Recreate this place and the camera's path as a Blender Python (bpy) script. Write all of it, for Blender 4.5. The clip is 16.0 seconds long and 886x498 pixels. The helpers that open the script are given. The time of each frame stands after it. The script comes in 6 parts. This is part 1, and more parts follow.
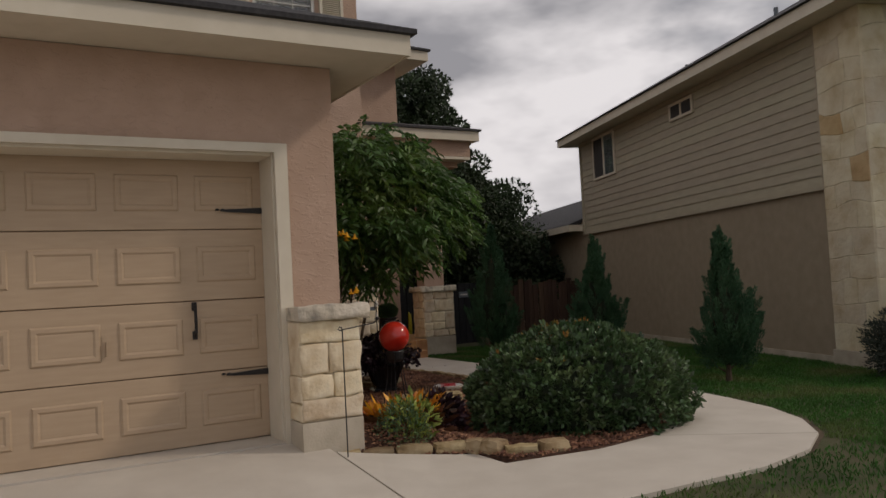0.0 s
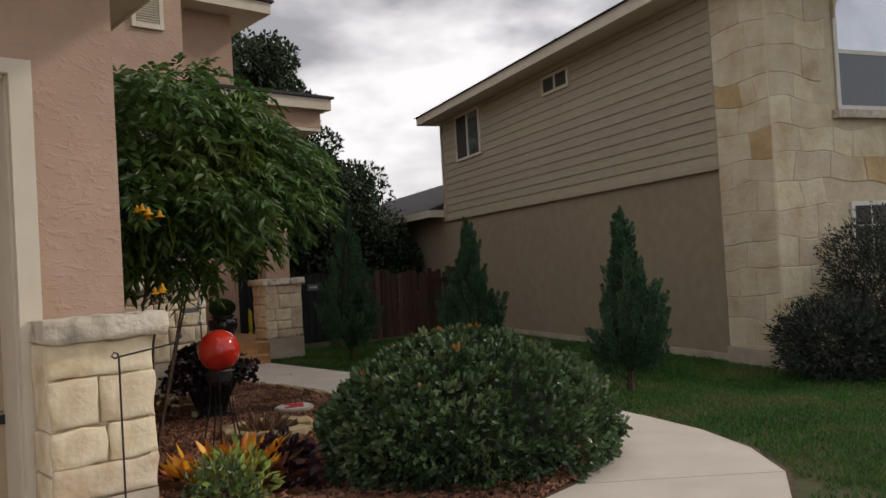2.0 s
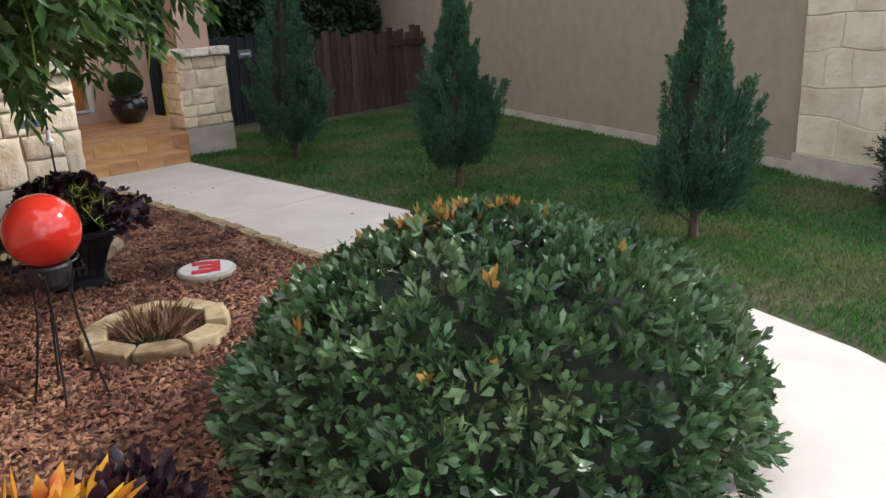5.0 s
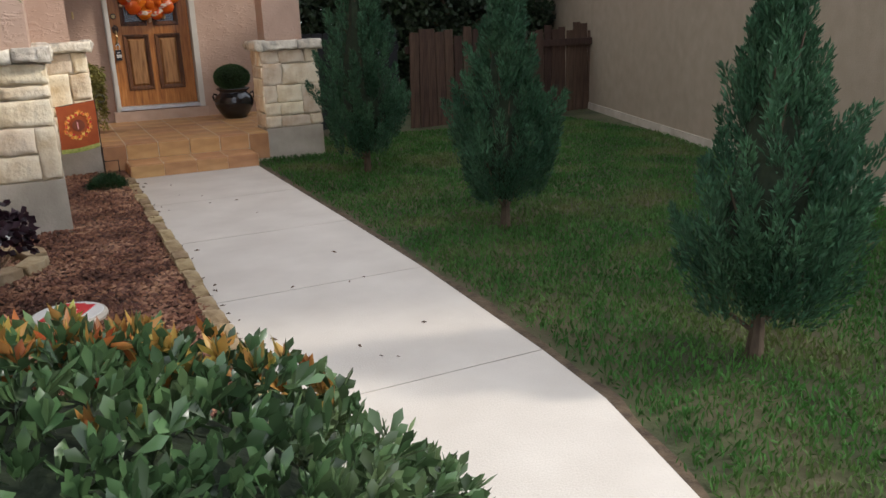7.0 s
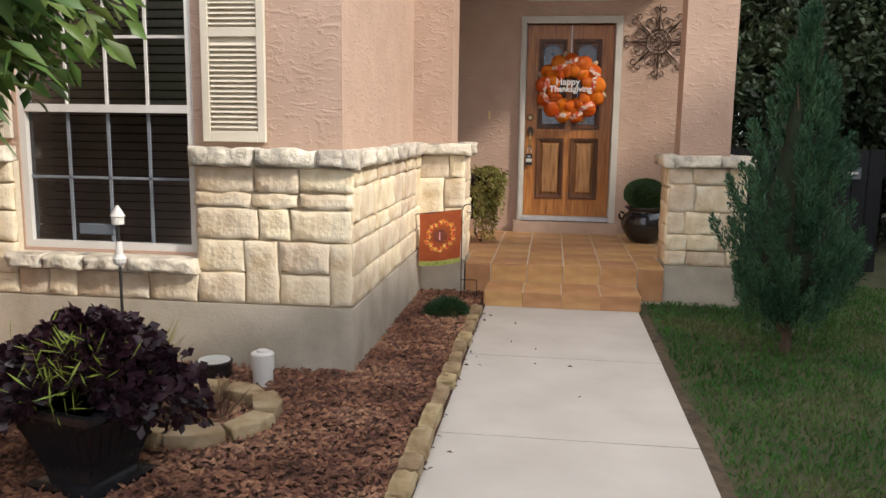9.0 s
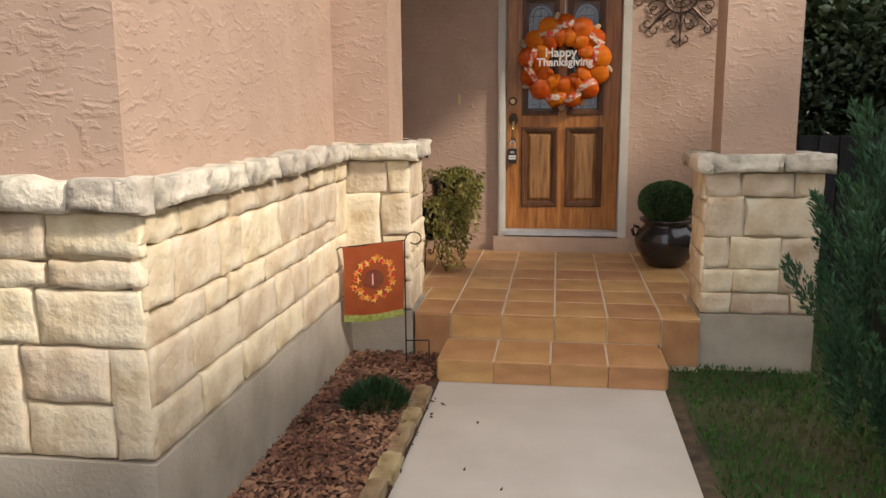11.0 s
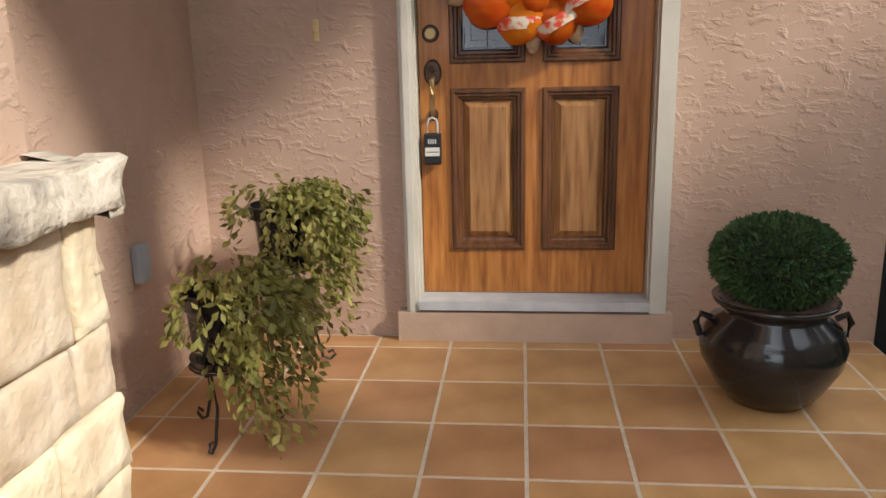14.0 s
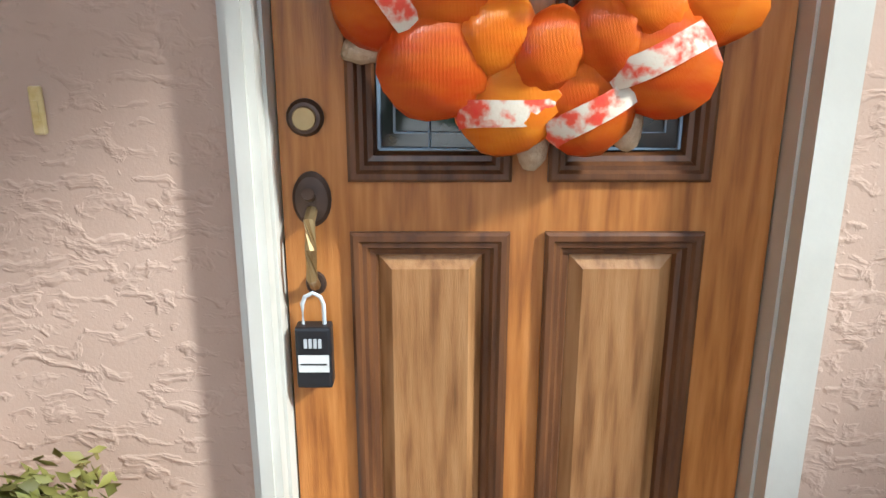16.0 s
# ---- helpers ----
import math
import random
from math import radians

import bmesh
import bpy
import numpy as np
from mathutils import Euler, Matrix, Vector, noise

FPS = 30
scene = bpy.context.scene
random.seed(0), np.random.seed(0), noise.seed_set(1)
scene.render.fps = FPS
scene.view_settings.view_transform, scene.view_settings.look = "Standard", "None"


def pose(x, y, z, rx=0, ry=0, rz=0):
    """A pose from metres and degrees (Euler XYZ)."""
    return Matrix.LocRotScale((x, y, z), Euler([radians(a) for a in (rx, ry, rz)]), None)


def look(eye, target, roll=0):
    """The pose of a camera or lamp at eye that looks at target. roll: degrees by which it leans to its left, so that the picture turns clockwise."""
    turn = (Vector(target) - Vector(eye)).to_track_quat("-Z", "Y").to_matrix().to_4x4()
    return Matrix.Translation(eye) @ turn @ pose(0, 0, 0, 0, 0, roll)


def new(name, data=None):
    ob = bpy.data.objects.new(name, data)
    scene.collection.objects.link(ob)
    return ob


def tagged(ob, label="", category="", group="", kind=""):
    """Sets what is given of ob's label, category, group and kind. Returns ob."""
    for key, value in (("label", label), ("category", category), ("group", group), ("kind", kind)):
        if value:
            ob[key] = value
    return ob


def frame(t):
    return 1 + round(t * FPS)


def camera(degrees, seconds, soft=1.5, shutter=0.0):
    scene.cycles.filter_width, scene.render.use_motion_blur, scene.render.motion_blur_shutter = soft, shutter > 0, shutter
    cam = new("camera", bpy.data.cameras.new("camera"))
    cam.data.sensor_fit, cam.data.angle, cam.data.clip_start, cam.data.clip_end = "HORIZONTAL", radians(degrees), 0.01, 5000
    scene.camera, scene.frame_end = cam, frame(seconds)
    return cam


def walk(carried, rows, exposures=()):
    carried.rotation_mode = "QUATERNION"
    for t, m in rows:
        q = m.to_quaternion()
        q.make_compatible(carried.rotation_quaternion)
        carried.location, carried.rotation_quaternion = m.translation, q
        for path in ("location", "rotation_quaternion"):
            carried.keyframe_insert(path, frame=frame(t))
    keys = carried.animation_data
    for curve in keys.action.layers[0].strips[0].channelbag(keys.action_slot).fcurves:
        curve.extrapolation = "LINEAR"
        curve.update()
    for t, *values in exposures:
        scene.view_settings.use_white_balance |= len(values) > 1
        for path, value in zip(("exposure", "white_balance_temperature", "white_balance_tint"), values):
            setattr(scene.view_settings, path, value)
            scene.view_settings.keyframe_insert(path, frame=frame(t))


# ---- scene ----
cam = camera(58.5, 16.0)
PATH = [
    (0, (-2.237, -0.066, 1.229), (-1.238, 1.664, 1.317), -3.0),
    (0.5, (-1.96, 0.296, 1.237), (-0.928, 2.007, 1.308), -3.3),
    (1, (-1.749, 0.662, 1.246), (-0.631, 2.32, 1.303), -3.5),
    (1.5, (-1.536, 1.067, 1.261), (-0.319, 2.653, 1.308), -3.3),
    (2, (-1.302, 1.497, 1.263), (0.006, 3.01, 1.303), -3.3),
    (2.5, (-1.089, 1.998, 1.326), (0.298, 3.439, 1.346), -3.6),
    (3, (-0.857, 2.565, 1.331), (0.601, 3.935, 1.327), -3.5),
    (3.5, (-0.692, 2.84, 1.386), (0.785, 4.188, 1.327), -3.3),
    (4, (-0.441, 3.171, 1.436), (1.039, 4.503, 1.244), -2.9),
    (4.5, (-0.101, 3.385, 1.475), (1.302, 4.749, 1.058), -3.5),
    (5, (0.225, 3.53, 1.523), (1.535, 4.923, 0.936), -2.9),
    (5.2, (0.382, 3.557, 1.532), (1.681, 4.949, 0.922), -2.5),
    (7.3, (2.642, 4.067, 1.323), (3.31, 5.875, 0.789), -1.2),
    (7.5, (2.775, 4.287, 1.305), (3.309, 6.144, 0.791), -0.6),
    (8, (3.143, 4.674, 1.318), (3.283, 6.615, 0.855), -0.8),
    (8.5, (3.355, 5.128, 1.372), (3.198, 7.085, 0.992), 0.3),
    (9, (3.49, 5.655, 1.402), (3.227, 7.613, 1.096), 0.8),
    (9.5, (3.595, 6.209, 1.397), (3.336, 8.177, 1.148), 0.8),
    (9.7, (3.62, 6.425, 1.392), (3.371, 8.395, 1.157), 0.6),
    (11.8, (3.637, 8.488, 1.494), (3.243, 10.403, 1.067), -3.2),
    (12, (3.659, 8.685, 1.427), (3.208, 10.584, 0.991), -3.6),
    (12.5, (3.636, 9.359, 1.406), (3.151, 11.24, 0.931), -4.4),
    (13, (3.646, 9.946, 1.397), (3.232, 11.84, 0.906), -3.3),
    (13.5, (3.612, 10.617, 1.424), (3.336, 12.533, 0.92), -2.7),
    (14, (3.602, 11.198, 1.452), (3.408, 13.127, 0.961), -1.3),
    (14.5, (3.583, 11.754, 1.502), (3.423, 13.686, 1.01), -1.0),
    (15, (3.451, 12.174, 1.611), (3.397, 14.094, 1.054), -0.6),
    (15.5, (3.461, 12.577, 1.691), (3.42, 14.48, 1.076), -0.1),
    (16, (3.484, 12.976, 1.71), (3.501, 14.884, 1.11), 0.1),
]
walk(cam, [(t, look(eye, aim, roll)) for t, eye, aim, roll in PATH], ((0, -2.0, 6700, 15), (1, -1.6, 6650, 14), (2, -1.6, 6600, 14), (3.5, -1.2, 6500, 13), (4.2, -0.75, 6500, 14), (5.0, -0.2, 5800, 12), (7.5, -0.45, 6000, 12), (9, -0.1, 6200, 12), (9.7, -0.4, 6600, 16), (12, -0.1, 6400, 10), (13.5, -0.05, 6300, 10), (14, 0.15, 6100, 9), (14.5, 0.45, 5500, 3), (15, 0.8, 5100, 1), (15.5, 0.95, 5050, 0), (16, 0.9, 5100, 1)))

# ---- light and sky ----
SUN_DIR = Vector((0.75, -0.38, 0.595)).normalized()
sun = new("sun", bpy.data.lights.new("sun", "SUN"))
sun.data.energy, sun.data.angle, sun.data.color = 4.0, radians(5.0), (1.0, 0.90, 0.76)
sun.rotation_euler = SUN_DIR.to_track_quat("Z", "Y").to_euler()
world = bpy.data.worlds.new("world")
scene.world = world
world.use_nodes = True
wn, wl = world.node_tree.nodes, world.node_tree.links
wn.clear()
sky = wn.new("ShaderNodeTexSky")
sky.sky_type, sky.sun_disc = "NISHITA", False
sky.sun_elevation, sky.sun_rotation = math.asin(SUN_DIR.z), math.atan2(SUN_DIR.x, SUN_DIR.y)
sky.dust_density = 1.5
tc = wn.new("ShaderNodeTexCoord")
mp = wn.new("ShaderNodeMapping")
mp.inputs["Scale"].default_value = (1.0, 1.0, 2.3)
mp.inputs["Location"].default_value = (0.35, 0.1, 0.2)
cl = wn.new("ShaderNodeTexNoise")
cl.inputs["Scale"].default_value, cl.inputs["Detail"].default_value, cl.inputs["Roughness"].default_value = 2.3, 6.0, 0.5
cr = wn.new("ShaderNodeValToRGB")
cr.color_ramp.elements[0].position, cr.color_ramp.elements[1].position = 0.32, 0.45
cl2 = wn.new("ShaderNodeTexNoise")
cl2.inputs["Scale"].default_value, cl2.inputs["Detail"].default_value = 3.6, 5.0
cg = wn.new("ShaderNodeValToRGB")
cg.color_ramp.elements[0].position, cg.color_ramp.elements[1].position = 0.38, 0.60
cg.color_ramp.elements[0].color, cg.color_ramp.elements[1].color = (11.5, 11.8, 12.6, 1), (30.0, 30.0, 30.2, 1)
mix = wn.new("ShaderNodeMix")
mix.data_type = "RGBA"
bg = wn.new("ShaderNodeBackground")
bg.inputs["Strength"].default_value = 0.1
wo = wn.new("ShaderNodeOutputWorld")
wl.new(tc.outputs["Generated"], mp.inputs["Vector"])
wl.new(mp.outputs[0], cl.inputs["Vector"])
wl.new(mp.outputs[0], cl2.inputs["Vector"])
wl.new(cl.outputs["Fac"], cr.inputs["Fac"])
wl.new(cl2.outputs["Fac"], cg.inputs["Fac"])
wl.new(cr.outputs["Color"], mix.inputs["Factor"])
wl.new(sky.outputs[0], mix.inputs[6])
wl.new(cg.outputs["Color"], mix.inputs[7])
wl.new(mix.outputs[2], bg.inputs["Color"])
wl.new(bg.outputs[0], wo.inputs["Surface"])

# ---- materials ----
def material(name, stops, scale=8.0, rough=0.7, bump=0.2, bump_scale=None, detail=6.0, island=0.0, rand=0.0, metal=0.0,
             kind="noise", stretch=(1, 1, 1), translucent=0.0, spec=0.4, bump_dist=0.01, stain=0.0, stain_scale=1.2, coat=0.0):
    """A surface: colours from a ramp over noise, a second broad variation, bump, and a shift of value piece by piece."""
    m = bpy.data.materials.new(name)
    m.use_nodes = True
    n, l = m.node_tree.nodes, m.node_tree.links
    b = n["Principled BSDF"]
    t = n.new("ShaderNodeTexCoord")
    mp = n.new("ShaderNodeMapping")
    mp.inputs["Scale"].default_value = stretch
    l.new(t.outputs["Object"], mp.inputs["Vector"])
    tex = n.new("ShaderNodeTexNoise")
    tex.inputs["Scale"].default_value, tex.inputs["Detail"].default_value = scale, detail
    l.new(mp.outputs[0], tex.inputs["Vector"])
    ramp = n.new("ShaderNodeValToRGB")
    while len(ramp.color_ramp.elements) < len(stops):
        ramp.color_ramp.elements.new(0.5)
    for k, c in enumerate(stops):
        ramp.color_ramp.elements[k].position = 0.3 + 0.4 * k / max(1, len(stops) - 1)
        ramp.color_ramp.elements[k].color = (*c, 1)
    l.new(tex.outputs["Fac"], ramp.inputs["Fac"])
    col = ramp.outputs["Color"]
    hsv = n.new("ShaderNodeHueSaturation")
    l.new(col, hsv.inputs["Color"])
    value = None
    terms = []
    if stain:
        s = n.new("ShaderNodeTexNoise")
        s.inputs["Scale"].default_value, s.inputs["Detail"].default_value = stain_scale, 5.0
        l.new(t.outputs["Object"], s.inputs["Vector"])
        terms.append((s.outputs["Fac"], stain))
    if island:
        g = n.new("ShaderNodeNewGeometry")
        terms.append((g.outputs["Random Per Island"], island))
    if rand:
        o = n.new("ShaderNodeObjectInfo")
        terms.append((o.outputs["Random"], rand))
    for sock, amount in terms:
        mr = n.new("ShaderNodeMapRange")
        mr.inputs["To Min"].default_value, mr.inputs["To Max"].default_value = 1 - amount, 1 + amount
        l.new(sock, mr.inputs["Value"])
        if value is None:
            value = mr.outputs[0]
        else:
            mu = n.new("ShaderNodeMath")
            mu.operation = "MULTIPLY"
            l.new(value, mu.inputs[0])
            l.new(mr.outputs[0], mu.inputs[1])
            value = mu.outputs[0]
    if value is not None:
        l.new(value, hsv.inputs["Value"])
    if rand or island:
        src = terms[-1][0]
        mh = n.new("ShaderNodeMapRange")
        mh.inputs["To Min"].default_value, mh.inputs["To Max"].default_value = 0.49, 0.51
        l.new(src, mh.inputs["Value"])
        l.new(mh.outputs[0], hsv.inputs["Hue"])
    l.new(hsv.outputs[0], b.inputs["Base Color"])
    b.inputs["Roughness"].default_value, b.inputs["Metallic"].default_value = rough, metal
    b.inputs["Specular IOR Level"].default_value = spec
    b.inputs["Coat Weight"].default_value = coat
    if bump:
        bt = n.new("ShaderNodeTexNoise")
        bt.inputs["Scale"].default_value, bt.inputs["Detail"].default_value = bump_scale or scale * 3, 5.0
        l.new(mp.outputs[0], bt.inputs["Vector"])
        bp = n.new("ShaderNodeBump")
        bp.inputs["Strength"].default_value, bp.inputs["Distance"].default_value = bump, bump_dist
        l.new(bt.outputs["Fac"], bp.inputs["Height"])
        l.new(bp.outputs[0], b.inputs["Normal"])
    if translucent:
        tr = n.new("ShaderNodeBsdfTranslucent")
        l.new(hsv.outputs[0], tr.inputs["Color"])
        mx = n.new("ShaderNodeMixShader")
        mx.inputs[0].default_value = translucent
        l.new(b.outputs[0], mx.inputs[1])
        l.new(tr.outputs[0], mx.inputs[2])
        l.new(mx.outputs[0], n["Material Output"].inputs["Surface"])
    return m


def stucco_material(name, stops, strength):
    """Skip-trowel stucco: flat ground with raised, smeared ridges."""
    m = material(name, stops, 5.0, 0.9, 0, stain=0.06, stain_scale=1.5)
    n, l = m.node_tree.nodes, m.node_tree.links
    b = n["Principled BSDF"]
    t = [x for x in n if x.type == "TEX_COORD"][0]
    warp = n.new("ShaderNodeTexNoise")
    warp.inputs["Scale"].default_value, warp.inputs["Detail"].default_value = 9.0, 3.0
    l.new(t.outputs["Object"], warp.inputs["Vector"])
    mp = n.new("ShaderNodeMapping")
    mp.inputs["Scale"].default_value = (1.0, 1.0, 2.3)
    l.new(t.outputs["Object"], mp.inputs["Vector"])
    add = n.new("ShaderNodeMixRGB")
    add.blend_type, add.inputs[0].default_value = "ADD", 0.18
    l.new(mp.outputs[0], add.inputs[1])
    l.new(warp.outputs["Color"], add.inputs[2])
    r = n.new("ShaderNodeTexNoise")
    r.inputs["Scale"].default_value, r.inputs["Detail"].default_value, r.inputs["Roughness"].default_value = 15.0, 3.0, 0.5
    l.new(add.outputs[0], r.inputs["Vector"])
    cr = n.new("ShaderNodeValToRGB")
    e = cr.color_ramp.elements
    e[0].position, e[1].position = 0.50, 0.72
    e[0].color = (0, 0, 0, 1)
    e[-1].color = (1.0, 1.0, 1.0, 1)
    l.new(r.outputs["Fac"], cr.inputs["Fac"])
    fine = n.new("ShaderNodeTexNoise")
    fine.inputs["Scale"].default_value, fine.inputs["Detail"].default_value = 160.0, 3.0
    l.new(t.outputs["Object"], fine.inputs["Vector"])
    ma = n.new("ShaderNodeMath")
    ma.operation, ma.inputs[1].default_value = "MULTIPLY", 0.12
    l.new(fine.outputs["Fac"], ma.inputs[0])
    ad = n.new("ShaderNodeMath")
    l.new(cr.outputs["Color"], ad.inputs[0])
    l.new(ma.outputs[0], ad.inputs[1])
    bp = n.new("ShaderNodeBump")
    bp.inputs["Strength"].default_value, bp.inputs["Distance"].default_value = strength, 0.008
    l.new(ad.outputs[0], bp.inputs["Height"])
    l.new(bp.outputs[0], b.inputs["Normal"])
    return m


M = {}
M["stucco"] = stucco_material("stucco", [(0.44, 0.305, 0.228), (0.49, 0.345, 0.262)], 0.5)
M["stucco_far"] = material("neighbour_stucco", [(0.28, 0.23, 0.16), (0.33, 0.27, 0.195)], 6, 0.9, 0.3, 60, stain=0.08)
M["stone"] = material("limestone", [(0.54, 0.40, 0.24), (0.70, 0.59, 0.42), (0.77, 0.70, 0.56)], 6, 0.92, 0.8, 20, rand=0.13, stain=0.18, stain_scale=5, bump_dist=0.018)
M["cap"] = material("cap_stone", [(0.25, 0.23, 0.20), (0.56, 0.50, 0.40), (0.66, 0.60, 0.50)], 9, 0.92, 0.85, 24, rand=0.14, stain=0.3, stain_scale=6, bump_dist=0.02)
M["casing"] = material("casing_paint", [(0.50, 0.47, 0.40), (0.57, 0.54, 0.47)], 6, 0.55, 0.1, stain=0.08)
M["curb"] = material("painted_curb", [(0.44, 0.31, 0.225), (0.50, 0.365, 0.27)], 9, 0.8, 0.25, 60, stain=0.12, stain_scale=4)
M["mortar"] = material("mortar", [(0.58, 0.49, 0.35), (0.68, 0.59, 0.44)], 20, 0.95, 0.4, 90)
M["plinth"] = material("plinth_concrete", [(0.38, 0.33, 0.255), (0.50, 0.445, 0.36)], 4, 0.9, 0.35, 60, stain=0.2, stain_scale=2)
M["concrete"] = material("walk_concrete", [(0.50, 0.45, 0.385), (0.57, 0.52, 0.45)], 3, 0.9, 0.25, 120, stain=0.06, stain_scale=1.0)
M["tile"] = material("terracotta_tile", [(0.38, 0.195, 0.080), (0.48, 0.262, 0.110), (0.54, 0.315, 0.145)], 3, 0.42, 0.15, 40, rand=0.12, stain=0.12, stain_scale=5)
M["grout"] = material("grout", [(0.55, 0.45, 0.33), (0.66, 0.56, 0.43)], 30, 0.9, 0.2)
M["trim"] = material("painted_trim", [(0.60, 0.54, 0.43), (0.66, 0.60, 0.49)], 5, 0.6, 0.1, stain=0.05)
M["white"] = material("white_paint", [(0.60, 0.58, 0.54), (0.68, 0.66, 0.62)], 6, 0.5, 0.1, stain=0.05)
M["garage"] = material("garage_paint", [(0.42, 0.31, 0.21), (0.46, 0.345, 0.235)], 4, 0.55, 0.12, 90, stain=0.04, stretch=(1, 1, 8))
M["siding"] = material("siding_paint", [(0.36, 0.32, 0.235), (0.42, 0.37, 0.275)], 4, 0.7, 0.15, 50, stretch=(1, 1, 4), rand=0.03, stain=0.05)
M["shingle"] = material("shingle", [(0.03, 0.03, 0.033), (0.07, 0.067, 0.07)], 30, 0.95, 0.5, 90, rand=0.2)
M["iron"] = material("black_iron", [(0.012, 0.011, 0.011), (0.022, 0.02, 0.02)], 20, 0.5, 0.1)
M["glass"] = material("window_glass", [(0.02, 0.022, 0.025), (0.03, 0.032, 0.035)], 3, 0.05, 0, spec=0.9)
# dark insect screens; also the painted darkness of rooms behind glass
M["screen"] = material("screen_and_unlit_room", [(0.035, 0.032, 0.03), (0.05, 0.045, 0.04)], 200, 0.6, 0, spec=0.3)
M["blind"] = material("window_blind", [(0.36, 0.31, 0.23), (0.44, 0.38, 0.29)], 6, 0.6, 0, rand=0.05)
M["wood"] = material("door_wood", [(0.20, 0.066, 0.012), (0.36, 0.135, 0.026), (0.46, 0.195, 0.048)], 3.0, 0.42, 0.12, 30, stretch=(14, 14, 1.2), stain=0.12, stain_scale=2, coat=0.15)
M["wood_pale"] = material("worn_door_wood", [(0.15, 0.063, 0.018), (0.28, 0.135, 0.046), (0.35, 0.185, 0.072)], 3.0, 0.45, 0.15, 30, stretch=(14, 14, 1.2), stain=0.25, stain_scale=3, coat=0.1)
M["wood_dark"] = material("dark_wood_moulding", [(0.06, 0.022, 0.008), (0.14, 0.055, 0.017)], 3.0, 0.45, 0.12, 30, stretch=(14, 14, 1.5), coat=0.15)
M["fence"] = material("weathered_cedar", [(0.04, 0.022, 0.015), (0.095, 0.055, 0.037)], 4, 0.9, 0.4, 30, stretch=(10, 10, 1), rand=0.35)
M["grass"] = material("lawn_ground", [(0.030, 0.036, 0.014), (0.06, 0.065, 0.025), (0.085, 0.07, 0.038)], 2.2, 0.95, 0.5, 60)
M["blade"] = material("grass_blade", [(0.030, 0.092, 0.018), (0.060, 0.150, 0.030), (0.135, 0.155, 0.055)], 1.1, 0.6, 0, island=0.35, translucent=0.25, spec=0.2)
M["soil"] = material("bare_soil", [(0.045, 0.030, 0.018), (0.12, 0.085, 0.05)], 14, 0.95, 0.8, 50)
M["mulch"] = material("mulch_soil", [(0.045, 0.022, 0.014), (0.11, 0.055, 0.035)], 30, 0.95, 0.8, 70)
M["chip"] = material("mulch_chip", [(0.075, 0.032, 0.019), (0.19, 0.085, 0.050), (0.31, 0.165, 0.10)], 3.0, 0.85, 0.2, island=0.55)
M["edge"] = material("edging_stone", [(0.17, 0.11, 0.05), (0.34, 0.25, 0.135), (0.45, 0.36, 0.22)], 8, 0.9, 0.7, 30, rand=0.2)
M["leaf"] = material("shrub_leaf", [(0.030, 0.062, 0.024), (0.068, 0.122, 0.046), (0.14, 0.19, 0.08)], 2.5, 0.34, 0, island=0.5, translucent=0.18, spec=0.6)
M["leaf_tip"] = material("shrub_new_leaf", [(0.34, 0.05, 0.02), (0.36, 0.20, 0.05), (0.28, 0.30, 0.06)], 5, 0.4, 0, island=0.4, translucent=0.25)
M["cypress"] = material("cypress_leaf", [(0.020, 0.062, 0.030), (0.062, 0.135, 0.064)], 3, 0.6, 0, island=0.5, translucent=0.12, spec=0.3)
M["oak"] = material("oak_leaf", [(0.017, 0.032, 0.014), (0.045, 0.07, 0.028)], 0.8, 0.6, 0, island=0.5, translucent=0.1)
M["esp"] = material("yellow_bells_leaf", [(0.028, 0.065, 0.018), (0.070, 0.14, 0.030), (0.15, 0.21, 0.045)], 1.6, 0.45, 0, island=0.4, translucent=0.3)
M["bark"] = material("bark", [(0.05, 0.035, 0.022), (0.12, 0.085, 0.055)], 8, 0.95, 0.6, stretch=(3, 3, 1))
M["yellow"] = material("yellow_petal", [(0.75, 0.36, 0.01), (0.85, 0.5, 0.02)], 6, 0.5, 0, translucent=0.3)
M["purple"] = material("purple_leaf", [(0.012, 0.004, 0.008), (0.036, 0.012, 0.02)], 6, 0.45, 0, island=0.4, translucent=0.12)
M["lime"] = material("lime_leaf", [(0.16, 0.22, 0.03), (0.30, 0.36, 0.06)], 6, 0.5, 0, island=0.3, translucent=0.3)
M["croton"] = material("croton_leaf", [(0.55, 0.10, 0.015), (0.70, 0.32, 0.02), (0.75, 0.45, 0.04)], 9, 0.4, 0, island=0.3, translucent=0.2)
M["wilt"] = material("drooping_leaf", [(0.11, 0.11, 0.022), (0.23, 0.21, 0.05), (0.34, 0.28, 0.09)], 6, 0.6, 0, island=0.35, translucent=0.3)
M["blackpot"] = material("glazed_black_pot", [(0.008, 0.008, 0.010), (0.014, 0.014, 0.016)], 6, 0.22, 0.05, coat=0.4)
M["orange"] = material("orange_mesh_ribbon", [(0.78, 0.12, 0.006), (0.90, 0.26, 0.015)], 9, 0.3, 0.5, 90, translucent=0.35, rand=0.12, stretch=(1, 1, 3))
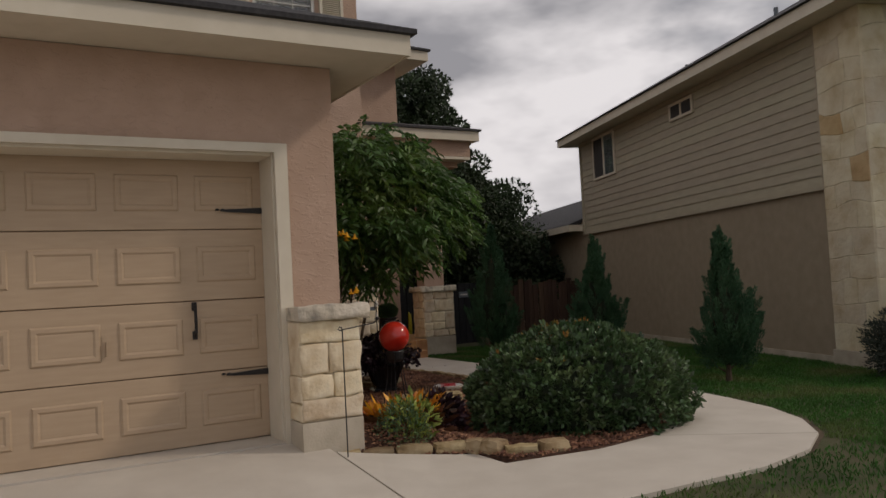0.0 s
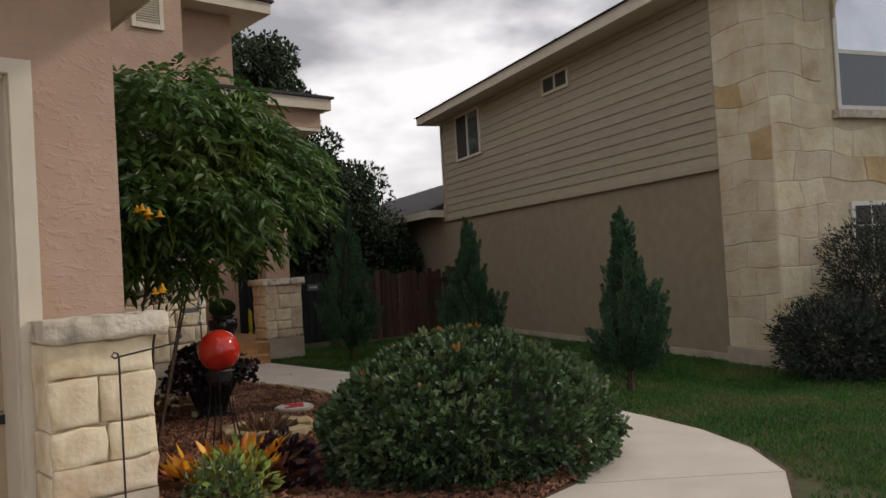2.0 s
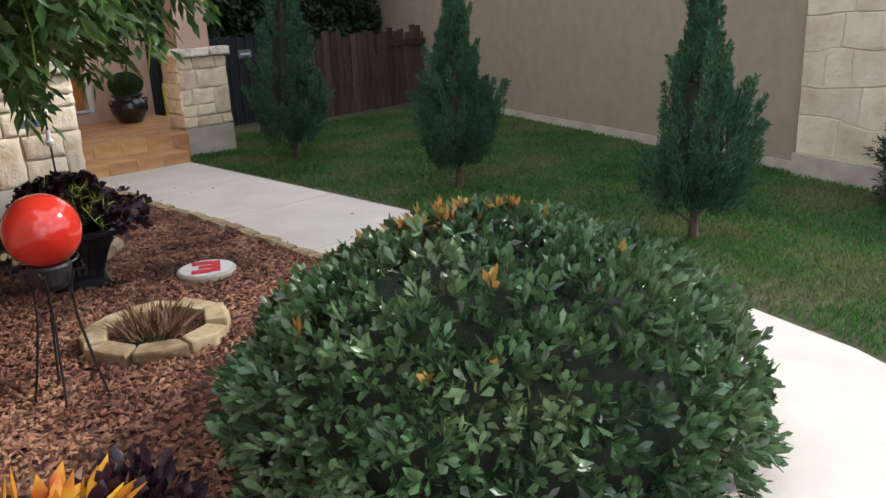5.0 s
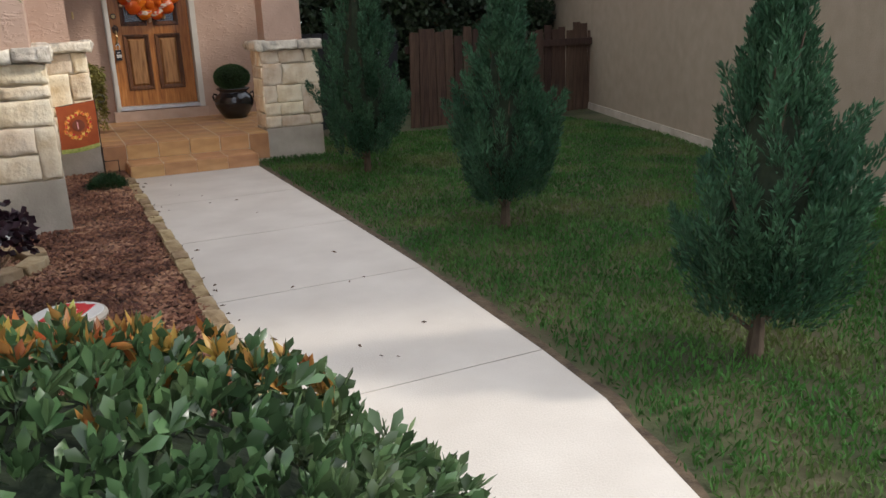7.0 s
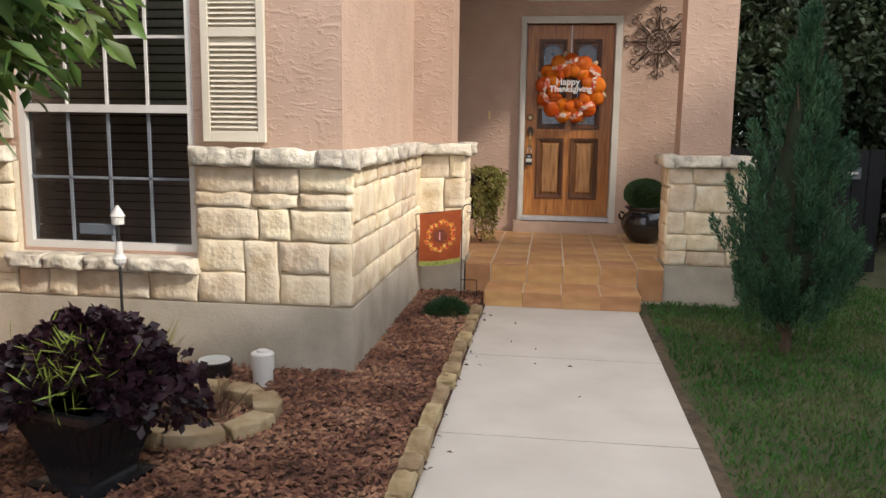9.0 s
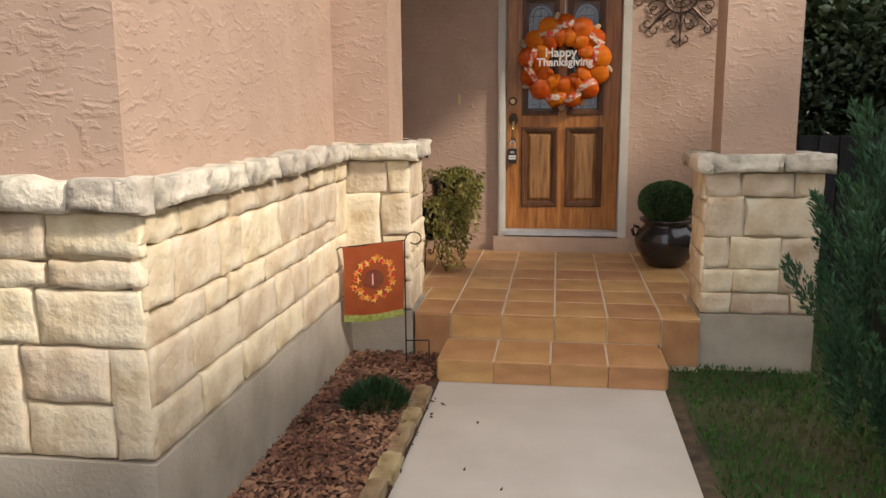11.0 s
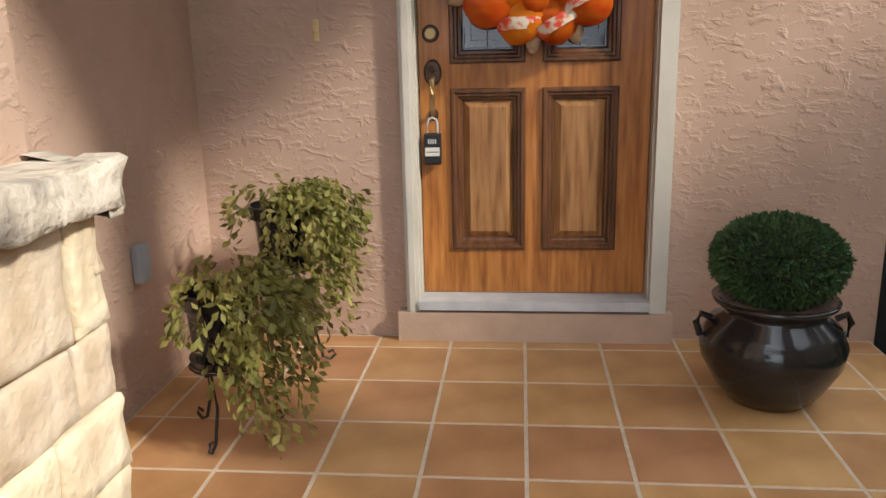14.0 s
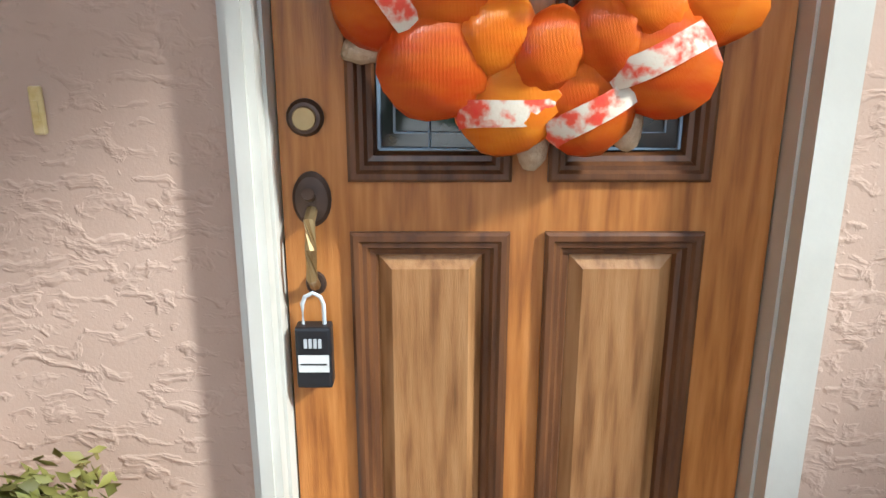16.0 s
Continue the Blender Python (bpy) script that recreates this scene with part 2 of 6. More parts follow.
def weave(m, scale, dist):
    """Fine cords across a cloth or mesh ribbon."""
    n, l = m.node_tree.nodes, m.node_tree.links
    w = n.new("ShaderNodeTexWave")
    w.inputs["Scale"].default_value, w.inputs["Distortion"].default_value = scale, 1.5
    t = [x for x in n if x.type == "TEX_COORD"][0]
    l.new(t.outputs["Object"], w.inputs["Vector"])
    bp = n.new("ShaderNodeBump")
    bp.inputs["Strength"].default_value, bp.inputs["Distance"].default_value = 0.7, dist
    l.new(w.outputs["Fac"], bp.inputs["Height"])
    l.new(bp.outputs[0], n["Principled BSDF"].inputs["Normal"])
weave(M["orange"], 150, 0.0014)
M["brass"] = material("aged_brass", [(0.30, 0.20, 0.09), (0.45, 0.33, 0.16)], 12, 0.4, 0.1, metal=0.8)
M["brass_pale"] = material("yellowed_brass", [(0.55, 0.40, 0.14), (0.72, 0.60, 0.33)], 40, 0.35, 0.1, metal=0.25)
M["red"] = material("red_glass", [(0.45, 0.02, 0.012), (0.60, 0.04, 0.02)], 4, 0.12, 0, coat=0.5)
M["redpaint"] = material("red_paint", [(0.50, 0.012, 0.02), (0.58, 0.02, 0.03)], 8, 0.5, 0.1)
M["grey"] = material("grey_metal", [(0.10, 0.12, 0.14), (0.15, 0.17, 0.19)], 8, 0.5, 0.1)

def glass_material(name, tint, gloss):
    m = bpy.data.materials.new(name)
    m.use_nodes = True
    n, l = m.node_tree.nodes, m.node_tree.links
    n.remove(n["Principled BSDF"])
    a, b, x, f = n.new("ShaderNodeBsdfTransparent"), n.new("ShaderNodeBsdfGlossy"), n.new("ShaderNodeMixShader"), n.new("ShaderNodeFresnel")
    a.inputs["Color"].default_value = (*tint, 1)
    b.inputs["Roughness"].default_value, b.inputs["Color"].default_value = 0.03, (gloss, gloss, gloss, 1)
    f.inputs["IOR"].default_value = 1.6
    l.new(f.outputs[0], x.inputs[0])
    l.new(a.outputs[0], x.inputs[1])
    l.new(b.outputs[0], x.inputs[2])
    l.new(x.outputs[0], n["Material Output"].inputs["Surface"])
    return m
M["bar_grey"] = material("screened_bar", [(0.17, 0.19, 0.21), (0.22, 0.24, 0.27)], 8, 0.6, 0)
M["clear"] = glass_material("clear_window_glass", (0.85, 0.87, 0.88), 1.0)
M["screened"] = glass_material("screened_window_glass", (0.78, 0.78, 0.80), 0.6)
M["lead"] = material("lead_came", [(0.16, 0.22, 0.30), (0.24, 0.30, 0.38)], 8, 0.4, 0, metal=0.3)
M["stone_mortar_far"] = material("pale_mortar", [(0.50, 0.42, 0.29), (0.58, 0.51, 0.37)], 12, 0.95, 0.4, 60)
M["grey_sill"] = material("aluminium_sill", [(0.42, 0.43, 0.44), (0.55, 0.56, 0.57)], 12, 0.5, 0.1)
M["stone_far"] = material("pale_rough_limestone", [(0.48, 0.38, 0.23), (0.60, 0.52, 0.37), (0.66, 0.60, 0.46)], 3, 0.9, 0.8, 14, rand=0.10, stain=0.2, stain_scale=2, bump_dist=0.02)
M["stone_ochre"] = material("ochre_limestone", [(0.44, 0.30, 0.14), (0.56, 0.42, 0.24)], 3, 0.9, 0.8, 14, rand=0.1, stain=0.15, stain_scale=3, bump_dist=0.02)
M["mirror_glass"] = material("reflecting_glass", [(0.42, 0.46, 0.52), (0.48, 0.52, 0.58)], 3, 0.05, 0, metal=0.85)
# grey-blue of a screened pane, and of sky reflection painted on the transom
M["screen_sky_blue"] = material("screen_and_sky_reflection", [(0.10, 0.125, 0.15), (0.13, 0.155, 0.18)], 40, 0.35, 0, spec=0.6)
M["gate"] = material("black_stained_wood", [(0.010, 0.011, 0.013), (0.02, 0.021, 0.024)], 6, 0.8, 0.3, stretch=(10, 10, 1), rand=0.2)
# near-black green painted as the shade deep inside dense foliage
M["inner_shade"] = material("shaded_foliage_depth", [(0.008, 0.014, 0.006), (0.02, 0.03, 0.012)], 20, 0.95, 0.8, 40)

M["dry"] = material("dry_twigs", [(0.10, 0.05, 0.03), (0.26, 0.16, 0.09)], 10, 0.9, 0, island=0.4)
M["mondo"] = material("mondo_leaf", [(0.012, 0.04, 0.014), (0.03, 0.075, 0.022)], 6, 0.5, 0, island=0.4)
M["lens"] = material("pale_lens", [(0.42, 0.44, 0.42), (0.55, 0.56, 0.54)], 6, 0.25, 0)
M["croton_dark"] = material("croton_dark_leaf", [(0.05, 0.03, 0.015), (0.16, 0.05, 0.02)], 8, 0.45, 0, island=0.4)
M["variegated"] = material("variegated_leaf", [(0.06, 0.13, 0.02), (0.28, 0.33, 0.07), (0.42, 0.45, 0.14)], 16, 0.5, 0, island=0.3, translucent=0.25)
M["rust"] = material("rust_cloth", [(0.28, 0.055, 0.015), (0.36, 0.085, 0.02)], 10, 0.8, 0.1, 300, translucent=0.15)
M["flag_green"] = material("green_check_cloth", [(0.18, 0.22, 0.04), (0.42, 0.42, 0.12)], 45, 0.8, 0)
M["yellow_cloth"] = material("yellow_print", [(0.75, 0.42, 0.06), (0.82, 0.55, 0.15)], 30, 0.8, 0)
M["orange_cloth"] = material("orange_print", [(0.65, 0.16, 0.02), (0.72, 0.26, 0.04)], 30, 0.8, 0)
M["pink_cloth"] = material("pink_print", [(0.75, 0.35, 0.35), (0.8, 0.4, 0.4)], 30, 0.8, 0)
M["dark_brown"] = material("brown_print", [(0.14, 0.03, 0.015), (0.18, 0.05, 0.02)], 20, 0.8, 0)
M["burlap"] = material("burlap", [(0.36, 0.25, 0.15), (0.50, 0.38, 0.25)], 60, 0.85, 0.4, 220)
M["print_ribbon"] = material("printed_ribbon", [(0.62, 0.04, 0.02), (0.60, 0.07, 0.03), (0.60, 0.52, 0.40), (0.62, 0.55, 0.44)], 32, 0.7, 0.1, 200)
M["bronze"] = material("dark_bronze", [(0.05, 0.032, 0.025), (0.11, 0.07, 0.05)], 14, 0.45, 0.1, metal=0.6)
M["boxwood"] = material("topiary_leaf", [(0.02, 0.055, 0.016), (0.05, 0.10, 0.028)], 8, 0.6, 0, island=0.4)
M["lock_black"] = material("black_plastic", [(0.010, 0.010, 0.012), (0.016, 0.016, 0.018)], 10, 0.4, 0.05, 80)
M["outlet"] = material("grey_plastic", [(0.26, 0.30, 0.33), (0.34, 0.38, 0.41)], 10, 0.5, 0)
M["hose"] = material("yellow_hose", [(0.50, 0.42, 0.03), (0.60, 0.50, 0.05)], 10, 0.45, 0)
M["rosemary"] = material("grey_green_leaf", [(0.014, 0.022, 0.014), (0.045, 0.055, 0.04)], 3, 0.6, 0, island=0.5)
M["figurine"] = material("painted_ceramic", [(0.70, 0.62, 0.52), (0.60, 0.26, 0.08), (0.55, 0.20, 0.05)], 14, 0.4, 0.1, 60)
M["chip_dark"] = material("dry_leaf_bits", [(0.05, 0.03, 0.02), (0.13, 0.08, 0.05)], 6, 0.9, 0, island=0.5)

# ---- mesh helpers ----
def finish(ob, mats):
    for m in (mats if isinstance(mats, (list, tuple)) else [mats]):
        ob.data.materials.append(m)
    return ob


def part(name, bm, mat, parent=None, label="", smooth=False, kind=""):
    """Links a bmesh as one mesh object."""
    me = bpy.data.meshes.new(name)
    bm.to_mesh(me)
    bm.free()
    if smooth:
        me.polygons.foreach_set("use_smooth", [True] * len(me.polygons))
    ob = new(name, me)
    finish(ob, mat)
    if parent is not None:
        ob.parent = parent
    if label or kind:
        tagged(ob, label, kind=kind)
    return ob


def thing(name, label, category, at=(0, 0, 0), rz=0.0, group="", kind=""):
    ob = new(name)
    ob.empty_display_size = 0.1
    ob.matrix_basis = pose(*at, 0, 0, rz)
    return tagged(ob, label, category, group, kind)


def structure(name, bm, mat, label="", smooth=False):
    ob = part(name, bm, mat, None, "", smooth)
    return tagged(ob, label or name.replace("_", " "), kind="structure")


def box(bm, x0, x1, y0, y1, z0, z1):
    v = [bm.verts.new((x, y, z)) for z in (z0, z1) for y in (y0, y1) for x in (x0, x1)]
    for f in ((0, 2, 3, 1), (4, 5, 7, 6), (0, 1, 5, 4), (2, 6, 7, 3), (0, 4, 6, 2), (1, 3, 7, 5)):
        bm.faces.new([v[k] for k in f])
    return v


def boxes(*args):
    bm = bmesh.new()
    for a in args:
        box(bm, *a)
    return bm


def bevelled(bm, w, seg=2):
    bmesh.ops.bevel(bm, geom=list(bm.edges), offset=w, segments=seg, affect="EDGES", profile=0.6)
    return bm


def prism(bm, poly, z0, z1):
    """A closed upright prism over a plan polygon (anticlockwise)."""
    lo = [bm.verts.new((x, y, z0)) for x, y in poly]
    hi = [bm.verts.new((x, y, z1)) for x, y in poly]
    n = len(poly)
    bm.faces.new(lo[::-1])
    bm.faces.new(hi)
    for k in range(n):
        bm.faces.new((lo[k], lo[(k + 1) % n], hi[(k + 1) % n], hi[k]))


def extrude_profile(bm, prof, axis, a, b):
    """A profile of (u, v) pairs carried along x or y from a to b."""
    def at(u, v, w):
        return (w, u, v) if axis == "x" else (u, w, v)
    s = [bm.verts.new(at(u, v, a)) for u, v in prof]
    e = [bm.verts.new(at(u, v, b)) for u, v in prof]
    n = len(prof)
    for k in range(n):
        bm.faces.new((s[k], s[(k + 1) % n], e[(k + 1) % n], e[k]))
    bm.faces.new(s[::-1])
    bm.faces.new(e)
    bmesh.ops.recalc_face_normals(bm, faces=bm.faces)


def lathe(bm, prof, seg=28, centre=(0, 0, 0), squash=(1, 1)):
    """A turned shape from (radius, z) pairs."""
    rings = []
    for r, z in prof:
        rings.append([bm.verts.new((centre[0] + squash[0] * r * math.cos(2 * math.pi * k / seg), centre[1] + squash[1] * r * math.sin(2 * math.pi * k / seg), centre[2] + z)) for k in range(seg)])
    for a, b in zip(rings, rings[1:]):
        for k in range(seg):
            bm.faces.new((a[k], a[(k + 1) % seg], b[(k + 1) % seg], b[k]))
    bm.faces.new(rings[0][::-1])
    bm.faces.new(rings[-1])


def tube(bm, pts, r, seg=6, taper=None):
    """A round bar through points."""
    pts = [Vector(p) for p in pts]
    rings = []
    for k, p in enumerate(pts):
        d = (pts[min(k + 1, len(pts) - 1)] - pts[max(k - 1, 0)]).normalized()
        side = d.cross(Vector((0, 0, 1)))
        if side.length < 0.05:
            side = d.cross(Vector((1, 0, 0)))
        side.normalize()
        up = side.cross(d)
        rr = r if taper is None else r + (taper - r) * k / (len(pts) - 1)
        rings.append([bm.verts.new(p + rr * (math.cos(a) * side + math.sin(a) * up)) for a in [2 * math.pi * j / seg for j in range(seg)]])
    for a, b in zip(rings, rings[1:]):
        for j in range(seg):
            bm.faces.new((a[j], a[(j + 1) % seg], b[(j + 1) % seg], b[j]))
    bm.faces.new(rings[0][::-1])
    bm.faces.new(rings[-1])


def rough_stone(w, h, d, rnd, jag=0.006, seed=None):
    """A split-faced stone, w wide (x), h high (z), face towards -y, back at y=0, centred on x, standing on z=0."""
    bm = bmesh.new()
    nx, nz = max(3, min(10, round(w / 0.045))), max(3, min(7, round(h / 0.04)))
    rows = []
    e = min(w, h) * 0.055
    us = [0, e] + [w * k / nx for k in range(1, nx)] + [w - e, w]
    vs = [0, e] + [h * k / nz for k in range(1, nz)] + [h - e, h]
    us, vs = sorted(set(us)), sorted(set(vs))
    off = rnd.random() * 50
    jag *= 1.9
    for j, v in enumerate(vs):
        row = []
        for i, u in enumerate(us):
            rim = i in (0, len(us) - 1) or j in (0, len(vs) - 1)
            n1 = noise.noise(Vector((u * 9 + off, v * 9, off)))
            n2 = noise.noise(Vector((u * 9, v * 9 + off, off + 7)))
            n3 = noise.noise(Vector((u * 26 + off, v * 26, 3)))
            y = -(d * (0.74 + 0.2 * n1) if rim else d * (0.95 + 0.30 * n1 + 0.26 * n3))
            row.append(bm.verts.new((u - w / 2 + (jag * n2 * 1.5 if rim else jag * n2), y, v + jag * n1 * (1.5 if rim else 1))))
        rows.append(row)
    for a, b in zip(rows, rows[1:]):
        for k in range(len(a) - 1):
            bm.faces.new((a[k], a[k + 1], b[k + 1], b[k]))
    rimv = rows[0] + [r[-1] for r in rows[1:]] + rows[-1][-2::-1] + [r[0] for r in rows[-2:0:-1]]
    back = [bm.verts.new((v.co.x, 0, v.co.z)) for v in rimv]
    n = len(rimv)
    for k in range(n):
        bm.faces.new((rimv[(k + 1) % n], rimv[k], back[k], back[(k + 1) % n]))
    return bm


def ashlar(u0, u1, v0, v1, rnd, course=0.155, long=0.33):
    """Rectangles of a random ashlar pattern in which some stones rise through two courses."""
    n = max(1, round((v1 - v0) / course))
    hs = [rnd.uniform(0.6, 1.4) for _ in range(n)]
    vs = [v0]
    for h in hs:
        vs.append(vs[-1] + h * (v1 - v0) / sum(hs))
    taken = [[] for _ in range(n)]
    out = []
    for k in range(n):
        u = u0
        while u < u1 - 1e-4:
            hit = [b for a, b in taken[k] if a - 1e-4 <= u < b - 1e-4]
            if hit:
                u = max(hit)
                continue
            nxt = min([a for a, b in taken[k] if a > u + 1e-4] + [u1])
            w = long * rnd.uniform(0.5, 1.35)
            if nxt - u - w < long * 0.4:
                w = nxt - u
            tall = k + 1 < n and rnd.random() < 0.20 and w < long * 0.9
            if tall:
                taken[k + 1].append((u, u + w))
            out.append((u, u + w, vs[k], vs[k + (2 if tall else 1)]))
            u += w
    return out


def stone_face(parent, m, u0, u1, v0, v1, seed, depth=0.035, course=0.155, long=0.33, mat=None, gap=0.008, name="stone"):
    """Stones over a face; m takes the face's (u, 0, v) to the parent's space, the stones standing out along -y."""
    rnd = random.Random(seed)
    for a, b, c, d in ashlar(u0, u1, v0, v1, rnd, course, long):
        bm = rough_stone(b - a - gap, d - c - gap, depth * rnd.uniform(0.85, 1.2), rnd)
        ob = part(name, bm, mat or M["stone"], parent, smooth=True)
        ob.matrix_basis = m @ pose((a + b) / 2, 0, c + gap / 2, 0, rnd.uniform(-1.1, 1.1))


def cap_row(parent, m, u0, u1, v, seed, h=0.095, depth=0.10, long=0.42):
    rnd = random.Random(seed)
    u = u0
    while u < u1 - 1e-4:
        w = long * rnd.uniform(0.7, 1.3)
        if u1 - u - w < 0.15:
            w = u1 - u
        bm = rough_stone(w - 0.006, h * rnd.uniform(0.94, 1.06), depth, rnd, 0.008)
        ob = part("cap_stone", bm, M["cap"], parent, smooth=True)
        ob.matrix_basis = m @ pose(u + w / 2, 0, v)
        u += w


def leaves(name, pts, dirs, length, width, mat, parent=None, label="", fold=0.25, spread=0.6, seed=0, kind="", curl=0.0, widest=0.58):
    """Many small leaves in one mesh: each four triangles round a sunken middle. pts: bases, dirs: ways of growing."""
    r = np.random.RandomState(seed)
    n = len(pts)
    d = dirs + r.normal(0, spread, (n, 3))
    d /= np.linalg.norm(d, axis=1)[:, None] + 1e-9
    q = r.normal(0, 1, (n, 3))
    s = np.cross(d, q)
    s /= np.linalg.norm(s, axis=1)[:, None] + 1e-9
    up = np.cross(s, d)
    L = (length * r.uniform(0.65, 1.25, n))[:, None]
    W = (width * r.uniform(0.7, 1.2, n))[:, None]
    base = pts
    tip = pts + d * L + np.array([0, 0, -1.0]) * curl * L
    mid = pts + d * L * 0.5 - up * W * fold
    a = pts + d * L * widest + s * W * 0.5
    b = pts + d * L * widest - s * W * 0.5
    co = np.stack([base, a, tip, b, mid], 1).reshape(-1, 3)
    k = np.arange(n)[:, None, None] * 5
    tri = (np.array([[0, 1, 4], [1, 2, 4], [2, 3, 4], [3, 0, 4]])[None] + k).reshape(-1, 3)
    me = bpy.data.meshes.new(name)
    me.vertices.add(len(co))
    me.vertices.foreach_set("co", co.ravel())
    me.loops.add(tri.size)
    me.loops.foreach_set("vertex_index", tri.ravel())
    me.polygons.add(len(tri))
    me.polygons.foreach_set("loop_start", np.arange(0, tri.size, 3))
    me.polygons.foreach_set("loop_total", np.full(len(tri), 3))
    me.update(calc_edges=True)
    me.validate()
    ob = new(name, me)
    finish(ob, mat)
    if parent is not None:
        ob.parent = parent
    return tagged(ob, label, kind=kind)

# ---- ground ----
bed_in = [(-0.22, 5.14), (-0.18, 5.07), (0.76, 4.79), (0.82, 4.43), (1.5, 4.34), (2.1, 4.42), (2.6, 4.72), (2.90, 5.25), (2.99, 6.0), (3.01, 8.5), (3.01, 11.70)]
outer = [(0.0, 3.28), (1.0, 3.28), (1.9, 3.26), (2.5, 3.38), (3.0, 3.66), (3.4, 4.08), (3.67, 4.6), (3.85, 5.2), (4.07, 6.0), (4.16, 7.0), (4.19, 8.5), (4.20, 11.79)]
bm = bmesh.new()
xs = [-400, -60, -20] + [-12 + k * 1.2 for k in range(28)] + [40, 90, 400]
ys = [-400, -60, -20] + [-10 + k * 1.2 for k in range(34)] + [60, 120, 400]
def lawn_z(x, y):
    return -0.03 - 0.075 * min(1, max(0, (x - 4.6) / 2.4))
grid = [[bm.verts.new((x, y, lawn_z(x, y))) for x in xs] for y in ys]
for a, b in zip(grid, grid[1:]):
    for k in range(len(a) - 1):
        bm.faces.new((a[k], a[k + 1], b[k + 1], b[k]))
structure("ground", bm, M["grass"], "short green lawn with dry brownish patches", smooth=True)

bm = bmesh.new()
def drive_z(y):
    """The drive rises towards the garage."""
    return 0.155 * min(1, max(0, (y - 3.9) / 1.5))
def slab(bm, poly, z, low=-0.14):
    """A slab over a plan polygon, its top at z(x, y)."""
    lo = [bm.verts.new((x, y, low)) for x, y in poly]
    hi = [bm.verts.new((x, y, z(x, y))) for x, y in poly]
    bm.faces.new(lo[::-1])
    bm.faces.new(hi)
    for k in range(len(poly)):
        bm.faces.new((lo[k], lo[(k + 1) % len(poly)], hi[(k + 1) % len(poly)], hi[k]))
def flag_z(x, y):
    return drive_z(y) * max(0, 1 - (x + 0.2) / 1.0)
xs_ = [-0.192, 0.1, 0.43, 0.76]
back = [5.07, 4.98, 4.885, 4.79]
for (xa, ya), (xb, yb) in zip(list(zip(xs_, back)), list(zip(xs_, back))[1:]):
    cuts = [3.28, 3.9, 4.3]
    for k, c in enumerate(cuts):
        d = cuts[k + 1] if k + 1 < len(cuts) else None
        slab(bm, [(xa, c), (xb, c), (xb, d or yb), (xa, d or ya)], flag_z)
prism(bm, [(0.76, 3.28), (1.0, 3.28), (1.9, 3.26), (2.5, 3.38), (3.0, 3.66), (2.1, 4.42), (1.5, 4.34), (0.82, 4.43), (0.76, 4.43)], -0.12, 0.0)
prism(bm, [(3.006, 3.665), (3.4, 4.08), (3.69, 4.6), (3.88, 5.2), (4.07, 6.0), (4.115, 6.49), (3.0, 6.49), (2.99, 6.0), (2.90, 5.25), (2.6, 4.72), (2.108, 4.426)], -0.12, 0.0)
for y0, y1 in ((6.498, 7.826), (7.834, 9.12), (9.128, 10.42), (10.428, 11.79)):
    def rx(y):
        return np.interp(y, [6.49, 7.0, 8.5, 11.79], [4.115, 4.16, 4.19, 4.20])
    prism(bm, [(3.01, y0), (rx(y0), y0), (rx(y1), y1), (3.01, y1)], -0.12, 0.0)
structure("pavement", bm, M["concrete"], "pale concrete garden path with narrow control joints")
for x0, x1 in ((-6.2, -3.1), (-3.088, -0.212)):
    for y0, y1 in ((-9, -4.0), (-3.992, 0.9), (0.908, 3.9), (3.9, 5.40), (5.412, 5.95)):
        bm = bmesh.new()
        slab(bm, [(x0, y0), (x1, y0), (x1, y1), (x0, y1)], lambda x, y: drive_z(y) + (0.004 if y < 5.405 else 0.016))
        structure("driveway", bm, M["concrete"], "pale concrete driveway slab before the garage")
bm = bmesh.new()
edge_ = outer[3:]
strip = [[bm.verts.new((x - 0.01, y, -0.024)), bm.verts.new((x + 0.075 + 0.03 * noise.noise(Vector((x * 3, y * 3, 0))), y, -0.022))] for x, y in [(np.interp(k, range(len(edge_)), [p[0] for p in edge_]), np.interp(k, range(len(edge_)), [p[1] for p in edge_])) for k in np.linspace(0, len(edge_) - 1, 60)]]
for a, b in zip(strip, strip[1:]):
    bm.faces.new((a[0], a[1], b[1], b[0]))
structure("soil_edge", bm, M["soil"], "narrow strip of bare brown soil beside the path")
bm = bmesh.new()
bed = [(-0.30, 5.14)] + bed_in[1:] + [(3.01, 12.2), (2.35, 12.2), (2.35, 9.90), (0.04, 9.90), (0.04, 5.5), (-0.30, 5.44)]
prism(bm, bed, -0.1, 0.012)
def bed_z(x, y):
    """The bed banks up towards the garage pier."""
    edge = np.interp(x, [p[0] for p in bed_in[:9]], [p[1] for p in bed_in[:9]])
    u = np.clip((y - edge) / 0.35, 0, 1) * np.clip((1.15 - x) / 0.85, 0, 1) * np.clip((8.2 - y) / 2.5, 0, 1)
    return 0.185 * u * u * (3 - 2 * u)
gx, gy = np.linspace(-0.22, 1.15, 24), np.linspace(4.5, 8.2, 50)
bank = [[bm.verts.new((x, y, float(bed_z(x, y)) + (0.013 if y > np.interp(x, [-0.22, 0.76, 0.83, 1.2], [5.08, 4.80, 4.45, 4.42]) else -0.06))) for x in gx] for y in gy]
for a, b in zip(bank, bank[1:]):
    for k in range(len(a) - 1):
        bm.faces.new((a[k], a[k + 1], b[k + 1], b[k]))
structure("flower_bed", bm, M["mulch"], "garden bed covered with brown bark mulch")

